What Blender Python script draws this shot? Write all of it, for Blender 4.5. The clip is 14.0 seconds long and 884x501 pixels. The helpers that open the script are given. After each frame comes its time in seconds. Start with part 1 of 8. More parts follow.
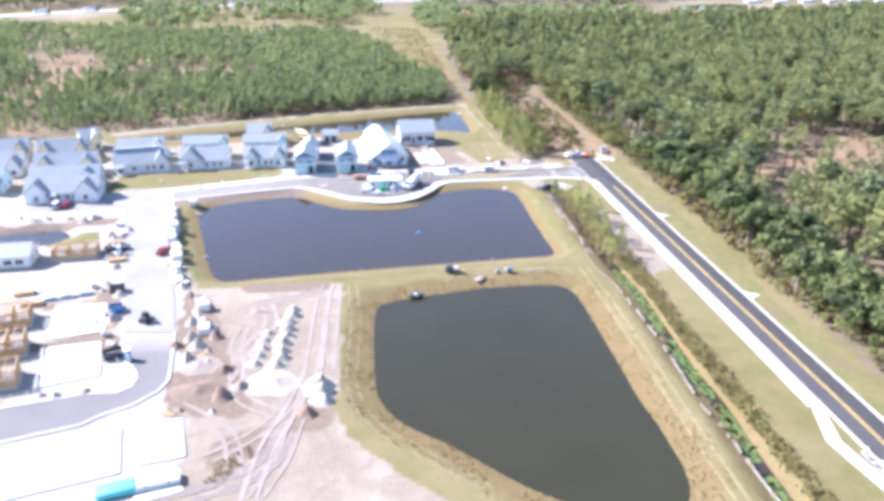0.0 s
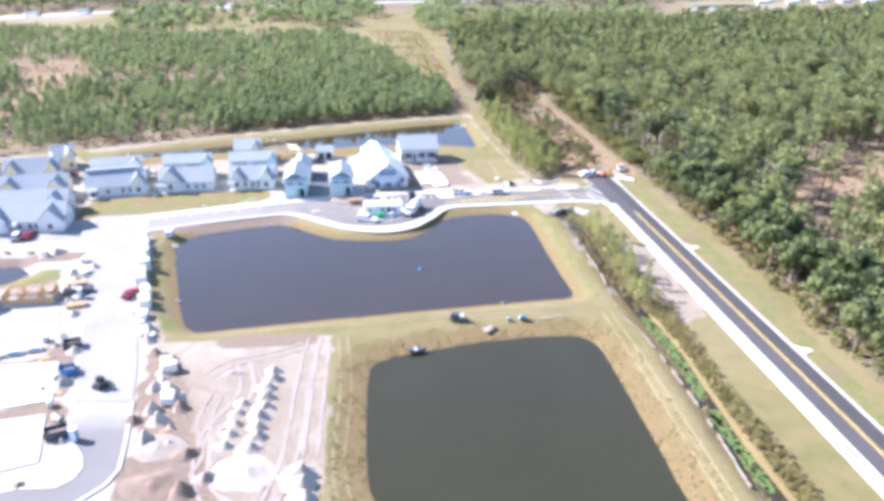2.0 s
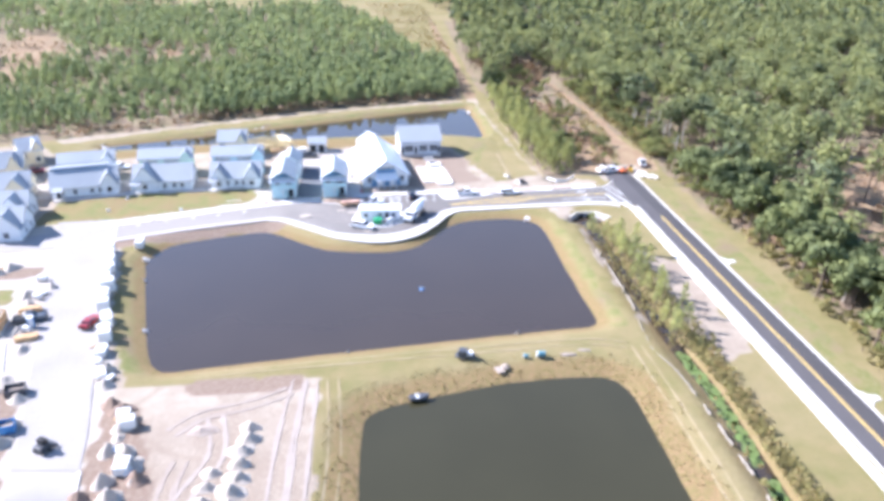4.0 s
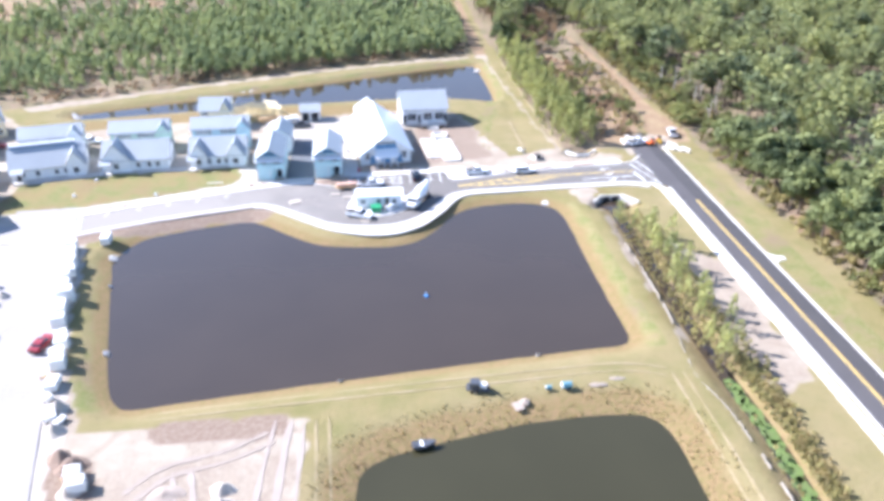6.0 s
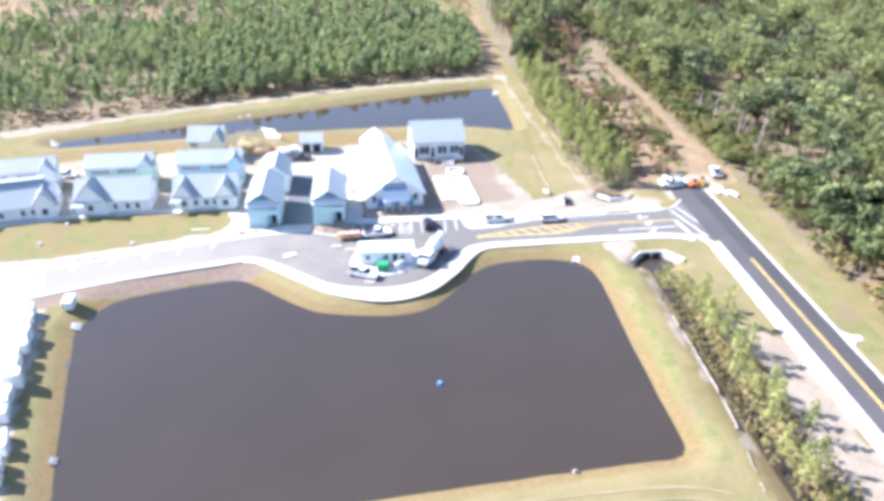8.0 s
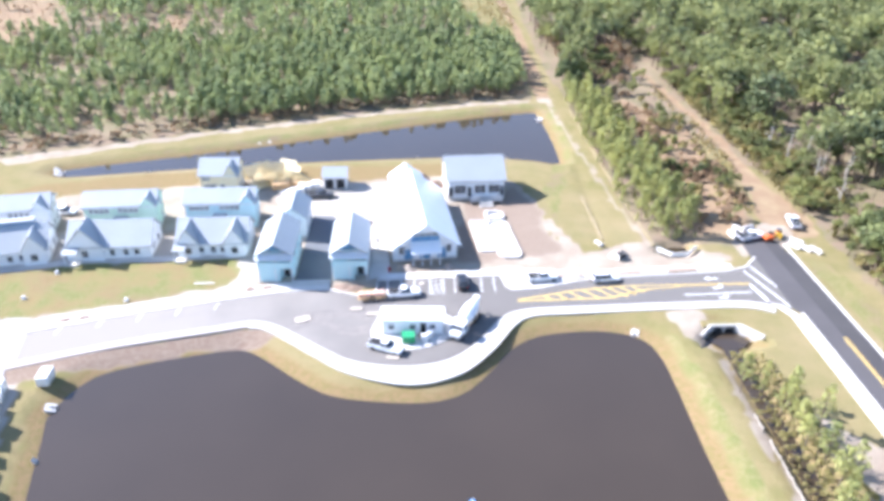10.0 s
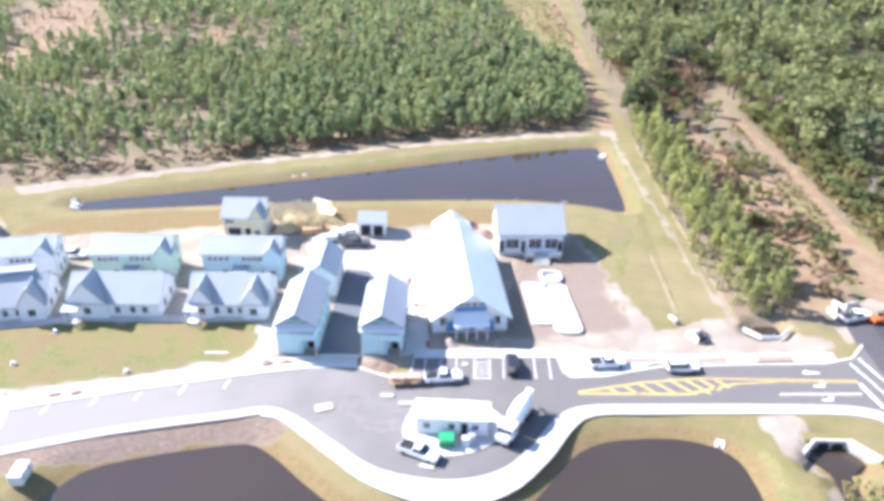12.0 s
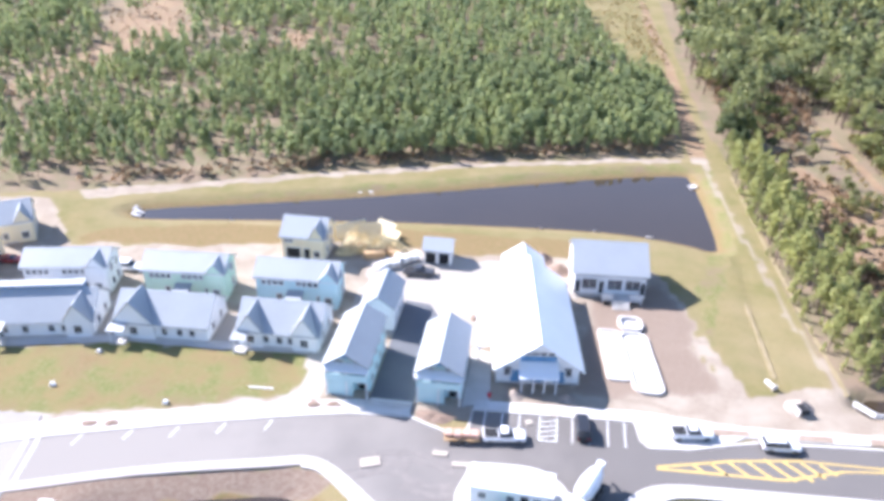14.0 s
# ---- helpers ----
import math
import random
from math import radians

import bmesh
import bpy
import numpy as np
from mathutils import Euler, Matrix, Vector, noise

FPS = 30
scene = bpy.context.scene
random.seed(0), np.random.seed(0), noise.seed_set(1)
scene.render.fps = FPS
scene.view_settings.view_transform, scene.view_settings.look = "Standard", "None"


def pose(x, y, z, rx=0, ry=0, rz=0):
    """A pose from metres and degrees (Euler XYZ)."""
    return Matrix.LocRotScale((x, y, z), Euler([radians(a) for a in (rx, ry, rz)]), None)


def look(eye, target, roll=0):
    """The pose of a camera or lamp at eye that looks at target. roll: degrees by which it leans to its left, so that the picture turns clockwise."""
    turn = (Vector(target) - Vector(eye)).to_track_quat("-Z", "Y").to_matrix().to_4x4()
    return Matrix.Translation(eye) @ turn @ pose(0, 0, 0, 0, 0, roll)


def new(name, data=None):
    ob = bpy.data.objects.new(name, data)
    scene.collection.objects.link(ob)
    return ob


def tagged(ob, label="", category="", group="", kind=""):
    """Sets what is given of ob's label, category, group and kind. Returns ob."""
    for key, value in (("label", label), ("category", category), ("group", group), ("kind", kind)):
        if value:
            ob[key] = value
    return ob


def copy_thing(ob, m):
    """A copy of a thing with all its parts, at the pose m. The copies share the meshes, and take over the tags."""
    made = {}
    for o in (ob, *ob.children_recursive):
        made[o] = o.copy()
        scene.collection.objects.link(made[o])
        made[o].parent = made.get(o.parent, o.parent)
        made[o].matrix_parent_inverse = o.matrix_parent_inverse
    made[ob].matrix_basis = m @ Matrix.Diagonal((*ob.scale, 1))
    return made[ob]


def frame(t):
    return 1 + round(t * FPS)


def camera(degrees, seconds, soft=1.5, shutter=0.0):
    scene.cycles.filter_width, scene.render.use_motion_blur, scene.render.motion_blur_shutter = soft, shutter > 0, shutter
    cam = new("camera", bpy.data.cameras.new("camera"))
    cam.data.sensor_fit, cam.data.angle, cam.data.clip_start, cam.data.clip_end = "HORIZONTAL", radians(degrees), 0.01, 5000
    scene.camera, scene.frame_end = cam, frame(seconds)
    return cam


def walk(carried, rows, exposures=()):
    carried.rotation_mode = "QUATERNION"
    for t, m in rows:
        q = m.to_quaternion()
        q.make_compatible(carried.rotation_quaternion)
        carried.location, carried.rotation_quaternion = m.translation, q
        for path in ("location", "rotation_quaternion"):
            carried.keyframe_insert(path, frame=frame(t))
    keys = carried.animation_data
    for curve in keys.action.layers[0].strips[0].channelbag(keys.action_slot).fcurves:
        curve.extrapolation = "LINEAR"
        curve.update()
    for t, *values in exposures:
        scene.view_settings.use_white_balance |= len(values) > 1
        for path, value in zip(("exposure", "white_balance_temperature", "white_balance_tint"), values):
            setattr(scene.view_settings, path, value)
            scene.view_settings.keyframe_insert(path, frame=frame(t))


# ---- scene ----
SUN, SKY = 4.75, 0.099
EXPO = [(0, 1.52, 5720, 19), (2.5, 1.56, 5720, 19), (5.5, 1.6, 5760, 17), (8, 1.71, 5790, 15), (10.5, 1.69, 5810, 16), (12.5, 1.58, 5860, 18), (14, 1.52, 5880, 19)]
cam = camera(61.4, 14.0, soft=4.2)
PATH = [
    (0, (-4.448, -3.027, 70.378), (-4.216, -1.199, 69.6), 0.8),
    (0.5, (-3.671, 2.646, 70.298), (-3.439, 4.474, 69.52), 0.7),
    (1, (-3.254, 8.004, 70.445), (-3.021, 9.832, 69.666), 0.8),
    (1.5, (-2.719, 13.908, 70.652), (-2.489, 15.734, 69.87), 0.8),
    (2, (-1.914, 19.845, 70.576), (-1.69, 21.673, 69.796), 0.7),
    (2.5, (-1.352, 25.614, 70.648), (-1.13, 27.442, 69.867), 0.8),
    (3, (-0.992, 31.111, 70.841), (-0.768, 32.937, 70.057), 0.8),
    (3.2, (-0.899, 33.493, 70.762), (-0.673, 35.32, 69.98), 0.9),
    (5.3, (1.655, 57.562, 71.952), (1.856, 59.287, 70.961), 0.4),
    (5.5, (1.863, 59.964, 71.689), (2.062, 61.69, 70.7), 0.4),
    (6, (2.174, 65.794, 71.863), (2.372, 67.52, 70.873), 0.4),
    (6.5, (2.68, 72.136, 71.814), (2.873, 73.863, 70.824), 0.4),
    (7, (3.012, 77.791, 71.886), (3.199, 79.519, 70.895), 0.5),
    (7.5, (3.466, 84.402, 71.877), (3.644, 86.131, 70.887), 0.5),
    (8, (3.374, 89.871, 71.944), (3.549, 91.599, 70.954), 0.8),
    (10.5, (4.989, 118.485, 71.656), (5.051, 120.223, 70.667), 0.7),
    (11, (4.785, 124.338, 71.73), (4.825, 126.076, 70.741), 0.8),
    (11.5, (5.215, 129.633, 71.833), (5.222, 131.372, 70.846), 0.8),
    (12, (4.883, 134.695, 71.972), (4.849, 136.435, 70.988), 0.9),
    (12.5, (4.392, 138.559, 72.034), (4.296, 140.298, 71.051), 1.0),
    (13, (4.681, 141.829, 71.525), (4.535, 143.567, 70.546), 1.0),
    (13.5, (4.803, 144.612, 71.178), (4.619, 146.348, 70.202), 1.1),
    (14, (4.544, 146.776, 70.978), (4.32, 148.507, 70.002), 1.2),
]
walk(cam, [(t, look(eye, target, roll)) for t, eye, target, roll in PATH], exposures=EXPO)

from mathutils import geometry

# ---- light ----
SUN_EL, SUN_AZ = 38.0, -69.0
scene.view_settings.exposure = 0.0
world = bpy.data.worlds.new("sky")
scene.world = world
world.use_nodes = True
wn = world.node_tree.nodes
wn.clear()
sky = wn.new("ShaderNodeTexSky")
sky.sky_type = "NISHITA"
sky.sun_disc = False
sky.sun_elevation = radians(SUN_EL)
sky.sun_rotation = radians(SUN_AZ % 360)
sky.air_density, sky.dust_density, sky.ozone_density = 1.1, 0.4, 2.5
bg = wn.new("ShaderNodeBackground")
bg.inputs["Strength"].default_value = SKY
wout = wn.new("ShaderNodeOutputWorld")
world.node_tree.links.new(sky.outputs[0], bg.inputs[0])
world.node_tree.links.new(bg.outputs[0], wout.inputs[0])

sun_data = bpy.data.lights.new("sun", "SUN")
sun_data.energy, sun_data.angle, sun_data.color = SUN, radians(0.6), (1.0, 0.955, 0.89)
sun = new("sun", sun_data)
sun_dir = Vector((math.sin(radians(SUN_AZ)) * math.cos(radians(SUN_EL)), math.cos(radians(SUN_AZ)) * math.cos(radians(SUN_EL)), math.sin(radians(SUN_EL))))
sun.matrix_world = look(sun_dir * 300, (0, 0, 0))


# ---- materials ----
def material(name, base, rough=0.8, metal=0.0, second=None, scale=0.5, fine=6.0, bump=0.0, contrast=0.5, rnd=0.0, spec=0.5):
    """A plain surface with variation at two scales; rnd varies it from object to object."""
    m = bpy.data.materials.new(name)
    m.use_nodes = True
    nt = m.node_tree
    N, L = nt.nodes, nt.links
    b = N["Principled BSDF"]
    b.inputs["Roughness"].default_value, b.inputs["Metallic"].default_value = rough, metal
    b.inputs["Specular IOR Level"].default_value = spec
    pos = N.new("ShaderNodeNewGeometry")
    n1, n2 = N.new("ShaderNodeTexNoise"), N.new("ShaderNodeTexNoise")
    n1.inputs["Scale"].default_value, n1.inputs["Detail"].default_value = scale, 4
    n2.inputs["Scale"].default_value, n2.inputs["Detail"].default_value = fine, 3
    L.new(pos.outputs["Position"], n1.inputs["Vector"])
    L.new(pos.outputs["Position"], n2.inputs["Vector"])
    add = N.new("ShaderNodeMath")
    add.operation = "MULTIPLY_ADD"
    add.inputs[1].default_value = 0.5
    L.new(n2.outputs["Fac"], add.inputs[0])
    L.new(n1.outputs["Fac"], add.inputs[2])
    ramp = N.new("ShaderNodeMapRange")
    ramp.inputs["From Min"].default_value, ramp.inputs["From Max"].default_value = 0.75 - 0.5 * (1 - contrast) - 0.05, 0.75 + 0.5 * (1 - contrast) + 0.05
    L.new(add.outputs[0], ramp.inputs["Value"])
    mix = N.new("ShaderNodeMix")
    mix.data_type = "RGBA"
    second = second or tuple(c * 0.72 for c in base)
    mix.inputs["A"].default_value, mix.inputs["B"].default_value = (*base, 1), (*second, 1)
    L.new(ramp.outputs[0], mix.inputs["Factor"])
    out = mix.outputs["Result"]
    if rnd:
        info = N.new("ShaderNodeObjectInfo")
        hsv = N.new("ShaderNodeHueSaturation")
        mr = N.new("ShaderNodeMapRange")
        mr.inputs["To Min"].default_value, mr.inputs["To Max"].default_value = 1 - rnd, 1 + rnd
        L.new(info.outputs["Random"], mr.inputs["Value"])
        L.new(mr.outputs[0], hsv.inputs["Value"])
        L.new(out, hsv.inputs["Color"])
        out = hsv.outputs[0]
    L.new(out, b.inputs["Base Color"])
    if bump:
        bp = N.new("ShaderNodeBump")
        bp.inputs["Strength"].default_value = bump
        L.new(n2.outputs["Fac"], bp.inputs["Height"])
        L.new(bp.outputs[0], b.inputs["Normal"])
    return m


def foliage_material(name, light, dark, far=0.09, mix_through=0.42):
    """Leaves: each clump has its own tone, and each stretch of wood its own cast."""
    m = bpy.data.materials.new(name)
    m.use_nodes = True
    nt = m.node_tree
    N, L = nt.nodes, nt.links
    b = N["Principled BSDF"]
    b.inputs["Roughness"].default_value = 0.7
    b.inputs["Specular IOR Level"].default_value = 0.25
    geo = N.new("ShaderNodeNewGeometry")
    n1 = N.new("ShaderNodeTexNoise")
    n1.inputs["Scale"].default_value, n1.inputs["Detail"].default_value = far, 3
    L.new(geo.outputs["Position"], n1.inputs["Vector"])
    add = N.new("ShaderNodeMath")
    add.operation = "MULTIPLY_ADD"
    add.inputs[1].default_value = 0.20
    n3 = N.new("ShaderNodeTexNoise")
    n3.inputs["Scale"].default_value, n3.inputs["Detail"].default_value = 0.19, 1
    L.new(geo.outputs["Position"], n3.inputs["Vector"])
    both = N.new("ShaderNodeMath")
    both.operation = "MULTIPLY_ADD"
    both.inputs[1].default_value = 0.9
    L.new(n3.outputs["Fac"], both.inputs[0])
    L.new(n1.outputs["Fac"], both.inputs[2])
    L.new(geo.outputs["Random Per Island"], add.inputs[0])
    L.new(both.outputs[0], add.inputs[2])
    mr = N.new("ShaderNodeMapRange")
    mr.inputs["From Min"].default_value, mr.inputs["From Max"].default_value = 0.74, 1.34
    L.new(add.outputs[0], mr.inputs["Value"])
    mix = N.new("ShaderNodeMix")
    mix.data_type = "RGBA"
    mix.inputs["A"].default_value, mix.inputs["B"].default_value = (*dark, 1), (*light, 1)
    L.new(mr.outputs[0], mix.inputs["Factor"])
    L.new(mix.outputs["Result"], b.inputs["Base Color"])
    tr = N.new("ShaderNodeBsdfTranslucent")
    L.new(mix.outputs["Result"], tr.inputs["Color"])
    ms = N.new("ShaderNodeMixShader")
    ms.inputs[0].default_value = mix_through
    L.new(b.outputs[0], ms.inputs[1])
    L.new(tr.outputs[0], ms.inputs[2])
    L.new(ms.outputs[0], N["Material Output"].inputs["Surface"])
    return m


def ground_material():
    """Grass, sand and woodland floor, blended by where each lies."""
    m = bpy.data.materials.new("ground")
    m.use_nodes = True
    nt = m.node_tree
    N, L = nt.nodes, nt.links
    b = N["Principled BSDF"]
    b.inputs["Roughness"].default_value = 0.95
    b.inputs["Specular IOR Level"].default_value = 0.15
    geo = N.new("ShaderNodeNewGeometry")
    att = N.new("ShaderNodeVertexColor")
    att.layer_name = "cover"
    sep = N.new("ShaderNodeSeparateColor")
    L.new(att.outputs["Color"], sep.inputs[0])

    def noise_tex(scale, detail=5, rough=0.6):
        n = N.new("ShaderNodeTexNoise")
        n.inputs["Scale"].default_value, n.inputs["Detail"].default_value, n.inputs["Roughness"].default_value = scale, detail, rough
        L.new(geo.outputs["Position"], n.inputs["Vector"])
        return n.outputs["Fac"]

    def mixed(a, c, fac):
        mx = N.new("ShaderNodeMix")
        mx.data_type = "RGBA"
        for sock, val in (("A", a), ("B", c)):
            if isinstance(val, tuple):
                mx.inputs[sock].default_value = (*val, 1)
            else:
                L.new(val, mx.inputs[sock])
        L.new(fac, mx.inputs["Factor"])
        return mx.outputs["Result"]

    def remap(v, lo, hi):
        mr = N.new("ShaderNodeMapRange")
        mr.inputs["From Min"].default_value, mr.inputs["From Max"].default_value = lo, hi
        L.new(v, mr.inputs["Value"])
        return mr.outputs[0]

    def ragged(weight, noise_out, amount=0.5):
        """Breaks the soft edge of a cover into patches."""
        ad = N.new("ShaderNodeMath")
        ad.operation = "MULTIPLY_ADD"
        ad.inputs[1].default_value = amount
        L.new(noise_out, ad.inputs[0])
        L.new(weight, ad.inputs[2])
        return remap(ad.outputs[0], 0.5 + amount * 0.5 - 0.18, 0.5 + amount * 0.5 + 0.18)

    n_big, n_mid, n_fine = noise_tex(0.035, 4), noise_tex(0.22, 5), noise_tex(1.6, 5, 0.7)
    grass = mixed(GRASS_DRY, GRASS_GREEN, remap(n_mid, 0.35, 0.68))
    grass = mixed(grass, GRASS_TAN, remap(n_big, 0.42, 0.72))
    grass = mixed(grass, tuple(c * 0.62 for c in GRASS_DRY), remap(n_fine, 0.55, 0.85))
    lawn = mixed(LAWN, (0.24, 0.195, 0.09), remap(n_mid, 0.38, 0.66))
    lawn = mixed(lawn, (0.27, 0.225, 0.12), remap(n_fine, 0.48, 0.72))
    lawn = mixed(lawn, (0.205, 0.155, 0.095), remap(noise_tex(0.11, 6, 0.65), 0.50, 0.66))
    grass = mixed(grass, lawn, ragged(sep.outputs[1], n_mid, 0.4))
    sand = mixed(SAND, SAND_DARK, remap(n_mid, 0.42, 0.78))
    sand = mixed(sand, DIRT, remap(n_fine, 0.58, 0.85))
    def track(scale, width):
        """Long curving wheel tracks."""
        n = noise_tex(scale, 1.0, 0.4)
        sub = N.new("ShaderNodeMath")
        sub.operation = "SUBTRACT"
        sub.inputs[1].default_value = 0.5
        L.new(n, sub.inputs[0])
        ab = N.new("ShaderNodeMath")
        ab.operation = "ABSOLUTE"
        L.new(sub.outputs[0], ab.inputs[0])
        return remap(ab.outputs[0], width, width * 0.2)

    rut = N.new("ShaderNodeMath")
    rut.operation = "MAXIMUM"
    L.new(track(0.05, 0.06), rut.inputs[0])
    L.new(track(0.09, 0.05), rut.inputs[1])
    half = N.new("ShaderNodeMath")
    half.operation = "MULTIPLY"
    L.new(rut.outputs[0], half.inputs[0])
    L.new(remap(n_fine, 0.25, 0.65), half.inputs[1])
    sand = mixed(sand, SAND_DARK, half.outputs[0])
    soil = N.new("ShaderNodeVertexColor")
    soil.layer_name = "soil"
    dirt = N.new("ShaderNodeSeparateColor")
    L.new(soil.outputs["Color"], dirt.inputs[0])
    wn_ = ragged(att.outputs["Alpha"], n_mid, 0.5)
    sand = mixed(sand, mixed(SAND_WHITE, SAND, remap(n_fine, 0.52, 0.85)), wn_)
    sand = mixed(sand, mixed(SOIL_BROWN, SAND_DARK, remap(n_fine, 0.42, 0.66)), ragged(dirt.outputs[0], n_fine, 0.7))
    floor_ = mixed(LITTER, UNDER, remap(n_mid, 0.40, 0.62))
    floor_ = mixed(floor_, LITTER_PALE, remap(n_big, 0.50, 0.70))
    sepz = N.new("ShaderNodeSeparateXYZ")
    L.new(geo.outputs["Position"], sepz.inputs[0])
    wet = N.new("ShaderNodeMapRange")
    wet.inputs["From Min"].default_value, wet.inputs["From Max"].default_value = -0.25, -1.0
    wet.inputs["To Max"].default_value = 0.75
    L.new(sepz.outputs[2], wet.inputs["Value"])
    weed = N.new("ShaderNodeMath")
    weed.operation = "MULTIPLY"
    L.new(wet.outputs[0], weed.inputs[0])
    L.new(remap(n_fine, 0.3, 0.6), weed.inputs[1])
    grass = mixed(grass, BANK, weed.outputs[0])
    grass = mixed(grass, mixed(BANK, BANK_GREEN, remap(n_fine, 0.44, 0.58)), ragged(dirt.outputs[2], n_mid, 1.0))
    base = mixed(grass, floor_, ragged(sep.outputs[2], n_mid, 0.4))
    base = mixed(base, mixed(CLEARED, CLEARED_PALE, remap(n_mid, 0.45, 0.65)), ragged(dirt.outputs[1], n_mid, 0.6))
    base = mixed(base, sand, ragged(sep.outputs[0], n_fine, 0.5))
    L.new(base, b.inputs["Base Color"])
    bp = N.new("ShaderNodeBump")
    bp.inputs["Strength"].default_value, bp.inputs["Distance"].default_value = 0.7, 0.25
    L.new(n_fine, bp.inputs["Height"])
    L.new(bp.outputs[0], b.inputs["Normal"])
    return m


def water_material(name, tint, ior=1.52):
    m = bpy.data.materials.new(name)
    m.use_nodes = True
    nt = m.node_tree
    N, L = nt.nodes, nt.links
    b = N["Principled BSDF"]
    b.inputs["Base Color"].default_value = (*tint, 1)
    b.inputs["Roughness"].default_value, b.inputs["IOR"].default_value = 0.05, ior
    geo = N.new("ShaderNodeNewGeometry")
    n = N.new("ShaderNodeTexNoise")
    n.inputs["Scale"].default_value, n.inputs["Detail"].default_value = 0.9, 4
    L.new(geo.outputs["Position"], n.inputs["Vector"])
    n2 = N.new("ShaderNodeTexNoise")
    n2.inputs["Scale"].default_value, n2.inputs["Detail"].default_value = 0.06, 3
    L.new(geo.outputs["Position"], n2.inputs["Vector"])
    mix = N.new("ShaderNodeMix")
    mix.data_type = "RGBA"
    mix.inputs["A"].default_value, mix.inputs["B"].default_value = (*tint, 1), (*(c * 1.35 for c in tint), 1)
    L.new(n2.outputs["Fac"], mix.inputs["Factor"])
    L.new(mix.outputs["Result"], b.inputs["Base Color"])
    bp = N.new("ShaderNodeBump")
    bp.inputs["Strength"].default_value, bp.inputs["Distance"].default_value = 0.12, 0.05
    L.new(n.outputs["Fac"], bp.inputs["Height"])
    L.new(bp.outputs[0], b.inputs["Normal"])
    return m


GRASS_DRY, GRASS_GREEN, GRASS_TAN, LAWN = (0.228, 0.184, 0.086), (0.168, 0.155, 0.060), (0.272, 0.216, 0.118), (0.155, 0.163, 0.057)
SAND, SAND_DARK, DIRT = (0.365, 0.31, 0.243), (0.272, 0.218, 0.166), (0.19, 0.14, 0.105)
SAND_WHITE = (0.385, 0.348, 0.302)
BANK, BANK_GREEN = (0.235, 0.160, 0.082), (0.18, 0.145, 0.058)
SOIL_BROWN, CLEARED, CLEARED_PALE = (0.20, 0.14, 0.105), (0.25, 0.17, 0.105), (0.305, 0.228, 0.135)
LITTER, UNDER, LITTER_PALE = (0.225, 0.165, 0.115), (0.175, 0.155, 0.085), (0.265, 0.205, 0.135)
M_GROUND = ground_material()
M_WATER = water_material("brown pond water", (0.041, 0.030, 0.0205), 1.55)
M_WATER_OLIVE = water_material("olive pond water", (0.034, 0.031, 0.016), 1.38)
M_ASPHALT = material("new asphalt", (0.048, 0.044, 0.045), 0.85, second=(0.066, 0.061, 0.06), scale=0.15, fine=4)
M_ASPHALT_LANE = material("weathered asphalt", (0.092, 0.084, 0.084), 0.85, second=(0.07, 0.064, 0.064), scale=0.12, fine=3)


def sanded_asphalt(name, bare, worn, sand, axis, near, far):
    """Asphalt under drifted sand; the sand thins out along one plan axis with a ragged edge."""
    m = material(name, bare, 0.9, second=worn, scale=0.12, fine=2)
    N, L = m.node_tree.nodes, m.node_tree.links
    b = N["Principled BSDF"]
    old = b.inputs["Base Color"].links[0].from_socket
    geo = N.new("ShaderNodeNewGeometry")
    sep = N.new("ShaderNodeSeparateXYZ")
    L.new(geo.outputs["Position"], sep.inputs[0])
    n = N.new("ShaderNodeTexNoise")
    n.inputs["Scale"].default_value, n.inputs["Detail"].default_value = 0.14, 6
    L.new(geo.outputs["Position"], n.inputs["Vector"])
    ad = N.new("ShaderNodeMath")
    ad.operation = "MULTIPLY_ADD"
    ad.inputs[1].default_value = abs(far - near)
    L.new(n.outputs["Fac"], ad.inputs[0])
    L.new(sep.outputs[axis], ad.inputs[2])
    mr = N.new("ShaderNodeMapRange")
    mr.inputs["From Min"].default_value, mr.inputs["From Max"].default_value = near + 0.5 * abs(far - near), far + 0.5 * abs(far - near)
    L.new(ad.outputs[0], mr.inputs["Value"])
    mx = N.new("ShaderNodeMix")
    mx.data_type = "RGBA"
    mx.inputs["B"].default_value = (*sand, 1)
    L.new(mr.outputs[0], mx.inputs["Factor"])
    L.new(old, mx.inputs["A"])
    L.new(mx.outputs["Result"], b.inputs["Base Color"])
    return m


M_STREET = sanded_asphalt("dusty street asphalt", (0.134, 0.122, 0.112), (0.150, 0.136, 0.124), (0.255, 0.23, 0.205), 0, 12.0, -36.0)
M_ASPHALT_DUSTY = sanded_asphalt("dusty side street asphalt", (0.205, 0.188, 0.18), (0.172, 0.157, 0.152), (0.335, 0.312, 0.296), 1, 118.0, 127.0)
M_SANDY_ROAD = material("sand-covered road", (0.335, 0.312, 0.296), 0.95, second=(0.265, 0.243, 0.228), scale=0.1, fine=1.5)
M_CONCRETE = material("concrete", (0.58, 0.55, 0.51), 0.9, second=(0.43, 0.40, 0.36), scale=0.3, fine=4)
M_CONCRETE_DUSTY = material("dusty concrete", (0.44, 0.405, 0.375), 0.95, second=(0.34, 0.30, 0.27), scale=0.4, fine=3)
M_SLAB = material("fresh concrete", (0.64, 0.615, 0.585), 0.85, second=(0.47, 0.44, 0.405), scale=0.35, fine=2.5, contrast=0.6)
M_YELLOW = material("yellow road paint", (0.60, 0.43, 0.13), 0.7, second=(0.46, 0.33, 0.13), scale=0.6)
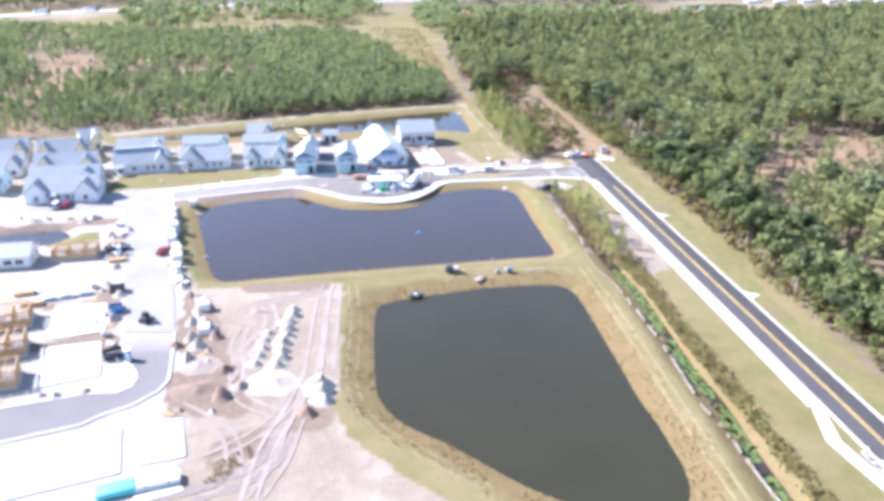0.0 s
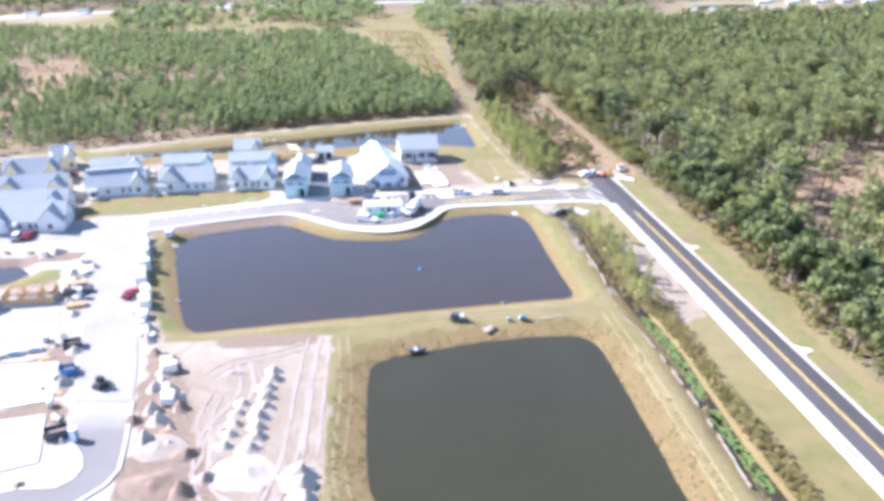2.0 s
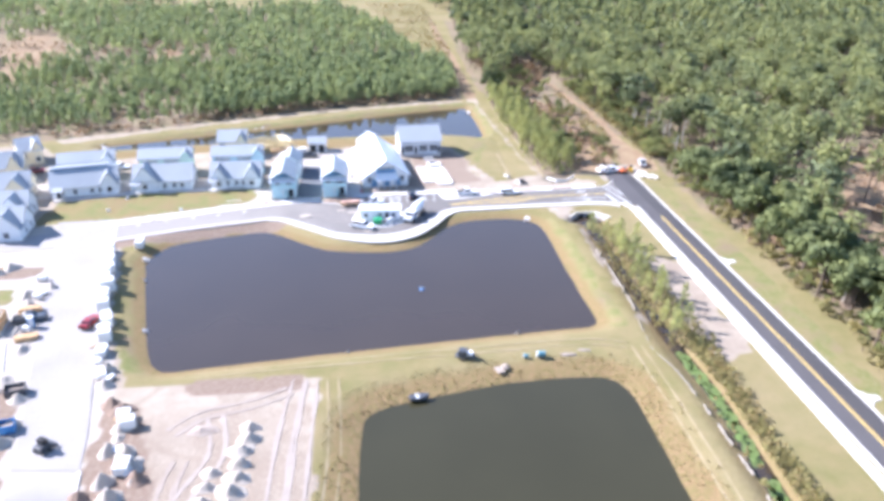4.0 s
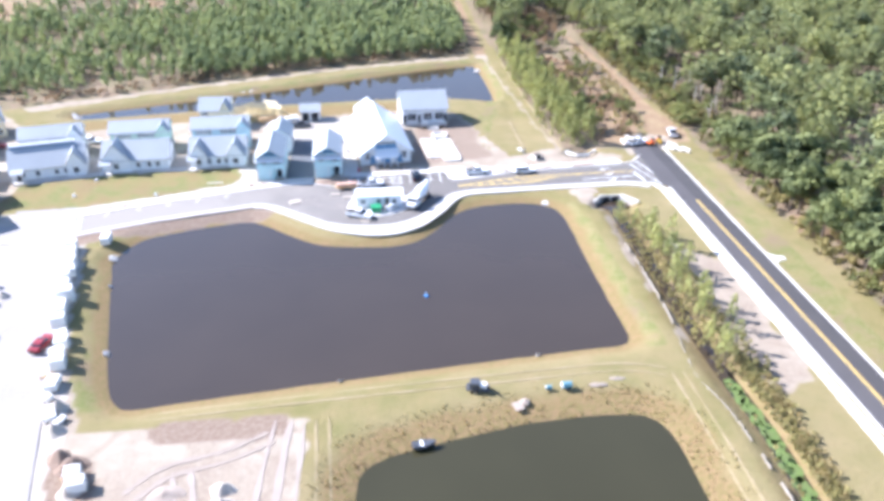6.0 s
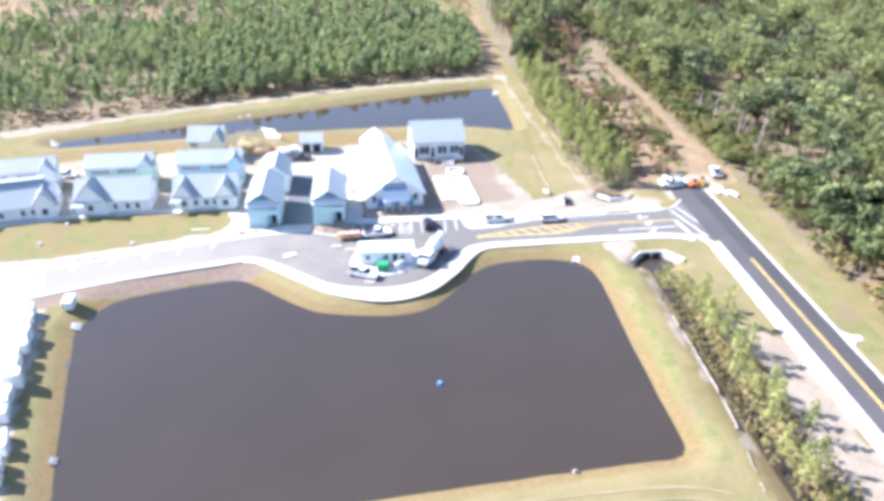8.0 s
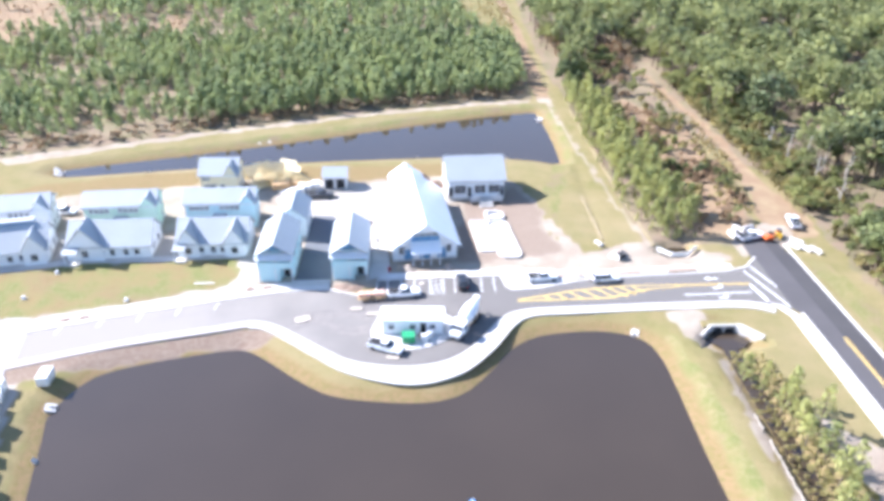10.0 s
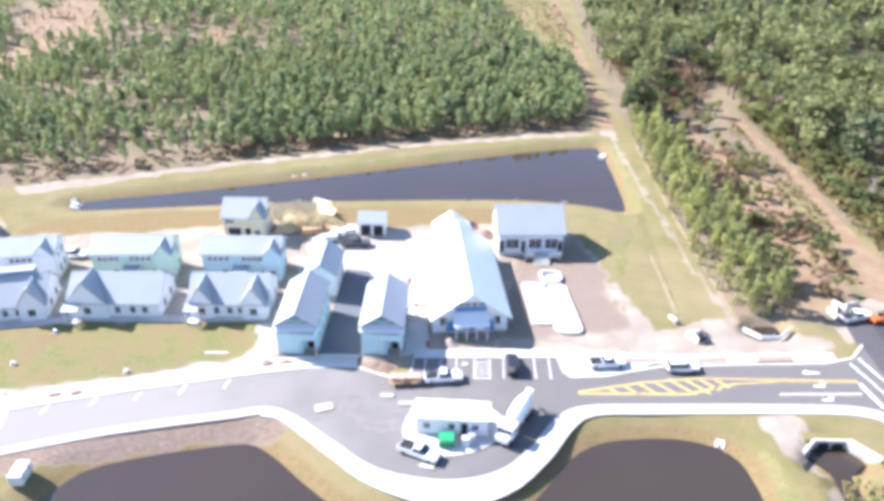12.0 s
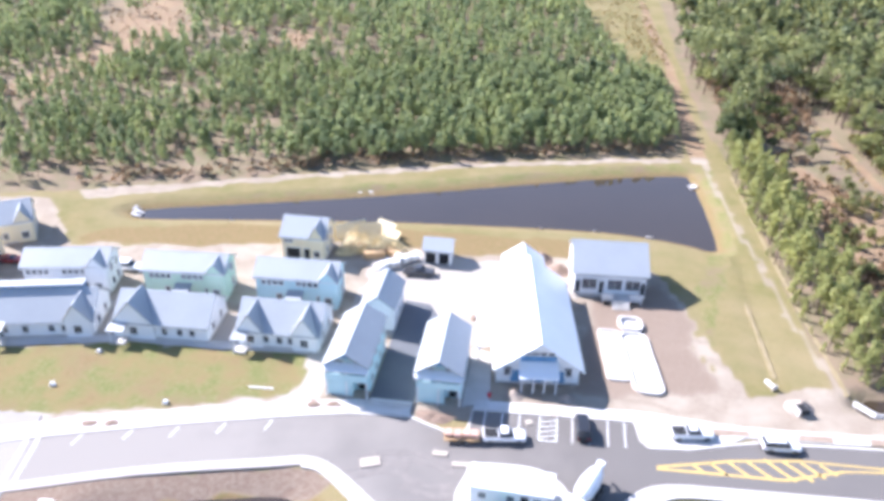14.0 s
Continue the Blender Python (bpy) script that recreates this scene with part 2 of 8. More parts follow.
M_WHITE_PAINT = material("white road paint", (0.8, 0.8, 0.78), 0.7, second=(0.66, 0.65, 0.63), scale=0.6)
M_ROOF = material("grey metal roof", (0.36, 0.38, 0.395), 0.5, 0.08, second=(0.315, 0.335, 0.35), scale=0.2, fine=2)
M_ROOF_WHITE = material("white metal roof", (0.80, 0.81, 0.82), 0.35, 0.0, second=(0.72, 0.74, 0.76), scale=0.2, fine=2)
M_TRIM = material("white trim", (0.8, 0.8, 0.8), 0.6)
M_CYAN = material("pale turquoise siding", (0.50, 0.69, 0.72), 0.7, second=(0.45, 0.63, 0.66))
M_GREEN = material("pale green siding", (0.54, 0.70, 0.57), 0.7, second=(0.48, 0.64, 0.52))
M_WHITE = material("white siding", (0.78, 0.79, 0.80), 0.7, second=(0.72, 0.73, 0.74))
M_CREAM = material("cream siding", (0.74, 0.66, 0.46), 0.7, second=(0.68, 0.60, 0.42))
# Hall front blue, also used to paint the shade in the narrow gables.
M_BLUE = material("blue fronts and gable shade", (0.12, 0.30, 0.52), 0.6)
M_GLASS = material("dark window glass", (0.03, 0.035, 0.045), 0.08, second=(0.05, 0.055, 0.065))
M_WOOD = material("raw pine lumber", (0.55, 0.375, 0.20), 0.8, second=(0.45, 0.28, 0.14), scale=0.8, rnd=0.12)
M_BARK = material("bark", (0.16, 0.12, 0.09), 0.95, second=(0.10, 0.075, 0.06), scale=1.0)
M_DARK = material("near-black parts and opening shade", (0.02, 0.02, 0.022), 0.9)
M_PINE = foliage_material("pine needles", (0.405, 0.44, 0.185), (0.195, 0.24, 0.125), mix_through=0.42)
M_OAK = foliage_material("broadleaf foliage", (0.345, 0.35, 0.12), (0.09, 0.112, 0.052), mix_through=0.34)
M_BRUSH = foliage_material("brush", (0.36, 0.30, 0.12), (0.18, 0.165, 0.07), 0.25)
M_BRUSH_RED = foliage_material("reddish brown brush", (0.42, 0.29, 0.175), (0.25, 0.175, 0.105), 0.25)
M_ALGAE = material("bright green duckweed", (0.125, 0.20, 0.042), 0.7, second=(0.11, 0.135, 0.05), scale=0.9, fine=3)


# ---- building helpers ----
def finish(bm, name, mat, smooth=False):
    me = bpy.data.meshes.new(name)
    bmesh.ops.recalc_face_normals(bm, faces=bm.faces)
    bm.to_mesh(me)
    bm.free()
    for mm in (mat if isinstance(mat, (list, tuple)) else [mat]):
        me.materials.append(mm)
    if smooth:
        me.shade_smooth()
    return me


def part(name, bm, mat, parent, label="", m=None, smooth=False):
    """One mesh object under a thing or under a part."""
    ob = new(name, finish(bm, name, mat, smooth))
    ob.parent = parent
    if m is not None:
        ob.matrix_basis = m
    return tagged(ob, label)


def thing(name, label, category, m=None, group="", kind=""):
    ob = new(name)
    ob.empty_display_size = 0.3
    if m is not None:
        ob.matrix_basis = m
    return tagged(ob, label, category, group, kind)


def solid(name, bm, mat, label, category, m=None, group="", kind="", smooth=False):
    ob = new(name, finish(bm, name, mat, smooth))
    if m is not None:
        ob.matrix_basis = m
    return tagged(ob, label, category, group, kind)


def bmnew():
    return bmesh.new()


def add_box(bm, x0, x1, y0, y1, z0, z1, mi=0, m=None):
    vs = [bm.verts.new((x, y, z)) for z in (z0, z1) for x, y in ((x0, y0), (x1, y0), (x1, y1), (x0, y1))]
    if m is not None:
        for v in vs:
            v.co = m @ v.co
    for q in ((3, 2, 1, 0), (4, 5, 6, 7), (0, 1, 5, 4), (1, 2, 6, 5), (2, 3, 7, 6), (3, 0, 4, 7)):
        bm.faces.new([vs[i] for i in q]).material_index = mi
    return vs


def box_bm(x0, x1, y0, y1, z0, z1, bevel=0.0):
    bm = bmnew()
    add_box(bm, x0, x1, y0, y1, z0, z1)
    if bevel:
        bmesh.ops.bevel(bm, geom=bm.edges[:], offset=bevel, segments=2, affect="EDGES", profile=0.5)
    return bm


def add_prism(bm, pts, z0, z1, mi=0):
    """An upright solid on a plan outline."""
    lo = [bm.verts.new((x, y, z0)) for x, y in pts]
    hi = [bm.verts.new((x, y, z1)) for x, y in pts]
    n = len(pts)
    if n <= 4:
        bm.faces.new(lo[::-1]).material_index = mi
        bm.faces.new(hi).material_index = mi
    else:
        for a, b, c in geometry.tessellate_polygon([[Vector((x, y, 0)) for x, y in pts]]):
            for ring in (lo, hi):
                if ring[a] is not ring[b] and ring[b] is not ring[c] and ring[a] is not ring[c]:
                    bm.faces.new((ring[a], ring[b], ring[c])).material_index = mi
    for i in range(n):
        bm.faces.new((lo[i], lo[(i + 1) % n], hi[(i + 1) % n], hi[i])).material_index = mi


def add_tube(bm, a, b, r, sides=8, r2=None, mi=0):
    a, b = Vector(a), Vector(b)
    r2 = r if r2 is None else r2
    q = (b - a).to_track_quat("Z", "Y").to_matrix()
    ra = [bm.verts.new(a + q @ Vector((r * math.cos(i * math.tau / sides), r * math.sin(i * math.tau / sides), 0))) for i in range(sides)]
    rb = [bm.verts.new(b + q @ Vector((r2 * math.cos(i * math.tau / sides), r2 * math.sin(i * math.tau / sides), 0))) for i in range(sides)]
    for i in range(sides):
        bm.faces.new((ra[i], ra[(i + 1) % sides], rb[(i + 1) % sides], rb[i])).material_index = mi
    bm.faces.new(ra[::-1]).material_index = mi
    bm.faces.new(rb).material_index = mi


def smooth_line(pts, per=4, closed=False):
    """A curve through the points of a plan line."""
    out, n = [], len(pts)
    for i in range(n if closed else n - 1):
        if closed:
            p = [Vector(pts[(i + k) % n]) for k in (-1, 0, 1, 2)]
        else:
            p = [Vector(pts[min(max(i + k, 0), n - 1)]) for k in (-1, 0, 1, 2)]
        for j in range(per):
            t = j / per
            out.append(tuple(0.5 * ((2 * p[1]) + (p[2] - p[0]) * t + (2 * p[0] - 5 * p[1] + 4 * p[2] - p[3]) * t * t + (3 * p[1] - p[0] - 3 * p[2] + p[3]) * t ** 3)))
    if not closed:
        out.append(tuple(pts[-1]))
    return out


def offset_line(pts, d):
    """The line d metres to its left."""
    out = []
    for i, p in enumerate(pts):
        a, b = Vector(pts[max(i - 1, 0)]), Vector(pts[min(i + 1, len(pts) - 1)])
        t = (b - a).normalized()
        out.append((p[0] - t.y * d, p[1] + t.x * d))
    return out


def add_strip(bm, left, right, z0, z1, mi=0):
    """A solid band between two lines with as many points."""
    n = len(left)
    v = [[bm.verts.new((p[0], p[1], z)) for p in line] for z in (z0, z1) for line in (left, right)]
    for i in range(n - 1):
        for a, b in ((v[2], v[3]), (v[3], v[1]), (v[0], v[2]), (v[1], v[0])):
            bm.faces.new((a[i], b[i], b[i + 1], a[i + 1])).material_index = mi
    for i in (0, n - 1):
        bm.faces.new((v[0][i], v[1][i], v[3][i], v[2][i])).material_index = mi


def inside(poly, X, Y):
    """Whether plan points lie in a polygon (arrays)."""
    res = np.zeros(X.shape, bool)
    n = len(poly)
    for i in range(n):
        (x1, y1), (x2, y2) = poly[i], poly[(i + 1) % n]
        cond = (y1 > Y) != (y2 > Y)
        with np.errstate(divide="ignore", invalid="ignore"):
            res ^= cond & (X < (x2 - x1) * (Y - y1) / (y2 - y1 + 1e-12) + x1)
    return res


def distance(poly, X, Y, closed=True):
    best = np.full(X.shape, 1e9)
    n = len(poly)
    for i in range(n if closed else n - 1):
        (x1, y1), (x2, y2) = poly[i], poly[(i + 1) % n]
        dx, dy = x2 - x1, y2 - y1
        t = np.clip(((X - x1) * dx + (Y - y1) * dy) / (dx * dx + dy * dy + 1e-12), 0, 1)
        best = np.minimum(best, np.hypot(X - x1 - t * dx, Y - y1 - t * dy))
    return best


# ---- plan lines ----
WATER_Z = -1.2


def along(dx, y):
    """A plan point dx metres east of the new road's centre line."""
    return (75.1 + dx + 0.0066 * (y - 150), y)


POND_A = smooth_line([(-46.2, 195.7), (-42.9, 203.1), (-35.2, 206.4), (-25.2, 208.9), (-21.2, 208.7), (-17.2, 205.8), (-11.9, 201.0), (-7.1, 197.7), (0.8, 196.0), (7.7, 195.8), (12.9, 197.8), (16.8, 202.1), (20.9, 207.9), (25.4, 211.2), (31.1, 212.4), (37.2, 212.4), (42.7, 210.1), (44.6, 203.5), (44.3, 183.6), (44.4, 165.7), (44.3, 161.5), (42.7, 159.4), (36.4, 158.8), (20.2, 157.3), (-2.8, 155.0), (-23.4, 152.7), (-32.6, 151.6), (-35.0, 152.7), (-37.0, 156.2), (-40.2, 167.8), (-45.1, 188.5)], 3, True)
POND_B = smooth_line([(-1.4, 119.1), (-0.8, 132.1), (1.4, 137.4), (10.8, 140.4), (22.4, 142.7), (31.5, 143.5), (39.8, 142.9), (42.8, 138.9), (43.0, 127.4), (42.3, 99.9), (42.6, 87.6), (42.1, 78.4), (39.3, 72.8), (31.2, 71.8), (23.2, 75.1), (16.0, 81.4), (8.8, 89.4), (2.6, 95.0), (-0.3, 100.0), (-1.7, 106.5)], 3, True)
POND_C = smooth_line([(-77.3, 277.5), (-78.1, 281.7), (-62.1, 286.8), (-38.2, 294.4), (-13.4, 303.4), (12.5, 313.2), (26.1, 317.9), (40.3, 321.6), (42.1, 319.6), (42.9, 311.7), (43.1, 296.7), (42.5, 283.7), (38.2, 284.8), (32.9, 286.3), (24.1, 287.8), (12.1, 287.9), (-23.4, 285.2), (-59.5, 280.1)], 2, True)
POND_D = [(-92.3, 171.0), (-110, 178.2), (-112, 188), (-93, 185), (-88.5, 186.6), (-80, 187.4), (-75.6, 182.6), (-78.5, 177.8), (-83.5, 175.6)]
POND_E = [(53.7, 237.8), (56.0, 240.4), (60.0, 241.0), (60.6, 238.4), (58.7, 236.2), (55.7, 235.9)]
DITCH = [(56.3, 210.7), (56.2, 197.0), (56.1, 181.0), (55.5, 161.0), (55.7, 147.8), (56.3, 136.7), (55.3, 120.4), (54.6, 107.1), (54.8, 94.7), (53.8, 82.5), (53.3, 71.2), (52.3, 38.7), (55.6, 0)]
SWALE = [(43.0, 243.0), (44.0, 251.0), (45.0, 265.0), (46.0, 280.0)]
SOUTH_KERB = smooth_line([(-62.8, 203.0), (-56.2, 204.9), (-41.7, 209.9), (-26.1, 213.9), (-20.9, 215.0), (-16.7, 213.3), (-10.8, 208.6), (-4.1, 203.9), (4.6, 202.4), (11.3, 204.2), (16.0, 208.8), (19.9, 214.6), (24.2, 217.2), (33.5, 217.9), (52.5, 218.7), (63.2, 218.7), (68.0, 217.1)], 4)
SOUTH_WALK = smooth_line([(-62.5, 201.3), (-55.7, 203.4), (-41.3, 208.4), (-25.8, 212.2), (-20.8, 213.3), (-17.5, 211.7), (-11.4, 206.5), (-4.5, 201.1), (4.6, 198.3), (12.3, 200.6), (18.0, 206.6), (22.1, 212.9), (25.6, 215.5), (33.7, 216.1), (52.5, 217.0), (62.8, 217.0), (67.2, 215.3)], 4)
NORTH_KERB = [(-62.8, 211.3), (-56.1, 213.7), (-49.1, 215.9), (-41.1, 218.3), (-29.4, 221.5), (-24.0, 222.9), (-17.8, 224.3), (-9.6, 224.9), (-7.3, 223.8), (-4.4, 222.7), (-1.4, 222.7), (-1.0, 227.7), (21.5, 228.8), (22.1, 225.0), (23.0, 223.9), (28.1, 224.3), (33.2, 225.9), (37.3, 227.0), (46.6, 227.8), (63.4, 229.0), (68.2, 230.5), (71.4, 234.2)]
WEST_L = [(-71.7, 216.7), (-69.5, 209.2), (-64.1, 187.6), (-58.5, 166.5), (-50.9, 137.7), (-46.3, 118.2), (-43.2, 113.6), (-42.2, 110.8), (-42.6, 108.6), (-44.4, 107.0), (-49.5, 107.2), (-61.3, 104.3), (-99.7, 93.4), (-146.6, 81.0)]
WEST_R = [(-59.7, 217.1), (-57.3, 208.7), (-52.5, 187.8), (-47.7, 165.7), (-40.5, 134.6), (-37.5, 115.9), (-36.8, 109.9), (-37.8, 106.7), (-41.0, 103.0), (-45.0, 100.8), (-47.6, 98.4), (-57.8, 95.1), (-98.0, 84.1), (-145.2, 71.6)]

SAND_AREAS_A = [(-170, 30), (20, 30), (9.1, 73.5), (1.3, 81.6), (-6.0, 90.8), (-8.2, 97.8), (-7.7, 122.0), (-7.3, 145.9), (-13.8, 147.3), (-38.0, 145.9), (-44.4, 161.9), (-50.2, 187.9), (-52.6, 202.2), (-62.8, 202.8), (-58.7, 220.0), (-85.3, 214.8), (-135.1, 222.7), (-163.4, 228.0)]
SAND_AREAS_B = [(-125.5, 221.8), (-75.5, 214.8), (-57.0, 214.9), (-38.3, 219.9), (-23.1, 224.5), (23.1, 226.6), (63.4, 230.7), (67.7, 236.0), (50.9, 239.1), (42.6, 238.6), (37.5, 236.4), (33.5, 243.1), (33.1, 256.1), (30.8, 267.9), (25.8, 274.5), (-7.8, 272.0), (-18.4, 272.7), (-31.7, 272.2), (-56.0, 267.6), (-74.3, 264.4), (-83.3, 262.9), (-90.3, 270.8), (-99.0, 281.4), (-128.4, 279.5)]
SAND_AREAS_C = [(30.4, 245.0), (32.4, 236.9), (36.8, 234.1), (43.6, 237.1), (49.5, 241.9), (51.6, 237.1), (51.4, 230.0), (30.2, 228.0)]
SAND_AREAS_D = [(33.6, 251.1), (35.0, 251.2), (37.1, 242.4), (38.5, 235.4), (35.8, 235.3), (34.5, 243.2)]
SAND_AREAS_E = [(-57.2, 203.0), (-41.3, 209.3), (-26.1, 213.0), (-20.8, 213.9), (-16.1, 210.8), (-19.5, 209.1), (-27.1, 208.5), (-43.2, 204.4), (-54.5, 199.7)]
SAND_AREAS_F = [(48.0, 216.8), (54.8, 216.5), (54.6, 208.9), (52.9, 200.8), (52.2, 190.8), (52.2, 170.9), (52.6, 158), (53.9, 158), (53.6, 175), (53.6, 190), (54.4, 204), (49.6, 209.6)]
SAND_AREAS_G = [(60.7, 191.2), (69.4, 181.5), (68.7, 147.0), (61.8, 143.9), (59.9, 153.0), (61.2, 167.2)]
SAND_AREAS_H = [(49.5, 233.8), (54.6, 236.5), (53.6, 241.5), (51.6, 252.3), (50.6, 263.1), (49.4, 285), (48.5, 301.1), (47.4, 331.1), (45.8, 330.9), (47.0, 301.0), (47.9, 285), (48.9, 263.0), (50.0, 252), (51.6, 242)]
SAND_AREAS_I = [(43.9, 327.8), (48.0, 328.2), (47.9, 332.2), (44.4, 331.8)]
SAND_AREAS_J = [(69.8, 234.1), (82.1, 238.9), (83.3, 247.2), (78.5, 248.9), (69.9, 242.2)]
SAND_AREAS_K = [(-96.2, 286.2), (-64.7, 297.6), (-40.5, 307.3), (-14.8, 316.5), (12.6, 324.1), (40.9, 330.5), (40.8, 328.0), (12.6, 321.6), (-14.8, 313.6), (-40.6, 304.5), (-64.7, 294.8), (-91.9, 282.8)]
SAND_AREAS_L = [(-306, 717), (-220, 771), (-198, 690), (-241, 662), (-274, 637)]
SAND_AREAS_N = [(300, 770), (350, 862), (439, 930), (540, 940), (560, 900), (430, 822), (350, 793)]
SAND_AREAS = [SAND_AREAS_A, SAND_AREAS_B, SAND_AREAS_C, SAND_AREAS_D, SAND_AREAS_E, SAND_AREAS_F, SAND_AREAS_G, SAND_AREAS_H, SAND_AREAS_I, SAND_AREAS_J, SAND_AREAS_K, SAND_AREAS_L, SAND_AREAS_N]
WHITE_SAND = [
    [(-170, 30), (-40, 30), (-30.4, 79.7), (-31.5, 111.9), (-38.7, 127.7), (-40.0, 145.4), (-44.4, 161.9), (-50.2, 187.9), (-52.6, 202.2), (-62.8, 202.8), (-58.7, 220.0), (-85.3, 214.8), (-135.1, 222.7), (-163.4, 228.0)],
    [(-58.9, 213.4), (-28.8, 220.8), (-23.1, 224.5), (-22.9, 237.1), (-27.6, 235.8), (-25.8, 229.2), (-28.8, 225.7), (-58.8, 217.1)],
    [(-24.0, 243.0), (1.5, 243.0), (1.5, 258.0), (3.0, 270.5), (-24.0, 269.5)],
    [(-104.1, 231.1), (-56.6, 234.8), (-24.8, 235.5), (-25.6, 243.7), (-56.4, 246.7), (-102.6, 243.4)],
]
LAWNS_A = [(-62.5, 217.2), (-77.4, 214.7), (-76.5, 230.2), (-62, 233.9), (-57, 235.0), (-48, 235.2), (-38, 235.6), (-28.1, 236.4), (-26.1, 231.2), (-27.4, 226.7), (-42.9, 222.0)]
LAWNS_B = [(76.3, 38.4), (81.0, 38.3), (85.8, 192.3), (85.1, 231.0), (81.4, 232.8)]
LAWNS_C = [(45.9, 210.6), (49.0, 208.7), (49.1, 180.8), (49.1, 156.8), (46.0, 157.8), (46.0, 180.7)]
LAWNS_D = [(-48.5, 197.5), (-44.2, 202.4), (-37.7, 202.7), (-36.0, 150.4), (-43.7, 150.2), (-43.3, 168.7)]
LAWNS_E = [(-75.8, 284.0), (-36.9, 299.5), (13.5, 318.8), (39.8, 327.4), (48.0, 324.2), (47.1, 301.1), (45.3, 283.0), (38.8, 262.5), (35.5, 246.3), (34.8, 262.2), (41.7, 284.7), (43.3, 322.7), (13.5, 314.9), (-37.0, 295.7), (-77.6, 283.0)]
LAWNS_G = [(-81.0, 179.1), (-73.8, 182.8), (-67.9, 181.8), (-67.1, 176.1), (-78.3, 172.4)]
LAWNS = [LAWNS_A, LAWNS_B, LAWNS_C, LAWNS_D, LAWNS_E, LAWNS_G]
WOODS_A = [(-900, 245), (-128.6, 277.8), (-96.2, 286.6), (-64.6, 298.1), (-40.5, 307.8), (-14.8, 317.0), (12.6, 325.0), (42.9, 332.2), (44.5, 370.7), (46, 398), (34, 412), (27, 470), (22, 500), (5, 556), (-11, 600), (-53, 592), (-95, 594), (-132, 578), (-173, 615), (-274, 632), (-900, 480)]
WOODS_B = [(51.4, 239.1), (61.4, 239.7), (72.0, 238.3), (79.6, 255.1), (80.2, 304.1), (92.2, 266.3), (90.8, 253.8), (88.8, 229.2), (88.8, 206.7), (91.6, 192.5), (91.3, 153.5), (89.7, 134.9), (86.9, 116.2), (85.7, 96.6), (84.5, 38.3), (88, -300), (1500, -300), (1500, 1000), (700, 835), (592, 803), (487, 764), (376, 728), (267, 676), (188, 674), (92, 644), (72, 592), (60, 542), (53.5, 421.5), (51.5, 351.4), (53.1, 321.7)]
WOODS = [WOODS_A, WOODS_B]

SOIL_A = [(-38.3, 112.9), (-25.6, 112.9), (-22.0, 103.9), (-23.1, 97.8), (-34.9, 98.8)]
SOIL_B = [(-15.0, 104.9), (-7.8, 100.9), (-9.4, 92.8), (-16.3, 93.8)]
SOIL_C = [(-40.1, 142.5), (-35.3, 141.6), (-30.0, 125.8), (-26.6, 110.9), (-34.5, 110.9), (-37.9, 121.8)]
SOIL_D = [(-66.4, 123.5), (-55.3, 129.3), (-49.3, 127.6), (-48.3, 122.3), (-51.7, 121.3), (-62.5, 121.6)]
SOIL_E = [(-60.4, 149.1), (-54.8, 149.1), (-50.3, 129.6), (-53.5, 129.6), (-56.8, 140.3)]
SOIL_F = [(-71.7, 140.2), (-57.7, 143.2), (-56.8, 140.9), (-65.9, 138.7)]
SOIL_G = [(-57.2, 203.0), (-41.3, 209.3), (-26.1, 213.0), (-20.8, 213.9), (-16.1, 210.8), (-19.5, 209.1), (-27.1, 208.5), (-43.2, 204.4), (-54.5, 199.7)]
SOIL_H = [(-30.3, 148.5), (-10.8, 148.8), (-8.9, 143.9), (-13.9, 142.8), (-28.5, 143.6)]
SOIL_I = [(-27.2, 92.8), (-19.3, 94.8), (-17.4, 88.8), (-26.3, 85.8)]
SOIL_J = [(-97.5, 188.0), (-67.1, 193.3), (-65.6, 187.6), (-95.7, 184.1)]
SOIL = [SOIL_A, SOIL_B, SOIL_C, SOIL_D, SOIL_E, SOIL_F, SOIL_G, SOIL_H, SOIL_I, SOIL_J]
CLEARINGS_A = [(90.0, 189.5), (104, 184), (120, 184), (142, 188), (174, 203), (194, 234), (192, 268), (171, 267), (152.7, 249), (128.2, 222), (115.9, 203.7), (92.3, 198.7)]
CLEARINGS_B = [(62.5, 243.8), (72.0, 242.3), (79.6, 255.1), (81.3, 304.2), (68.9, 333.4), (65.4, 302.7), (67.1, 272.5)]
CLEARINGS_C = [(77.5, 243.0), (87.5, 241.4), (89.8, 249.8), (88.8, 259.8), (88.0, 266.9), (88.0, 287), (88.6, 306), (87.2, 322), (86.2, 345), (85.2, 357.4), (83.4, 405.8), (81.0, 405.6), (82.8, 357.2), (84.0, 335), (85.3, 315.6), (85.1, 295), (83.9, 276), (80.8, 256)]
CLEARINGS_D = [(-152, 339), (-146, 346), (-146, 364), (-139, 379), (-137, 430), (-166, 494), (-201, 485), (-169, 432), (-160, 389), (-165, 374), (-163, 354)]
CLEARINGS_E = [(-150, 326), (-141, 320), (-127, 299), (-119, 294), (-126, 286), (-134, 286)]
CLEARINGS_F = [(-101, 415), (-97, 444), (-77, 440), (-74, 421)]
NORTH_TRACK = [(43.6, 330.8), (48.5, 331.3), (49.0, 351.4), (49.2, 381.3), (51.2, 421.4), (51.0, 476.1), (52.8, 561.1), (49.5, 560.4), (47.8, 475.7), (48.0, 421.0), (44.8, 380.8), (44.2, 350.9)]
NORTH_CLEARING = [(11, 632), (53, 625), (53, 545), (50.5, 465), (50, 420), (37, 411), (31, 440), (28, 478), (24, 517)]
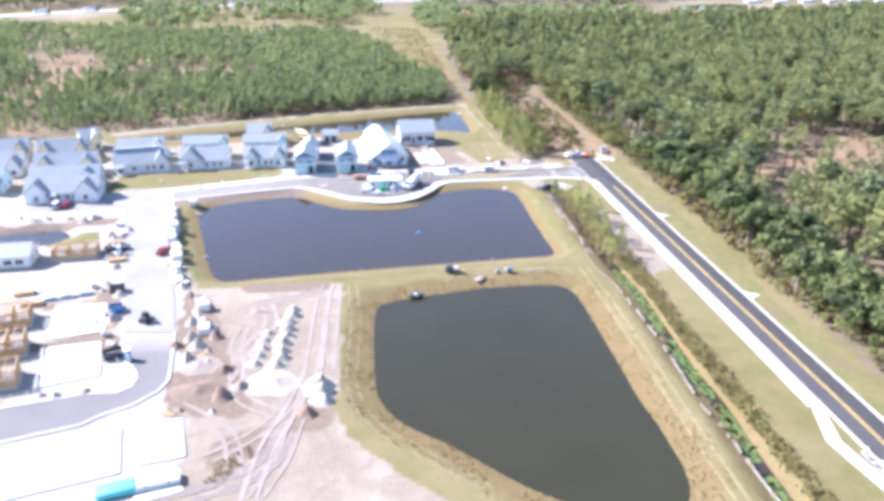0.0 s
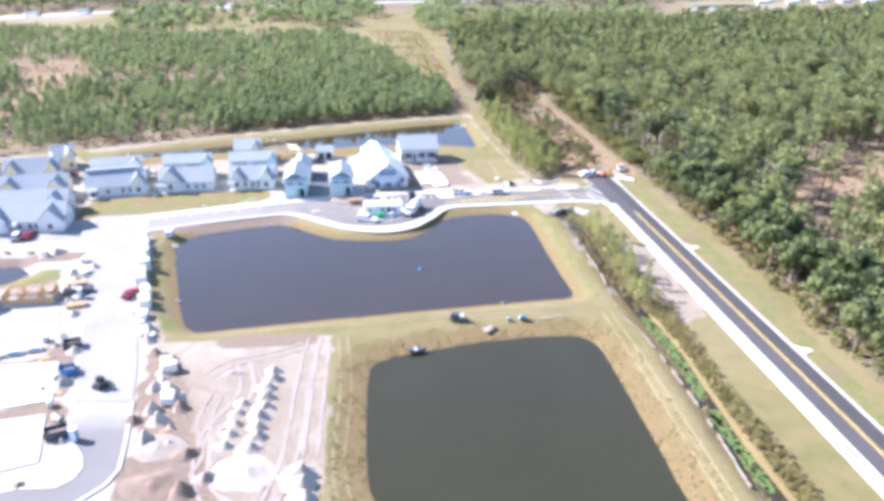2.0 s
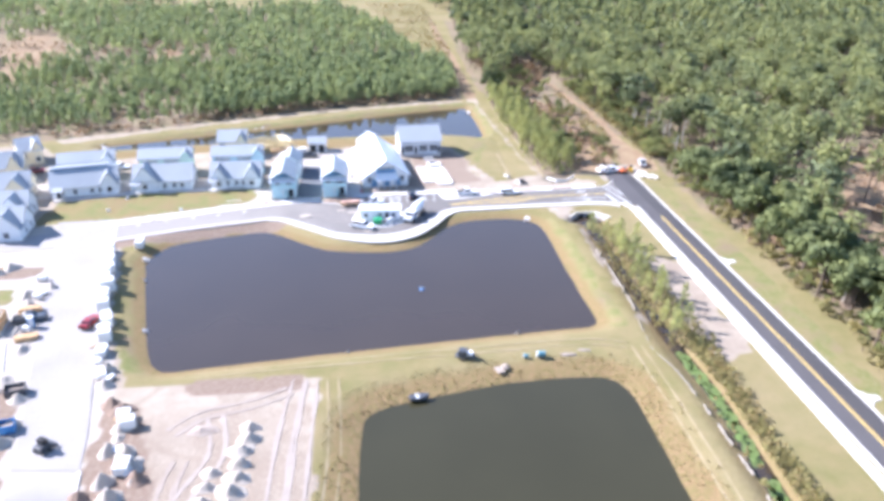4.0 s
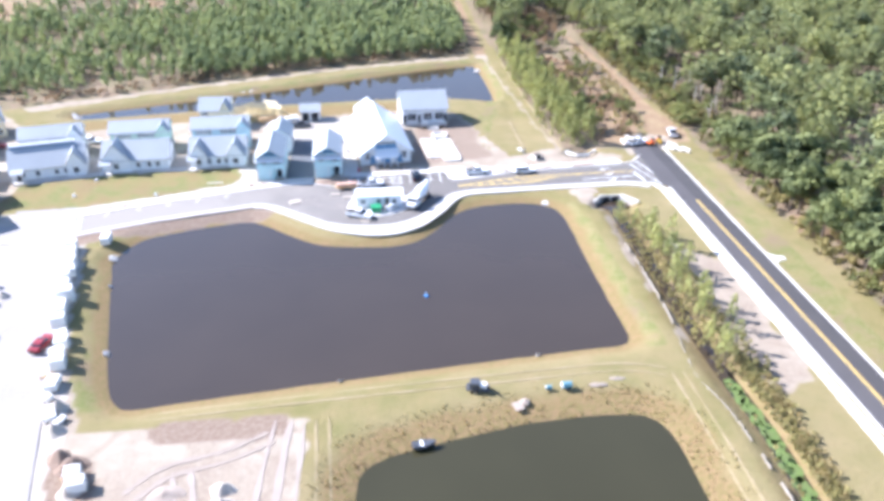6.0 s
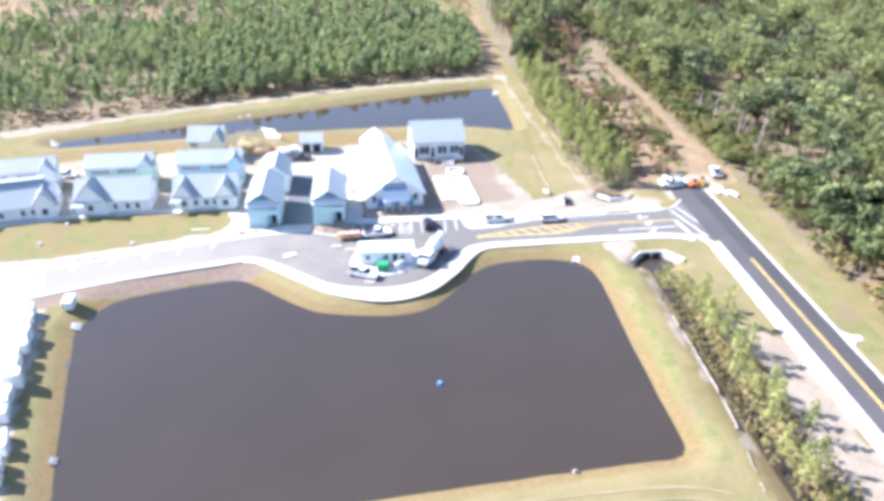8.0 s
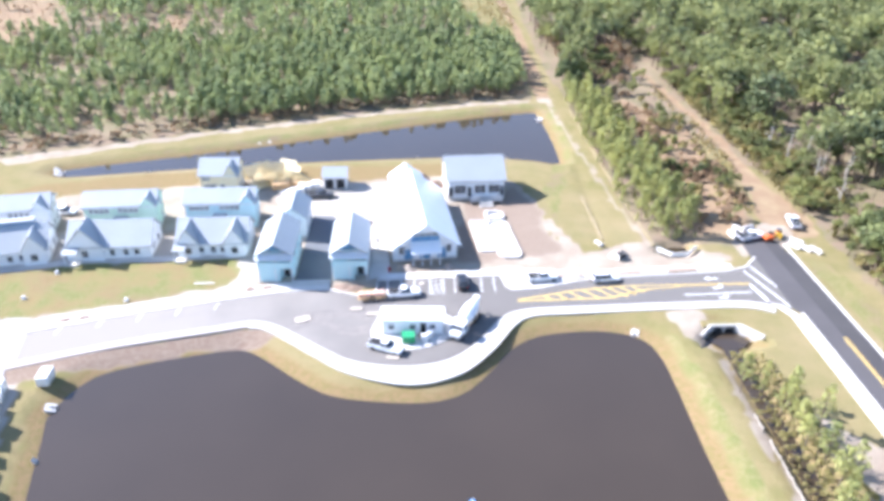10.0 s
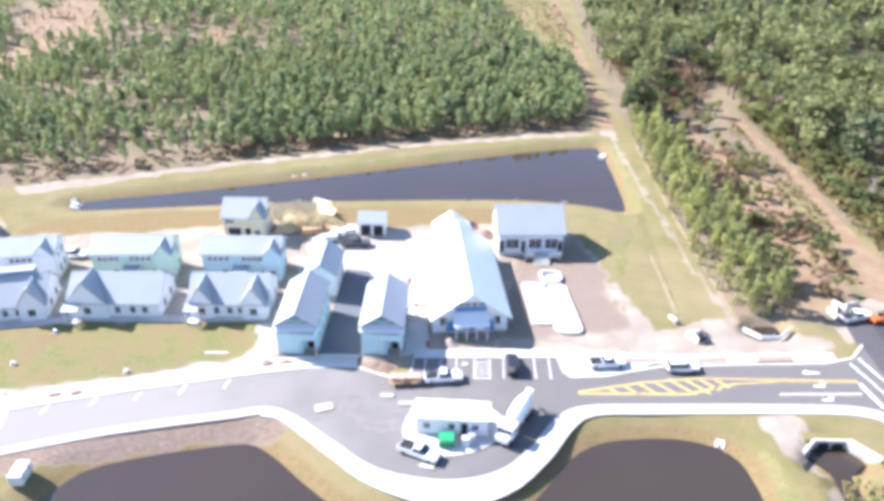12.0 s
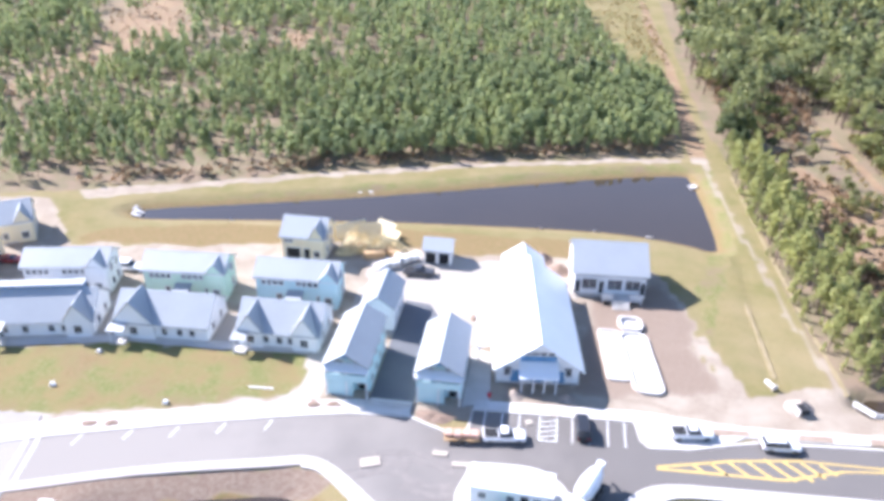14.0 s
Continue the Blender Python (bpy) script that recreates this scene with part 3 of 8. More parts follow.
CLEARINGS = [NORTH_TRACK, CLEARINGS_A, CLEARINGS_B, CLEARINGS_C, CLEARINGS_D, CLEARINGS_E, CLEARINGS_F]


# ---- ground ----
def build_ground():
    def axis(lo, hi, step, far_lo, far_hi):
        mid = list(np.arange(lo, hi + 0.01, step))
        a, s, x = [], step, lo
        while x > far_lo:
            s = min(s * 1.35, 400)
            x -= s
            a.append(x)
        b, s, x = [], step, mid[-1]
        while x < far_hi:
            s = min(s * 1.35 if x > hi + 60 else s * 1.12, 400)
            x += s
            b.append(x)
        return np.array(a[::-1] + mid + b)

    xs, ys = axis(-125, 100, 1.1, -4500, 4500), axis(62, 340, 1.1, -4500, 5000)
    X, Y = np.meshgrid(xs, ys)
    Z = np.zeros(X.shape)
    for poly, bank in ((POND_A, 4.6), (POND_B, 6.5), (POND_C, 4.2), (POND_D, 3.5), (POND_E, 1.6)):
        d = distance(poly, X, Y)
        ins = inside(poly, X, Y)
        out_z = WATER_Z * np.clip(1 - d / bank, 0, 1) ** 1.15
        in_z = WATER_Z - np.clip(d * 0.35, 0, 1.6)
        Z = np.minimum(Z, np.where(ins, in_z, out_z))
    d = distance(DITCH, X, Y, False)
    Z = np.minimum(Z, -1.35 * np.clip(1.2 - d / 3.4, 0, 1) ** 1.0)
    Z = np.where((Y > 207.0) & (Y < 212.2) & (np.abs(X - 56.9) < 2.3 + 0.7 * (211.9 - Y)), -1.45, Z)
    d = distance(SWALE, X, Y, False)
    Z = np.minimum(Z, -0.22 * np.clip(1 - d / 2.6, 0, 1))
    rough = np.array([noise.fractal(Vector((x * 0.16, y * 0.16, 3.1)), 1.0, 2.0, 3) for x, y in zip(X.ravel(), Y.ravel())]).reshape(X.shape)
    cover = np.zeros((*X.shape, 3))

    def soft(polys):
        w = np.zeros(X.shape)
        wx, wy = X + 1.1 * rough, Y - 1.1 * rough
        for p in polys:
            x0, x1 = min(q[0] for q in p) - 4, max(q[0] for q in p) + 4
            y0, y1 = min(q[1] for q in p) - 4, max(q[1] for q in p) + 4
            w = np.maximum(w, inside(p, wx, wy) * ((X > x0) & (X < x1) & (Y > y0) & (Y < y1)))
        k = w.copy()
        k[1:-1, 1:-1] = (4 * w[1:-1, 1:-1] + w[:-2, 1:-1] + w[2:, 1:-1] + w[1:-1, :-2] + w[1:-1, 2:]) / 8
        return k

    cover[..., 0], cover[..., 1], cover[..., 2] = soft(SAND_AREAS), soft(LAWNS), soft(WOODS)
    cover[..., 0] *= 1 - soft(LAWNS[:1] + LAWNS[5:])
    cover[..., 0] *= 1 - 0.36 * soft([p for p in SAND_AREAS if p is SAND_AREAS_H])
    white = soft(WHITE_SAND)
    weeds = np.zeros(X.shape)
    for poly, wide in ((POND_B, 5.2), (POND_A, 2.4), (POND_C, 1.6)):
        weeds = np.maximum(weeds, np.clip(1.35 - distance(poly, X, Y) / wide, 0, 0.8))
    brown = soft([[(-85.1, 266.5), (-81.5, 263.8), (-56.0, 267.6), (-31.7, 272.6), (-7.8, 272.0), (25.8, 274.5), (27.9, 281.6), (-7.7, 280.3), (-33.5, 279.7), (-55.0, 276.8), (-77.8, 271.2)]])
    weeds = np.maximum(weeds, np.maximum(0.9 * brown, 0.42 * soft([LAWNS_A])))
    weeds = np.maximum(weeds, np.clip(1.0 - distance(DITCH, X, Y, False) / 7.0, 0, 0.4))
    yard = [[(60.7, 191.2), (69.4, 181.5), (68.7, 147.0), (61.8, 143.9), (59.9, 153.0), (61.2, 167.2)], [(13.1, 232.1), (35.4, 237.3), (33.5, 246.1), (33.1, 256.1), (29.8, 267.8), (18.6, 261.1), (14.4, 249.0)], [(-30.7, 59.6), (-7.1, 59.4), (-7.0, 140.0), (-34.4, 139.6), (-31.9, 99.8)]]
    earth = np.stack([np.maximum(np.maximum(soft(SOIL), 0.42 * soft(yard)), 0.62 * soft(yard[1:2])), soft(CLEARINGS), weeds, np.ones(X.shape)], 2)
    Z += np.where(Z > -0.05, 0.05 * rough - 0.05, 0.04 * rough)
    far = (Y > 845) | (X < -420) | (X > 560)
    cover[..., 2] = np.where(far & (cover[..., 0] < 0.3), 1.0, cover[..., 2])
    ny, nx = X.shape
    verts = np.stack([X.ravel(), Y.ravel(), Z.ravel()], 1)
    i = np.arange(nx * ny).reshape(ny, nx)
    faces = np.stack([i[:-1, :-1].ravel(), i[:-1, 1:].ravel(), i[1:, 1:].ravel(), i[1:, :-1].ravel()], 1)
    me = bpy.data.meshes.new("ground")
    me.from_pydata(verts.tolist(), [], faces.tolist())
    col = me.color_attributes.new("cover", "FLOAT_COLOR", "POINT")
    rgba = np.concatenate([cover.reshape(-1, 3), white.reshape(-1, 1)], 1)
    col.data.foreach_set("color", rgba.ravel().astype(np.float32))
    col = me.color_attributes.new("soil", "FLOAT_COLOR", "POINT")
    col.data.foreach_set("color", earth.ravel().astype(np.float32))
    me.materials.append(M_GROUND)
    me.shade_smooth()
    tagged(new("ground", me), "dry grass, pale sand and woodland floor", "ground", kind="structure")


build_ground()


def grown(poly, d):
    """The outline moved outwards by about d metres."""
    c = offset_line([poly[-1], *poly, poly[0]], d)[1:-1]
    area = sum(a[0] * b[1] - b[0] * a[1] for a, b in zip(poly, poly[1:] + poly[:1]))
    return c if area < 0 else offset_line([poly[-1], *poly, poly[0]], -d)[1:-1]


for poly, label in ((POND_A, "still brown retention pond with grassy banks"), (POND_B, "dark olive-brown retention pond with dry banks"),
                    (POND_C, "long narrow pond below the pine wood"), (POND_D, "small blue pond beside the building plots"), (POND_E, "dark puddle behind the silt fence")):
    bm = bmnew()
    vs = [bm.verts.new((x, y, 0)) for x, y in grown(poly, 0.9)]
    f = bm.faces.new(vs)
    bmesh.ops.triangulate(bm, faces=[f])
    solid("water", bm, M_WATER_OLIVE if poly is POND_B else M_WATER, label, "pond", pose(0, 0, WATER_Z), kind="structure")
bm = bmnew()
dl = smooth_line(DITCH[:-1], 3)
add_strip(bm, offset_line(dl, 1.25), offset_line(dl, -1.25), -1.3, -1.05)
solid("water", bm, M_WATER, "dark standing water in the ditch", "water", kind="structure")
bm = bmnew()
rw = random.Random(5)
fine_line = smooth_line(dl, 5)
for k in range(60, 156):
    x, y = fine_line[k][:2]
    if noise.noise(Vector((x * 0.2, y * 0.11, 4.2))) < -0.28:
        continue
    for q in range(5):
        cx, cy, rr = x + rw.uniform(-0.8, 0.8), y + rw.uniform(-0.9, 0.9), rw.uniform(0.3, 0.85)
        ring = [(cx + rr * rw.uniform(0.6, 1.15) * math.cos(a * math.tau / 7), cy + 1.5 * rr * rw.uniform(0.6, 1.15) * math.sin(a * math.tau / 7)) for a in range(7)]
        add_prism(bm, ring, -1.06, -1.035 + 0.006 * q)
solid("duckweed", bm, M_ALGAE, "bright green duckweed floating on the ditch", "plants", kind="stuff")


def bank_height(x, y):
    """The height of a pond's bank at a plan point."""
    X, Y = np.array([x]), np.array([y])
    z = 0.0
    for poly, bank in ((POND_A, 4.6), (POND_B, 6.5), (POND_C, 4.2)):
        z = min(z, WATER_Z * float(np.clip(1 - distance(poly, X, Y)[0] / bank, 0, 1)) ** 1.15)
    return z


# ---- wheel tracks ----
M_RUT = material("churned damp sand", (0.265, 0.212, 0.172), 0.95, second=(0.32, 0.268, 0.222), scale=0.6, fine=3, bump=0.4)
M_RUT_DAMP = material("damp grey sand", (0.19, 0.158, 0.135), 0.9, second=(0.27, 0.225, 0.19), scale=0.5, fine=2.5, bump=0.3)
M_RUT_PALE = material("pale driven sand", (0.35, 0.30, 0.26), 0.95, second=(0.29, 0.24, 0.20), scale=0.5, fine=3, bump=0.3)
M_SMEAR = material("thin sand on asphalt", (0.235, 0.21, 0.188), 0.95, second=(0.165, 0.148, 0.135), scale=0.7, fine=3)
M_RUT_GRASS = material("worn grass track", (0.31, 0.245, 0.15), 0.95, second=(0.23, 0.185, 0.085), scale=0.5, fine=2.5)


def ruts(lines, mat, label, width=0.5, gauge=1.9, seed=0, lift=0.0):
    """Pairs of wheel tracks of uneven width along plan lines."""
    rg = random.Random(seed)
    bm = bmnew()
    for line in lines:
        line = smooth_line(line, 7)
        for side in ((-gauge / 2, gauge / 2) if gauge else (0,)):
            mid = offset_line(line, side)
            w = [width * rg.uniform(0.35, 1.0) * (0.1 if k in (0, len(mid) - 1) else 1) for k in range(len(mid))]
            le = [offset_line(mid, v * 0.5)[k] for k, v in enumerate(w)]
            ri = [offset_line(mid, -v * 0.5)[k] for k, v in enumerate(w)]
            add_strip(bm, ri, le, -0.1, 0.012 + 0.004 * rg.random())
    for v in bm.verts:
        v.co.z += bank_height(v.co.x, v.co.y) + lift
    return solid("wheel_tracks", bm, mat, label, "tracks", kind="stuff")


ruts([[(-33.8, 102.4), (-29.0, 98.2), (-24.2, 92.6), (-22.5, 83.7)], [(-12.9, 103.9), (-14.5, 95.8), (-16.5, 85.7), (-20.6, 75.6)], [(-14.3, 110.0), (-16.1, 100.9), (-20.2, 93.8), (-27.1, 87.8)],
      [(-26.0, 127.9), (-26.8, 119.9), (-24.6, 112.9), (-25.8, 106.9)], [(-28.7, 133.8), (-24.7, 137.8), (-17.8, 139.8), (-11.9, 142.9)]], M_RUT, "brown wheel tracks churned into the sandy lot", 1.0, 2.0, 3)
ruts([[(-16.0, 92.5), (-17.4, 87.5), (-20.6, 83.8), (-27.0, 80.6), (-33, 78.5)]], M_RUT_DAMP, "dark damp track curving round the weedy patch", 2.2, 2.4, 9)
ruts([[(-10.6, 146), (-12.0, 131), (-12.8, 112), (-15.0, 101), (-18.4, 90), (-20, 78)], [(-8.8, 145), (-9.4, 128), (-10.0, 110)], [(-23, 138), (-21.4, 128), (-25.6, 116), (-24, 104), (-17, 98)]],
     M_RUT_PALE, "pale wheel tracks across the sandy lot", 0.9, 2.2, 4)
ruts([[(-5.3, 145.9), (-4.8, 128.1), (-5.7, 105.9), (-1.9, 93.8), (5.3, 85.7), (13.2, 77.5)], [(-30.3, 148.8), (-0.9, 150.7), (23.1, 151.9), (39.3, 152.6), (46.7, 150.7)], [(48.1, 150.7), (48.3, 130.5), (47.6, 99.9), (46.9, 69.2)]], M_RUT_GRASS, "worn wheel tracks in the dry grass", 0.5, 1.8, 5)
ruts([[(52.1, 321.6), (51.9, 297.5), (52.3, 263.4), (53.0, 243.3), (53.0, 239.2)], [(43.4, 262.8), (43.4, 250.7), (43.4, 241.7)]], M_RUT_GRASS, "worn bare line along the young pines", 0.9, 0, 6)


# ---- roads and pavements ----
def flat_road(name, outline, z, mat, label, category="road"):
    bm = bmnew()
    add_prism(bm, outline, z - 0.25, z)
    return solid(name, bm, mat, label, category, kind="structure")


flat_road("road", [along(0, -400), along(3.44, -400), along(3.44, 234), along(2.2, 243.5), along(0, 243.5)], 0.04, M_ASPHALT, "fresh black asphalt lane of the new road")
flat_road("road", [along(-3.46, -400), along(0, -400), along(0, 243.5), along(-4.2, 243.5), along(-5.0, 234), along(-5.7, 230), along(-5.6, 218), along(-3.8, 215)], 0.04, M_ASPHALT_LANE, "dark grey asphalt lane of the new road")
flat_road("street", SOUTH_KERB + [(71.0, 216.3), (71.3, 233.7)] + NORTH_KERB[::-1][1:] + [(-62.9, 210.4)], 0.05, M_STREET, "grey asphalt street with a drop-off loop, dusty towards the west", "road")
flat_road("side_street", WEST_L[:5] + [(-48.6, 127.9)] + [(-39.3, 127.0)] + WEST_R[:5][::-1], 0.06, M_SANDY_ROAD, "street under construction covered in white sand", "road")
flat_road("side_street", WEST_L[5:] + WEST_R[5:][::-1] + [(-39.2, 126.8), (-48.6, 127.7)], 0.055, M_ASPHALT_DUSTY, "bending grey asphalt street", "road")
flat_road("west_street", [(-145.4, 193.2), (-97.1, 197.6), (-67.2, 201.8), (-69.6, 210.2), (-96.7, 204.2), (-145.2, 200.0)], 0.03, M_SANDY_ROAD, "sandy unpaved street before the houses", "road")


def kerb(line, width, label, z=0.16, mat=None):
    bm = bmnew()
    add_strip(bm, offset_line(line, width / 2), offset_line(line, -width / 2), -0.1, z)
    return solid("kerb", bm, mat or M_CONCRETE, label, "kerb", kind="structure")


kerb(SOUTH_KERB, 0.45, "pale concrete kerb")
for seg in (NORTH_KERB[:11], NORTH_KERB[10:13], NORTH_KERB[12:]):
    kerb(seg, 0.45, "pale concrete kerb")
kerb(WEST_L[5:], 0.5, "pale concrete kerb")
kerb([(-39.2, 126.8)] + WEST_R[5:], 0.5, "pale concrete kerb")
kerb([along(3.69, -400), along(3.69, 233), along(3.7, 239)], 0.5, "white concrete kerb along the road")
kerb([along(-3.71, -400), along(-3.71, 215)], 0.45, "white concrete kerb along the road")


def pavement(left, right, label, z=0.13, mat=None):
    bm = bmnew()
    add_strip(bm, left, right, -0.12, z)
    return solid("pavement", bm, mat or M_CONCRETE, label, "pavement", kind="structure")


ruts([[(-14.6, 215.6), (-10.7, 217.2), (-5.8, 217.1), (-1.9, 215.8)], [(-15.6, 213.1), (-11.7, 214.9), (-7.8, 214.8)], [(-8.8, 213.0), (-4.9, 212.0), (-1.6, 212.5)]], M_SMEAR, "pale sand smeared over the asphalt", 1.5, 1.3, 8, 0.052)
inner = offset_line(SOUTH_KERB, -0.25)
pavement(inner[15:], SOUTH_WALK[15:], "dusty white concrete pavement round the drop-off loop", mat=M_CONCRETE)
pavement(inner[:16], [tuple(Vector(p) * 0.3 + Vector(q) * 0.7) for p, q in zip(inner[:16], SOUTH_WALK[:16])], "dusty concrete pavement beside the pond", mat=M_CONCRETE_DUSTY)
pavement([along(-6.1, 91.5), along(-6.0, 214.6), along(-7.9, 218.4)], [along(-4.6, 91.5), along(-4.5, 214.2), along(-6.3, 217.5)], "white concrete pavement along the road", mat=M_SLAB)
pavement([along(-5.7, 91.3), along(-8.5, 82.7), along(-6.8, 70.4), along(-6.8, -60)], [along(-3.9, 91.1), along(-6.4, 82.1), along(-4.9, 70.0), along(-4.9, -60)], "white concrete pavement that bends round a turning bay", mat=M_SLAB)
nk = offset_line(NORTH_KERB[:8], 0.3)
pavement(offset_line(NORTH_KERB[:8], 2.9), nk, "dusty white concrete pavement", mat=M_SLAB)
pavement([(-0.9, 229.7), (22.1, 230.9), (36.3, 229.9), (46.7, 230.4), (65.5, 231.8)], [(-1.0, 227.9), (22.1, 229.0), (36.3, 227.9), (46.6, 228.4), (65.5, 230.0)], "white concrete pavement", mat=M_SLAB)
pavement([(-76.9, 232.4), (-62.4, 235.7), (-57.2, 236.9), (-48, 237.1), (-38, 237.5), (-28, 238.2)], [(-76.5, 230.4), (-62, 234.0), (-57, 235.1), (-48, 235.3), (-38, 235.7), (-28, 236.5)], "narrow white walk before the cottages", 0.06, M_CONCRETE)
M_MULCH = material("brown mulch", (0.25, 0.18, 0.13), 0.95, second=(0.34, 0.27, 0.21), scale=0.8, fine=4, bump=0.4)
for p in ([(31.6, 227.5), (31.8, 228.9), (37.0, 229.2), (36.9, 228.2)], [(43.1, 228.4), (43.7, 229.6), (48.1, 229.9), (47.9, 228.6)], [(52.8, 228.9), (53.0, 230.3), (58.8, 230.7), (58.5, 229.4)]):
    bm = bmnew()
    add_prism(bm, p, 0.0, 0.17)
    solid("planting_bed", bm, M_MULCH, "bare brown mulch bed beside the kerb", "planting bed", kind="structure")
bm = bmnew()
add_prism(bm, [(21.9, 229.0), (22.5, 225.2), (23.4, 224.2), (28.1, 224.6), (33.7, 226.4), (36.3, 227.8), (22.3, 229.0)], -0.1, 0.12)
solid("kerb_island", bm, M_SLAB, "pale concrete corner beside the parking bays", "kerb", kind="structure")


# ---- road markings ----
def paint(name, polys, mat, label, z=0.065, category="road marking"):
    bm = bmnew()
    for k, p in enumerate(polys):
        add_prism(bm, p, z - 0.012, z + 0.002 * (k % 4))
    return solid(name, bm, mat, label, category, kind="structure")


def bar(a, b, w):
    a, b = Vector(a), Vector(b)
    n = (b - a).normalized()
    n = Vector((-n.y, n.x)) * w / 2
    return [tuple(a - n), tuple(b - n), tuple(b + n), tuple(a + n)]


paint("centre_line", [bar(along(-0.19, -300), along(-0.19, 208), 0.24), bar(along(0.19, -300), along(0.19, 208), 0.24)], M_YELLOW, "double yellow centre line", 0.055)
hatch = [bar((23.6, 220.5), (33.6, 223.1), 0.42), bar((33.6, 223.1), (42.4, 224.5), 0.36), bar((42.4, 224.5), (66.5, 224.9), 0.3), bar((66.5, 224.5), (52.8, 224.2), 0.16),
         bar((23.6, 220.2), (39.7, 220.7), 0.42), bar((39.7, 220.7), (47.6, 223.4), 0.42), bar((47.6, 223.4), (53.9, 224.2), 0.3)]
for k in range(8):
    x = 28.4 + 2.37 * k
    lo = 220.2 + (x - 23.6) * 0.03 if x < 39.0 else 220.7 + (x - 39.4) * 0.33
    hi = min(220.5 + (x - 23.6) * 0.25, 224.2)
    hatch.append(bar((x + 0.9 * (hi - lo), lo), (x - 0.2, hi), 0.46))
paint("median_hatching", hatch, M_YELLOW, "yellow painted median with slanting hatch bars", 0.068)
white = [bar((66.5, 224.3), (67.5, 218.9), 0.55), bar((67.2, 229.2), (70.6, 217.1), 0.28), bar((69.1, 230.6), (71.0, 223.5), 0.28),
         bar((53.4, 221.3), (65.8, 221.9), 0.22)]
paint("stop_bar", white, M_WHITE_PAINT, "white stop bar and crossing lines at the junction", 0.068)


def arrow(x, y, kind, turn):
    """A lane arrow: a shaft with a triangular head, straight on or turning."""
    bm = bmnew()
    if kind == "turn":
        add_prism(bm, [(-1.2, -0.16), (0.5, -0.16), (0.5, 0.16), (-1.2, 0.16)], 0, 0.012)
        add_prism(bm, [(0.18, 0.16), (0.5, 0.16), (0.62, 0.7), (0.3, 0.7)], 0, 0.012)
        add_prism(bm, [(-0.1, 0.66), (1.02, 0.66), (0.46, 1.25)], 0, 0.012)
    else:
        add_prism(bm, [(-1.3, -0.16), (0.4, -0.16), (0.4, 0.16), (-1.3, 0.16)], 0, 0.012)
        add_prism(bm, [(0.4, -0.55), (0.4, 0.55), (1.4, 0.0)], 0, 0.012)
    solid("lane_arrow", bm, M_WHITE_PAINT, "white painted lane arrow", "road marking", pose(x, y, 0.058, 0, 0, turn), kind="structure")


arrow(60.1, 226.6, "ahead", 180)
arrow(60.4, 223.4, "turn", 0)
arrow(60.4, 220.3, "turn", 0)
paint("parking_line", [bar((x, 222.8 + 0.028 * x), (x + 0.1, 227.8 + 0.028 * x), 0.14) for x in (0.7, 3.1, 5.5, 12.8, 15.1, 17.6, 19.9)], M_WHITE_PAINT, "white parking bay lines")
paint("accessible_bay", [bar((8.3, 223.0), (8.4, 228.0), 0.14), bar((10.7, 223.2), (10.8, 228.1), 0.14), bar((8.3, 223.0), (10.7, 223.1), 0.14)]
      + [bar((8.4, 223.6 + k), (10.65, 224.3 + k), 0.14) for k in range(4)], M_WHITE_PAINT, "white hatched access aisle")
ps = []
for x, y in ((-52.3, 214.0), (-46.2, 215.9), (-40.3, 217.4), (-34.4, 219.0), (-28.3, 220.6)):
    ps.append(bar((x + 0.15, y + 0.5), (x - 0.3, y - 1.5), 0.16))
paint("parking_line", ps, M_WHITE_PAINT, "white parallel-parking ticks")
paint("crossing", [bar((-57.2, 204.8), (-58.9, 212.8), 0.35), bar((-55.9, 205.2), (-57.5, 213.1), 0.35)], M_WHITE_PAINT, "white crossing lines")
bm = bmnew()
add_prism(bm, [along(-5.0, 79.4), along(-3.4, 80.7), along(-2.4, 76.5), along(-2.4, 59.5), along(-4.5, 59.5)], -0.1, 0.05)
solid("turning_bay", bm, M_ASPHALT, "black asphalt turning bay", "road", kind="structure")
paint("bay_hatching", [bar(along(-4.7, 79.1 - 1.7 * k), along(-2.5, 76.7 - 1.7 * k), 0.2) for k in range(10)] + [bar(along(-4.9, 79.3), along(-4.4, 59.5), 0.15), bar(along(-5.0, 79.3), along(-3.1, 80.5), 0.3)], M_WHITE_PAINT, "white slanting hatch lines", 0.062)
for y, w in ((181.6, 2.2), (131.6, 2.4)):
    bm = bmnew()
    add_prism(bm, [along(3.9, y - w), along(3.9, y + w), along(5.2, y + 0.8), along(6.6, y + 0.6), along(6.6, y - 0.6), along(5.2, y - 0.8)], -0.1, 0.1)
    solid("kerb_inlet", bm, M_SLAB, "white concrete storm inlet behind the kerb", "drain inlet", kind="structure")


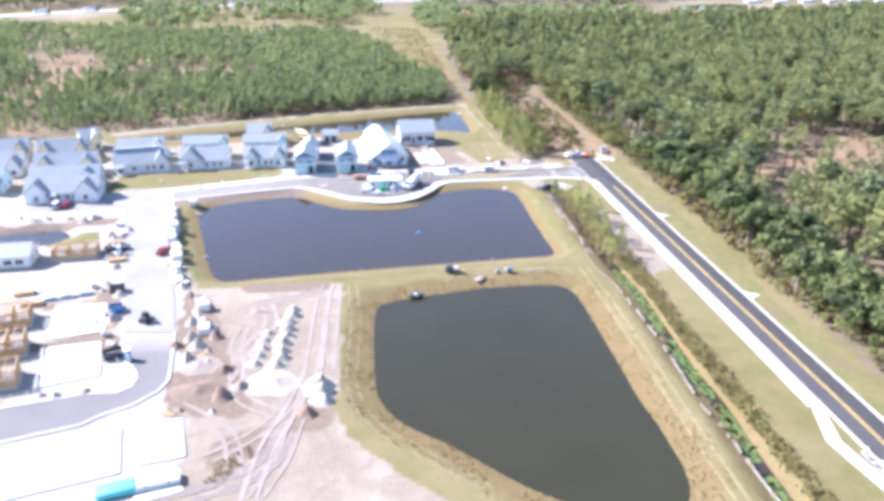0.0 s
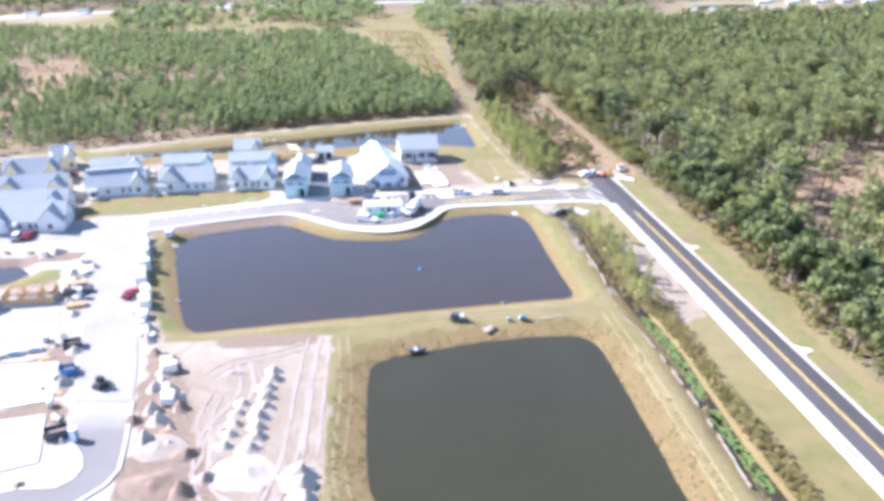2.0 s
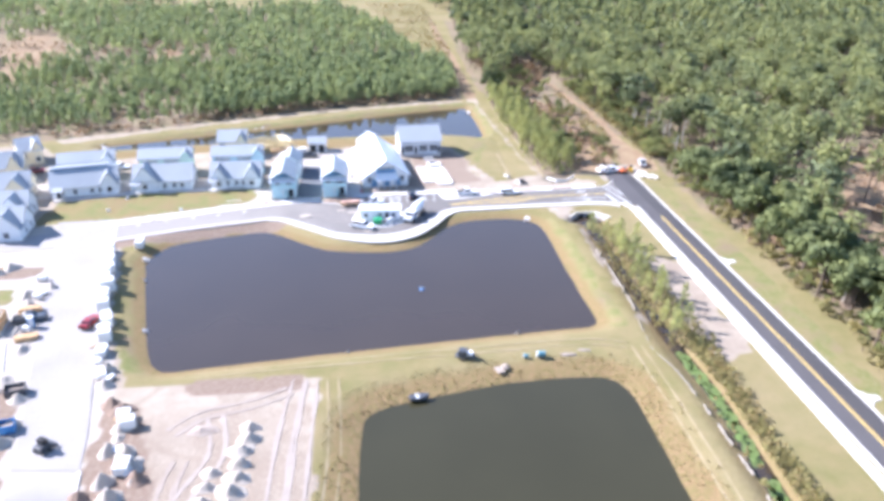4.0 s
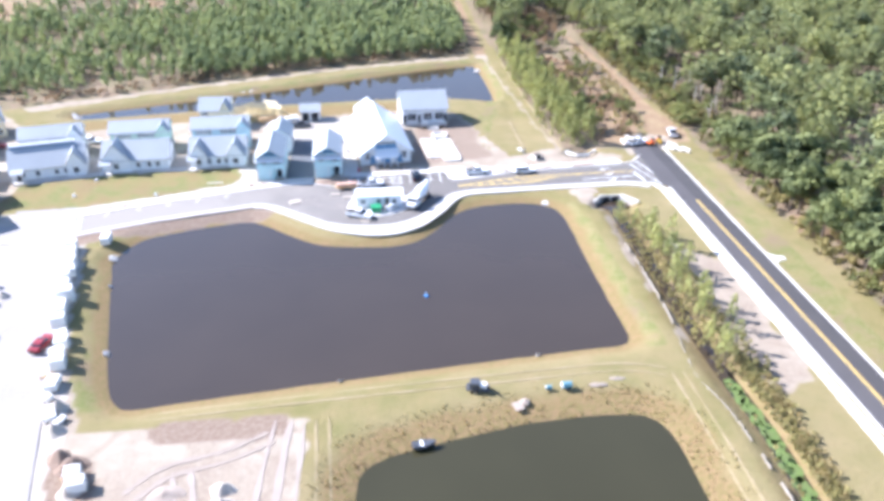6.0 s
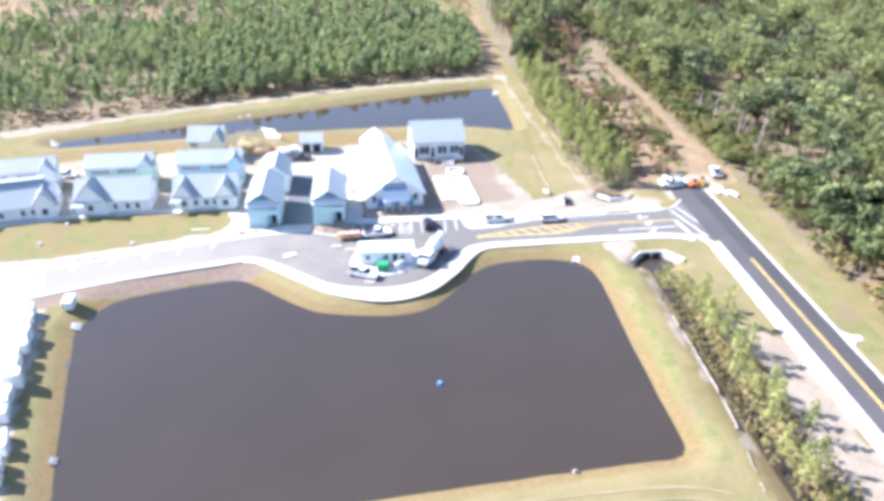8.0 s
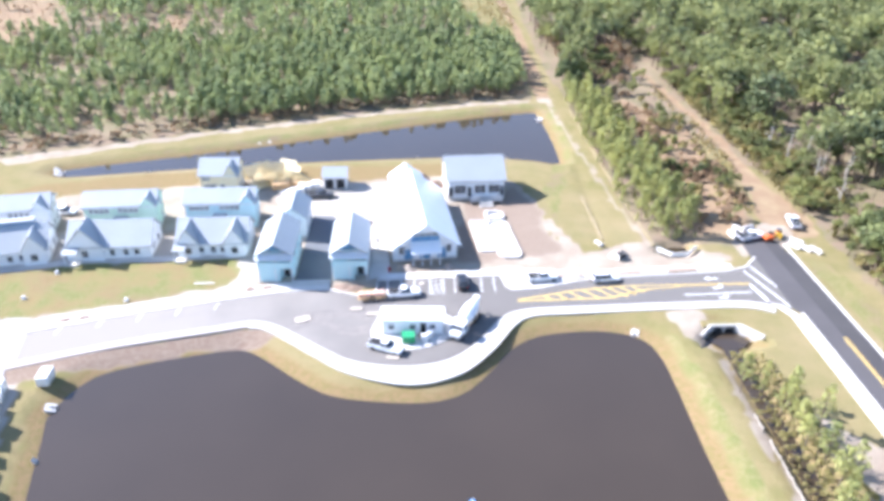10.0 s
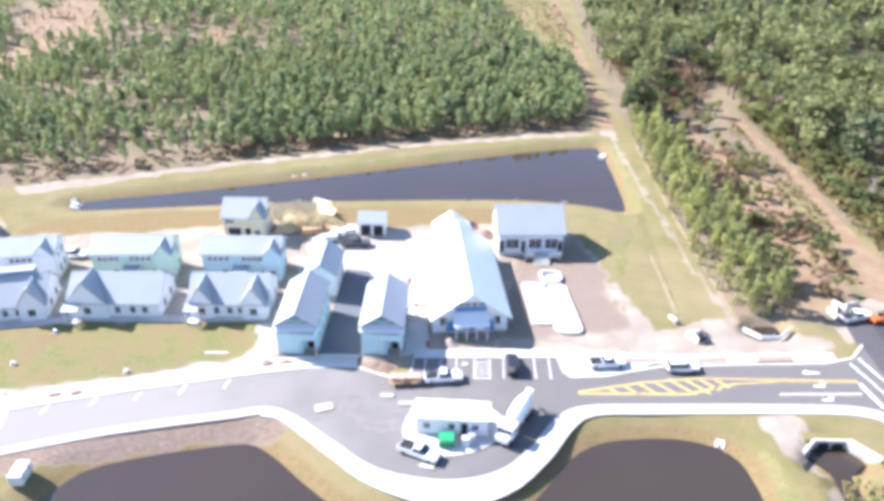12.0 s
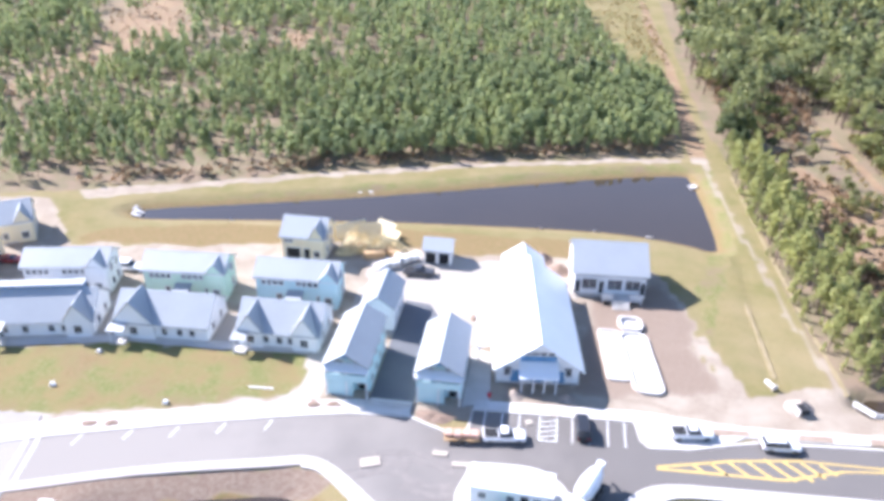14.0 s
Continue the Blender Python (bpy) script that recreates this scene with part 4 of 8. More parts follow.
# ---- houses ----
def gable_walls(bm, x0, x1, y0, y1, eave, ridge, along="x", z0=0.0, mi=0):
    """Walls of a gabled block; the ridge runs along x or y."""
    c = [(x0, y0), (x1, y0), (x1, y1), (x0, y1)]
    lo = [bm.verts.new((x, y, z0)) for x, y in c]
    hi = [bm.verts.new((x, y, eave)) for x, y in c]
    for i in range(4):
        bm.faces.new((lo[i], lo[(i + 1) % 4], hi[(i + 1) % 4], hi[i])).material_index = mi
    if along == "x":
        a, b = bm.verts.new((x0, (y0 + y1) / 2, ridge)), bm.verts.new((x1, (y0 + y1) / 2, ridge))
        bm.faces.new((hi[3], hi[0], a)).material_index = mi
        bm.faces.new((hi[1], hi[2], b)).material_index = mi
    else:
        a, b = bm.verts.new(((x0 + x1) / 2, y0, ridge)), bm.verts.new(((x0 + x1) / 2, y1, ridge))
        bm.faces.new((hi[0], hi[1], a)).material_index = mi
        bm.faces.new((hi[2], hi[3], b)).material_index = mi
    bm.faces.new(lo[::-1]).material_index = mi


def gable_roof(bm, x0, x1, y0, y1, eave, ridge, along="x", over=0.4, thick=0.16):
    """A folded roof shell with overhang and a raised ridge cap."""
    def at(u, v, z):
        return (u, v, z) if along == "y" else (v, u, z)

    u0, u1, v0, v1 = (x0, x1, y0, y1) if along == "y" else (y0, y1, x0, x1)
    um = (u0 + u1) / 2
    slope = (ridge - eave) / (um - u0)
    ze = eave - slope * over
    outline = [(u0 - over, ze + 0.02), (um, ridge + 0.02), (u1 + over, ze + 0.02), (u1 + over, ze + thick), (um + 0.12, ridge + thick), (um + 0.1, ridge + thick + 0.06),
               (um - 0.1, ridge + thick + 0.06), (um - 0.12, ridge + thick), (u0 - over, ze + thick)]
    a = [bm.verts.new(at(u, v0 - over, z)) for u, z in outline]
    b = [bm.verts.new(at(u, v1 + over, z)) for u, z in outline]
    n = len(outline)
    for i in range(n):
        bm.faces.new((a[i], a[(i + 1) % n], b[(i + 1) % n], b[i]))
    for r in (a, b):
        bm.faces.new((r[0], r[1], r[7], r[8]))
        bm.faces.new((r[1], r[2], r[3], r[4]))
        bm.faces.new((r[1], r[4], r[5], r[6], r[7]))


def window(parent, x, z, w, h, y, facing="-y"):
    """A framed pane with a sill, set on a wall."""
    turn = {"-y": 0, "+x": 90, "+y": 180, "-x": -90}[facing]
    bm = bmnew()
    for a in ((-w / 2 - 0.1, -w / 2, 0, h), (w / 2, w / 2 + 0.1, 0, h), (-w / 2 - 0.1, w / 2 + 0.1, h, h + 0.1)):
        add_box(bm, a[0], a[1], -0.09, 0.02, a[2], a[3])
    add_box(bm, -0.03, 0.03, -0.07, 0.0, 0, h)
    at = {"-y": (x, y), "+y": (x, y), "+x": (y, x), "-x": (y, x)}[facing]
    win = part("window", bm, M_TRIM, parent, m=pose(at[0], at[1], z, 0, 0, turn))
    part("pane", box_bm(-w / 2, w / 2, -0.045, 0.01, 0, h), M_GLASS, win)
    part("sill", box_bm(-w / 2 - 0.16, w / 2 + 0.16, -0.16, 0.02, -0.1, 0), M_TRIM, win)
    return win


def door(parent, x, y, w=1.0, h=2.1, facing="-y", mat=None, z=0.15):
    turn = {"-y": 0, "+x": 90, "+y": 180, "-x": -90}[facing]
    at = {"-y": (x, y), "+y": (x, y), "+x": (y, x), "-x": (y, x)}[facing]
    d = part("door", box_bm(-w / 2, w / 2, -0.06, 0.03, 0, h, 0.01), mat or M_DARK, parent, m=pose(at[0], at[1], z, 0, 0, turn))
    bm = bmnew()
    add_box(bm, -w / 2 - 0.12, -w / 2, -0.09, 0.02, 0, h + 0.12)
    add_box(bm, w / 2, w / 2 + 0.12, -0.09, 0.02, 0, h + 0.12)
    add_box(bm, -w / 2, w / 2, -0.09, 0.02, h, h + 0.12)
    part("door_frame", bm, M_TRIM, d)


def dormer(parent, x, half, y_front, y_back, z_eave, z_ridge, wall, roof, windows=1, z0=None):
    """A front gable with its own little roof."""
    bm = bmnew()
    gable_walls(bm, x - half, x + half, y_front, y_back, z_eave, z_ridge, "y", z0 if z0 is not None else z_eave - 0.6)
    d = part("front_gable", bm, wall, parent)
    bm = bmnew()
    gable_roof(bm, x - half, x + half, y_front, y_back, z_eave, z_ridge, "y", 0.3, 0.12)
    part("gable_roof", bm, roof, d)
    return d


def cottage(x, y, turn, length, depth, eave, ridge, wall, label, gables=(), win_rows=(), porch=True, roof=None, group=""):
    """A gabled house with its front towards -y; x, y: the middle of its front."""
    roof = roof or M_ROOF
    h = thing("house", label, "house", pose(x, y, 0, 0, 0, turn), group)
    bm = bmnew()
    gable_walls(bm, -length / 2, length / 2, 0, depth, eave, ridge, "x")
    part("wall", bm, wall, h)
    bm = bmnew()
    gable_roof(bm, -length / 2, length / 2, 0, depth, eave, ridge, "x")
    part("roof", bm, roof, h)
    part("plinth", box_bm(-length / 2 - 0.08, length / 2 + 0.08, -0.08, depth + 0.08, -0.2, 0.35), M_CONCRETE, h)
    for s in (-0.42, depth + 0.34):
        part("gutter", box_bm(-length / 2 - 0.4, length / 2 + 0.4, s, s + 0.1, eave - 0.42, eave - 0.24), M_TRIM, h)
    for gx, half, proj, ge, gr in gables:
        dormer(h, gx, half, -proj, depth / 2, ge, gr, wall, roof, z0=0.0)
        window(h, gx, 0.9, 1.1, 1.3, -proj - 0.01)
    for z, hh, ww, cols in win_rows:
        for cx in cols:
            window(h, cx, z, ww, hh, -0.01)
    if porch:
        for px, pw in porch:
            bm = bmnew()
            add_box(bm, px - pw / 2, px + pw / 2, -2.2, 0.0, 0.0, 0.3)
            part("porch_floor", bm, M_CONCRETE, h)
            bm = bmnew()
            v = [bm.verts.new(c) for c in ((px - pw / 2 - 0.2, -2.4, 2.55), (px + pw / 2 + 0.2, -2.4, 2.55), (px + pw / 2 + 0.2, 0, 3.0), (px - pw / 2 - 0.2, 0, 3.0))]
            w = [bm.verts.new(q.co + Vector((0, 0, 0.12))) for q in v]
            bm.faces.new(v[::-1]), bm.faces.new(w)
            for i in range(4):
                bm.faces.new((v[i], v[(i + 1) % 4], w[(i + 1) % 4], w[i]))
            part("porch_roof", bm, roof, h)
            for sx in (-1, 1):
                part("porch_post", box_bm(px + sx * (pw / 2 - 0.15) - 0.08, px + sx * (pw / 2 - 0.15) + 0.08, -2.15, -1.99, 0.3, 2.6), M_TRIM, h)
            door(h, px, -0.01, z=0.3)
    for sx in (-1, 1):
        f = "+x" if sx > 0 else "-x"
        window(h, depth * 0.3, 0.9, 0.9, 1.3, sx * (length / 2 + 0.01), f)
        window(h, depth * 0.7, 0.9, 0.9, 1.3, sx * (length / 2 + 0.01), f)
        if eave > 4:
            window(h, depth * 0.3, 3.6, 0.9, 1.3, sx * (length / 2 + 0.01), f)
            window(h, depth * 0.7, 3.6, 0.9, 1.3, sx * (length / 2 + 0.01), f)
    return h


def clerestory(h, x0, x1, y, z0, z1, mat):
    """A low raised wall with its own cap along the ridge."""
    c = part("clerestory", box_bm(x0, x1, y, y + 1.6, z0, z1), mat, h)
    part("cap", box_bm(x0 - 0.15, x1 + 0.15, y - 0.12, y + 1.75, z1, z1 + 0.12), M_ROOF, c)


FOUR = lambda c: [c - 1.5, c - 0.5, c + 0.5, c + 1.5]
ROW = "row of new cottages"
f1 = cottage(-70.4, 234.0, 13.0, 16.0, 8.6, 3.0, 6.2, M_WHITE, "white cottage with a grey metal roof and front gable", [(5.8, 1.9, 0.5, 3.5, 6.0)], [(1.0, 1.2, 0.8, [-5.5, -2.4, 1.6, 3.6])], [(-6.4, 2.4)], group=ROW)
cottage(-51.5, 236.4, 2.5, 14.9, 8.6, 3.0, 6.2, M_WHITE, "white cottage with a wide cross gable and grey metal roof", [(-4.4, 3.3, 0.3, 3.1, 6.9)], [(1.0, 1.2, 0.8, [-1.4, 0.5, 3.0, 5.0])], [(-6.5, 2.4)], group=ROW)
cottage(-32.6, 237.1, 1.0, 12.9, 8.6, 3.0, 6.1, M_WHITE, "white cottage with two small front gables and grey metal roof", [(-4.4, 1.9, 0.3, 3.3, 6.1), (4.2, 1.9, 0.3, 3.3, 6.1)], [(1.0, 1.2, 0.8, [-2.0, 0.2, 2.0])], [(-5.7, 2.0)], group=ROW)
clerestory(f1, -7.9, 6.0, 4.3, 5.8, 6.9, material("blue-grey ridge band", (0.13, 0.22, 0.36), 0.7))
BACK = "back row of two-storey houses"
cottage(-73.4, 246.5, 11.0, 14.0, 6.2, 5.5, 7.3, M_WHITE, "white two-storey house with a grey metal roof", [(5.3, 1.5, 0.4, 5.5, 7.2)], [(4.0, 0.8, 0.6, FOUR(-4.6) + FOUR(1.4)), (0.9, 1.3, 0.9, [-5, -1, 3])], [(0.0, 2.4)], group=BACK)
cottage(-53.0, 248.4, 4.0, 13.9, 6.2, 5.5, 7.3, M_GREEN, "pale green two-storey house with a grey metal roof", [(5.6, 1.5, 0.4, 5.5, 7.2)], [(4.0, 0.8, 0.6, FOUR(-4.0) + FOUR(1.6)), (0.9, 1.3, 0.9, [-3, 0.4, 4])], [(0.0, 2.4)], group=BACK)
cottage(-33.5, 249.3, 2.0, 13.8, 6.2, 5.5, 7.3, M_CYAN, "pale turquoise two-storey house with a grey metal roof", [(5.6, 1.5, 0.4, 5.5, 7.2)], [(4.0, 0.8, 0.6, FOUR(-4.0) + FOUR(2.0)), (0.9, 1.3, 0.9, [-3, 0.4, 4])], [(0.0, 2.4)], group=BACK)
nh = cottage(-37.1, 264.7, 0.0, 8.1, 7.0, 4.9, 7.3, M_CREAM, "cream two-storey garage house with grey metal roof", [(2.7, 1.3, 0.35, 5.0, 7.2)], [(3.5, 0.9, 0.7, [-3.2, -2.3])], None, group="")
for gx in (-1.9, 1.5):
    door(nh, gx, -0.02, 2.6, 2.3, mat=M_DARK)

# west block
WEST = "west block of cottages"
cottage(-85.5, 206.5, 4.0, 19.0, 8.6, 3.0, 6.5, M_WHITE, "white cottage with two front gables and grey metal roof", [(-6.5, 2.9, 0.8, 3.1, 6.3), (6.4, 3.0, 0.9, 3.1, 6.3)], [(1.0, 1.2, 0.8, [-3, -1, 1.4, 3])], [(-2.4, 2.2)], group=WEST)
cottage(-88.5, 217.6, 4.0, 19.0, 8.0, 3.0, 6.4, M_WHITE, "white cottage behind with a front gable and grey metal roof", [(6.4, 3.0, 0.9, 3.1, 6.3)], [(1.0, 1.2, 0.8, [-6, -2, 2])], None, group=WEST)
cottage(-92.4, 231.5, 8.0, 18.0, 7.4, 3.4, 6.6, M_CREAM, "cream cottage with gables at both ends", [(6.2, 2.8, 2.0, 3.3, 6.5), (-6.0, 2.6, 0.8, 3.3, 6.5)], [(1.0, 1.2, 0.8, [-3, -1, 2])], None, group=WEST)
cottage(-98.6, 248.0, 11.0, 15.0, 7.4, 3.6, 6.9, M_CREAM, "cream cottage with a small gable at either end", [(5.4, 1.7, 0.5, 3.6, 6.9), (-5.4, 1.9, 0.5, 3.6, 6.9)], [(1.0, 1.2, 0.8, [-2, 1])], None, group=WEST)
cottage(-113.5, 215.0, 3.0, 16.9, 9.0, 3.0, 6.6, M_CYAN, "pale blue cottage with a grey metal roof", [(5.8, 1.9, 0.4, 3.2, 6.4)], [(1.0, 1.2, 0.8, [-5, -2, 2])], None, group=WEST)
cottage(-114.1, 231.8, 5.0, 16.8, 8.0, 3.0, 6.6, M_WHITE, "white cottage with a grey metal roof", [(6.1, 1.9, 0.4, 3.2, 6.4)], [(1.0, 1.2, 0.8, [-5, -2, 2])], None, group=WEST)
cottage(-118.3, 249.7, 9.0, 15.7, 8.0, 3.0, 6.6, M_CREAM, "cream cottage under construction", [(5.2, 1.9, 0.4, 3.2, 6.4)], [(1.0, 1.2, 0.8, [-5, -2, 2])], None, group=WEST)
cottage(-93.4, 261.9, 32.0, 5.9, 8.5, 4.4, 7.0, M_CREAM, "cream house with a hipped grey roof", [(1.4, 1.5, 0.3, 4.5, 6.8)], [(1.0, 1.2, 0.8, [-2])], None, group="")
cottage(-85.2, 160.3, 4.2, 15.3, 7.4, 2.8, 4.7, M_WHITE, "white single-storey house with pale metal roof", [], [(1.0, 1.1, 1.6, [3.2, 5.6]), (1.0, 1.1, 0.8, [-3])], None, group="")


def narrow_house(x0, x1, y0, y1, label):
    """A two-storey shop house: gable and stacked balcony to the street."""
    xm = (x0 + x1) / 2
    h = thing("shop_house", label, "house", pose(xm, y0, 0), "pair of turquoise houses")
    hw, d = (x1 - x0) / 2, y1 - y0
    bm = bmnew()
    gable_walls(bm, -hw, hw, 2.0, d, 5.7, 7.6, "y")
    part("wall", bm, M_CYAN, h)
    bm = bmnew()
    gable_roof(bm, -hw, hw, 0.2, d, 5.7, 7.6, "y", 0.35)
    part("roof", bm, M_ROOF, h)
    part("balcony", box_bm(-hw, hw, 0.0, 2.05, 2.9, 3.15), M_CYAN, h)
    bm = bmnew()
    add_box(bm, -hw, hw, 0.02, 0.12, 3.15, 4.05)
    for s in (-hw, hw - 0.1):
        add_box(bm, s, s + 0.1, 0.12, 2.0, 3.15, 4.05)
    part("balcony_rail", bm, M_CYAN, h)
    bm = bmnew()
    v = [bm.verts.new(c) for c in ((-hw - 0.3, -0.5, 4.85), (hw + 0.3, -0.5, 4.85), (hw + 0.3, 0.9, 5.5), (-hw - 0.3, 0.9, 5.5))]
    w = [bm.verts.new(q.co + Vector((0, 0, 0.12))) for q in v]
    bm.faces.new(v[::-1]), bm.faces.new(w)
    for i in range(4):
        bm.faces.new((v[i], v[(i + 1) % 4], w[(i + 1) % 4], w[i]))
    part("awning", bm, M_ROOF_WHITE, h, "pale pent roof over the balcony")
    for s in (-hw + 0.02, -0.1, hw - 0.22):
        part("balcony_post", box_bm(s, s + 0.2, 0.05, 0.25, 4.05, 5.2), M_TRIM, h)
        part("ground_post", box_bm(s, s + 0.2, 0.05, 0.25, 0, 2.9), M_TRIM, h)
    part("shopfront", box_bm(-hw + 0.2, hw * 0.25, 0.4, 2.0, 0, 2.85), M_CYAN, h)
    # Blue panel paints the shade under the gable overhang.
    part("gable_shade", box_bm(-hw * 0.8, hw * 0.8, 1.94, 2.0, 5.5, 6.35), M_BLUE, h, "blue panel for the shade in the gable")
    door(h, hw * 0.6, 1.98, 1.1, 2.2)
    for cx in (-hw * 0.5, hw * 0.45):
        window(h, cx, 3.6, 1.2, 1.5, 1.98)
    n = int(d / 2.6)
    for s, f in ((hw + 0.01, "+x"), (-hw - 0.01, "-x")):
        for k in range(n):
            yy = 3.2 + k * (d - 4.6) / max(1, n - 1)
            window(h, yy, 1.0, 1.0, 1.4, s, f)
            window(h, yy, 3.8, 1.0, 1.4, s, f)
    return h


narrow_house(-22.3, -16.2, 227.4, 240.2, "narrow turquoise two-storey house with white-grey metal roof")
narrow_house(-9.2, -2.9, 227.8, 239.8, "narrow turquoise two-storey house beside the paved court")
rear = thing("house", "narrow pale house behind the turquoise pair", "house", pose(-18.4, 244.7, 0))
bm = bmnew()
gable_walls(bm, -2.7, 2.7, 0, 8.6, 4.3, 6.3, "y")
part("wall", bm, M_WHITE, rear)
bm = bmnew()
gable_roof(bm, -2.7, 2.7, 0, 8.6, 4.3, 6.3, "y", 0.35)
part("roof", bm, M_ROOF, rear)
for k in range(3):
    window(rear, 1.5 + 2.8 * k, 1.0, 1.0, 1.4, 2.71, "+x")


def hall():
    """The large white-roofed hall."""
    h = thing("hall", "large hall with a white metal roof and glazed gable front", "hall", pose(7.8, 234.4, 0, 0, 0, 6))
    hw, d = 6.1, 24.5
    bm = bmnew()
    gable_walls(bm, -hw, hw, 0.6, d, 3.4, 7.8, "y")
    part("wall", bm, M_WHITE, h)
    bm = bmnew()
    gable_roof(bm, -hw, hw, 0.0, d, 3.4, 7.8, "y", 0.6, 0.2)
    part("roof", bm, M_ROOF_WHITE, h)
    bm = bmnew()
    gable_walls(bm, -3.9, 2.9, d - 0.5, d + 6.9, 4.2, 6.6, "y")
    part("rear_wall", bm, M_WHITE, h)
    bm = bmnew()
    gable_roof(bm, -3.9, 2.9, d - 1.0, d + 6.9, 4.2, 6.6, "y", 0.4, 0.18)
    part("rear_roof", bm, M_ROOF_WHITE, h)
    bm = bmnew()
    v = [bm.verts.new(c) for c in ((-8.9, 5.4, 2.6), (-hw - 0.4, 5.4, 3.2), (-hw - 0.4, 21.0, 3.2), (-8.9, 21.0, 2.6))]
    w = [bm.verts.new(q.co + Vector((0, 0, 0.15))) for q in v]
    bm.faces.new(v[::-1]), bm.faces.new(w)
    for i in range(4):
        bm.faces.new((v[i], v[(i + 1) % 4], w[(i + 1) % 4], w[i]))
    part("side_porch_roof", bm, M_ROOF_WHITE, h)
    for k in range(6):
        part("porch_post", box_bm(-8.7, -8.5, 5.6 + 3.0 * k, 5.8 + 3.0 * k, 0, 2.62), M_TRIM, h)
    part("plinth", box_bm(-hw - 0.1, hw + 0.1, 0.5, d + 0.1, -0.2, 0.3), M_CONCRETE, h)
    part("gable_board", box_bm(-2.6, 2.6, 0.52, 0.6, 4.1, 5.0), M_BLUE, h, "blue clerestory band in the gable")
    for k in range(4):
        window(h, -1.8 + 1.2 * k, 5.2, 0.9, 0.5, 0.59)
    bm = bmnew()
    v = [bm.verts.new(c) for c in ((-2.9, -1.9, 2.6), (2.9, -1.9, 2.6), (2.9, 0.6, 3.9), (-2.9, 0.6, 3.9))]
    w = [bm.verts.new(q.co + Vector((0, 0, 0.15))) for q in v]
    bm.faces.new(v[::-1]), bm.faces.new(w)
    for i in range(4):
        bm.faces.new((v[i], v[(i + 1) % 4], w[(i + 1) % 4], w[i]))
    part("entrance_roof", bm, M_ROOF_WHITE, h)
    for s in (-2.6, -0.9, 0.7, 2.4):
        part("entrance_post", box_bm(s, s + 0.2, -1.8, -1.6, 0, 2.7), M_TRIM, h)
    for s in (-4.4, 4.4):
        window(h, s, 1.5, 1.0, 1.5, 0.59)
    for s in (-3.2, 3.2, 0):
        door(h, s, 0.58, 1.6 if s else 2.0, 2.3, mat=M_BLUE)
    for k in range(6):
        window(h, 3.2 + 3.5 * k, 1.0, 1.2, 1.5, hw + 0.01, "+x")


hall()


def east_house():
    h = thing("house", "white two-storey house with porch and grey metal roof", "house", pose(19.5, 260.9, 0, 0, 0, 3))
    hw, d = 6.2, 10.8
    bm = bmnew()
    gable_walls(bm, -hw, hw, 0, d, 4.9, 8.2, "x")
    part("wall", bm, M_WHITE, h)
    bm = bmnew()
    gable_roof(bm, -hw, hw, 0, d, 4.9, 8.2, "x", 0.5)
    part("roof", bm, M_ROOF, h)
    part("plinth", box_bm(-hw - 0.1, hw + 0.1, -0.1, d + 0.1, -0.2, 0.6), M_CONCRETE, h)
    part("porch_floor", box_bm(-1.4, 5.6, -2.4, 0, 0.72, 0.9), M_CONCRETE, h)
    for s in (-1.3, 0.9, 3.1, 5.3):
        part("porch_pier", box_bm(s, s + 0.25, -2.3, -2.05, 0, 0.72), M_CONCRETE, h)
    bm = bmnew()
    for k in range(5):
        add_box(bm, 0.4, 3.4, -2.4 - 0.3 * (k + 1), -2.4 - 0.3 * k, 0, 0.74 - 0.15 * k)
    part("steps", bm, M_CONCRETE, h)
    for a0, a1 in ((-1.4, 0.4), (3.4, 5.6)):
        part("rail", box_bm(a0, a1, -2.38, -2.3, 1.78, 1.88), M_TRIM, h)
        n = int((a1 - a0) / 0.3)
        for k in range(n + 1):
            x = a0 + (a1 - a0 - 0.06) * k / n
            part("baluster", box_bm(x, x + 0.06, -2.37, -2.31, 0.9, 1.78), M_TRIM, h)
    for cx in (-3.5, 0.9, 4.0):
        for o in (-0.62, 0.62):
            window(h, cx + o, 1.7, 1.1, 1.9, -0.01)
    for cx in (-5.5, -1.4, 5.75):
        door(h, cx, -0.01, 0.75, 2.3, z=0.9)
    part("frieze", box_bm(-hw, hw, -0.05, 0.0, 4.1, 4.4), M_TRIM, h)
    for s, f in ((hw + 0.01, "+x"), (-hw - 0.01, "-x")):
        for yy in (2.2, 5.4, 8.6):
            window(h, yy, 1.2, 1.0, 1.4, s, f)


east_house()
shed = thing("shed", "small grey-roofed open shed", "shed", pose(-11.9, 267.2, 0))
bm = bmnew()
gable_walls(bm, -2.6, 2.6, 0, 4.6, 3.0, 4.3, "x")
part("wall", bm, M_WHITE, shed)
bm = bmnew()
gable_roof(bm, -2.6, 2.6, 0, 4.6, 3.0, 4.3, "x", 0.35)
part("roof", bm, M_ROOF, shed)
for gx in (-1.25, 1.25):
    door(shed, gx, -0.02, 1.9, 2.3)


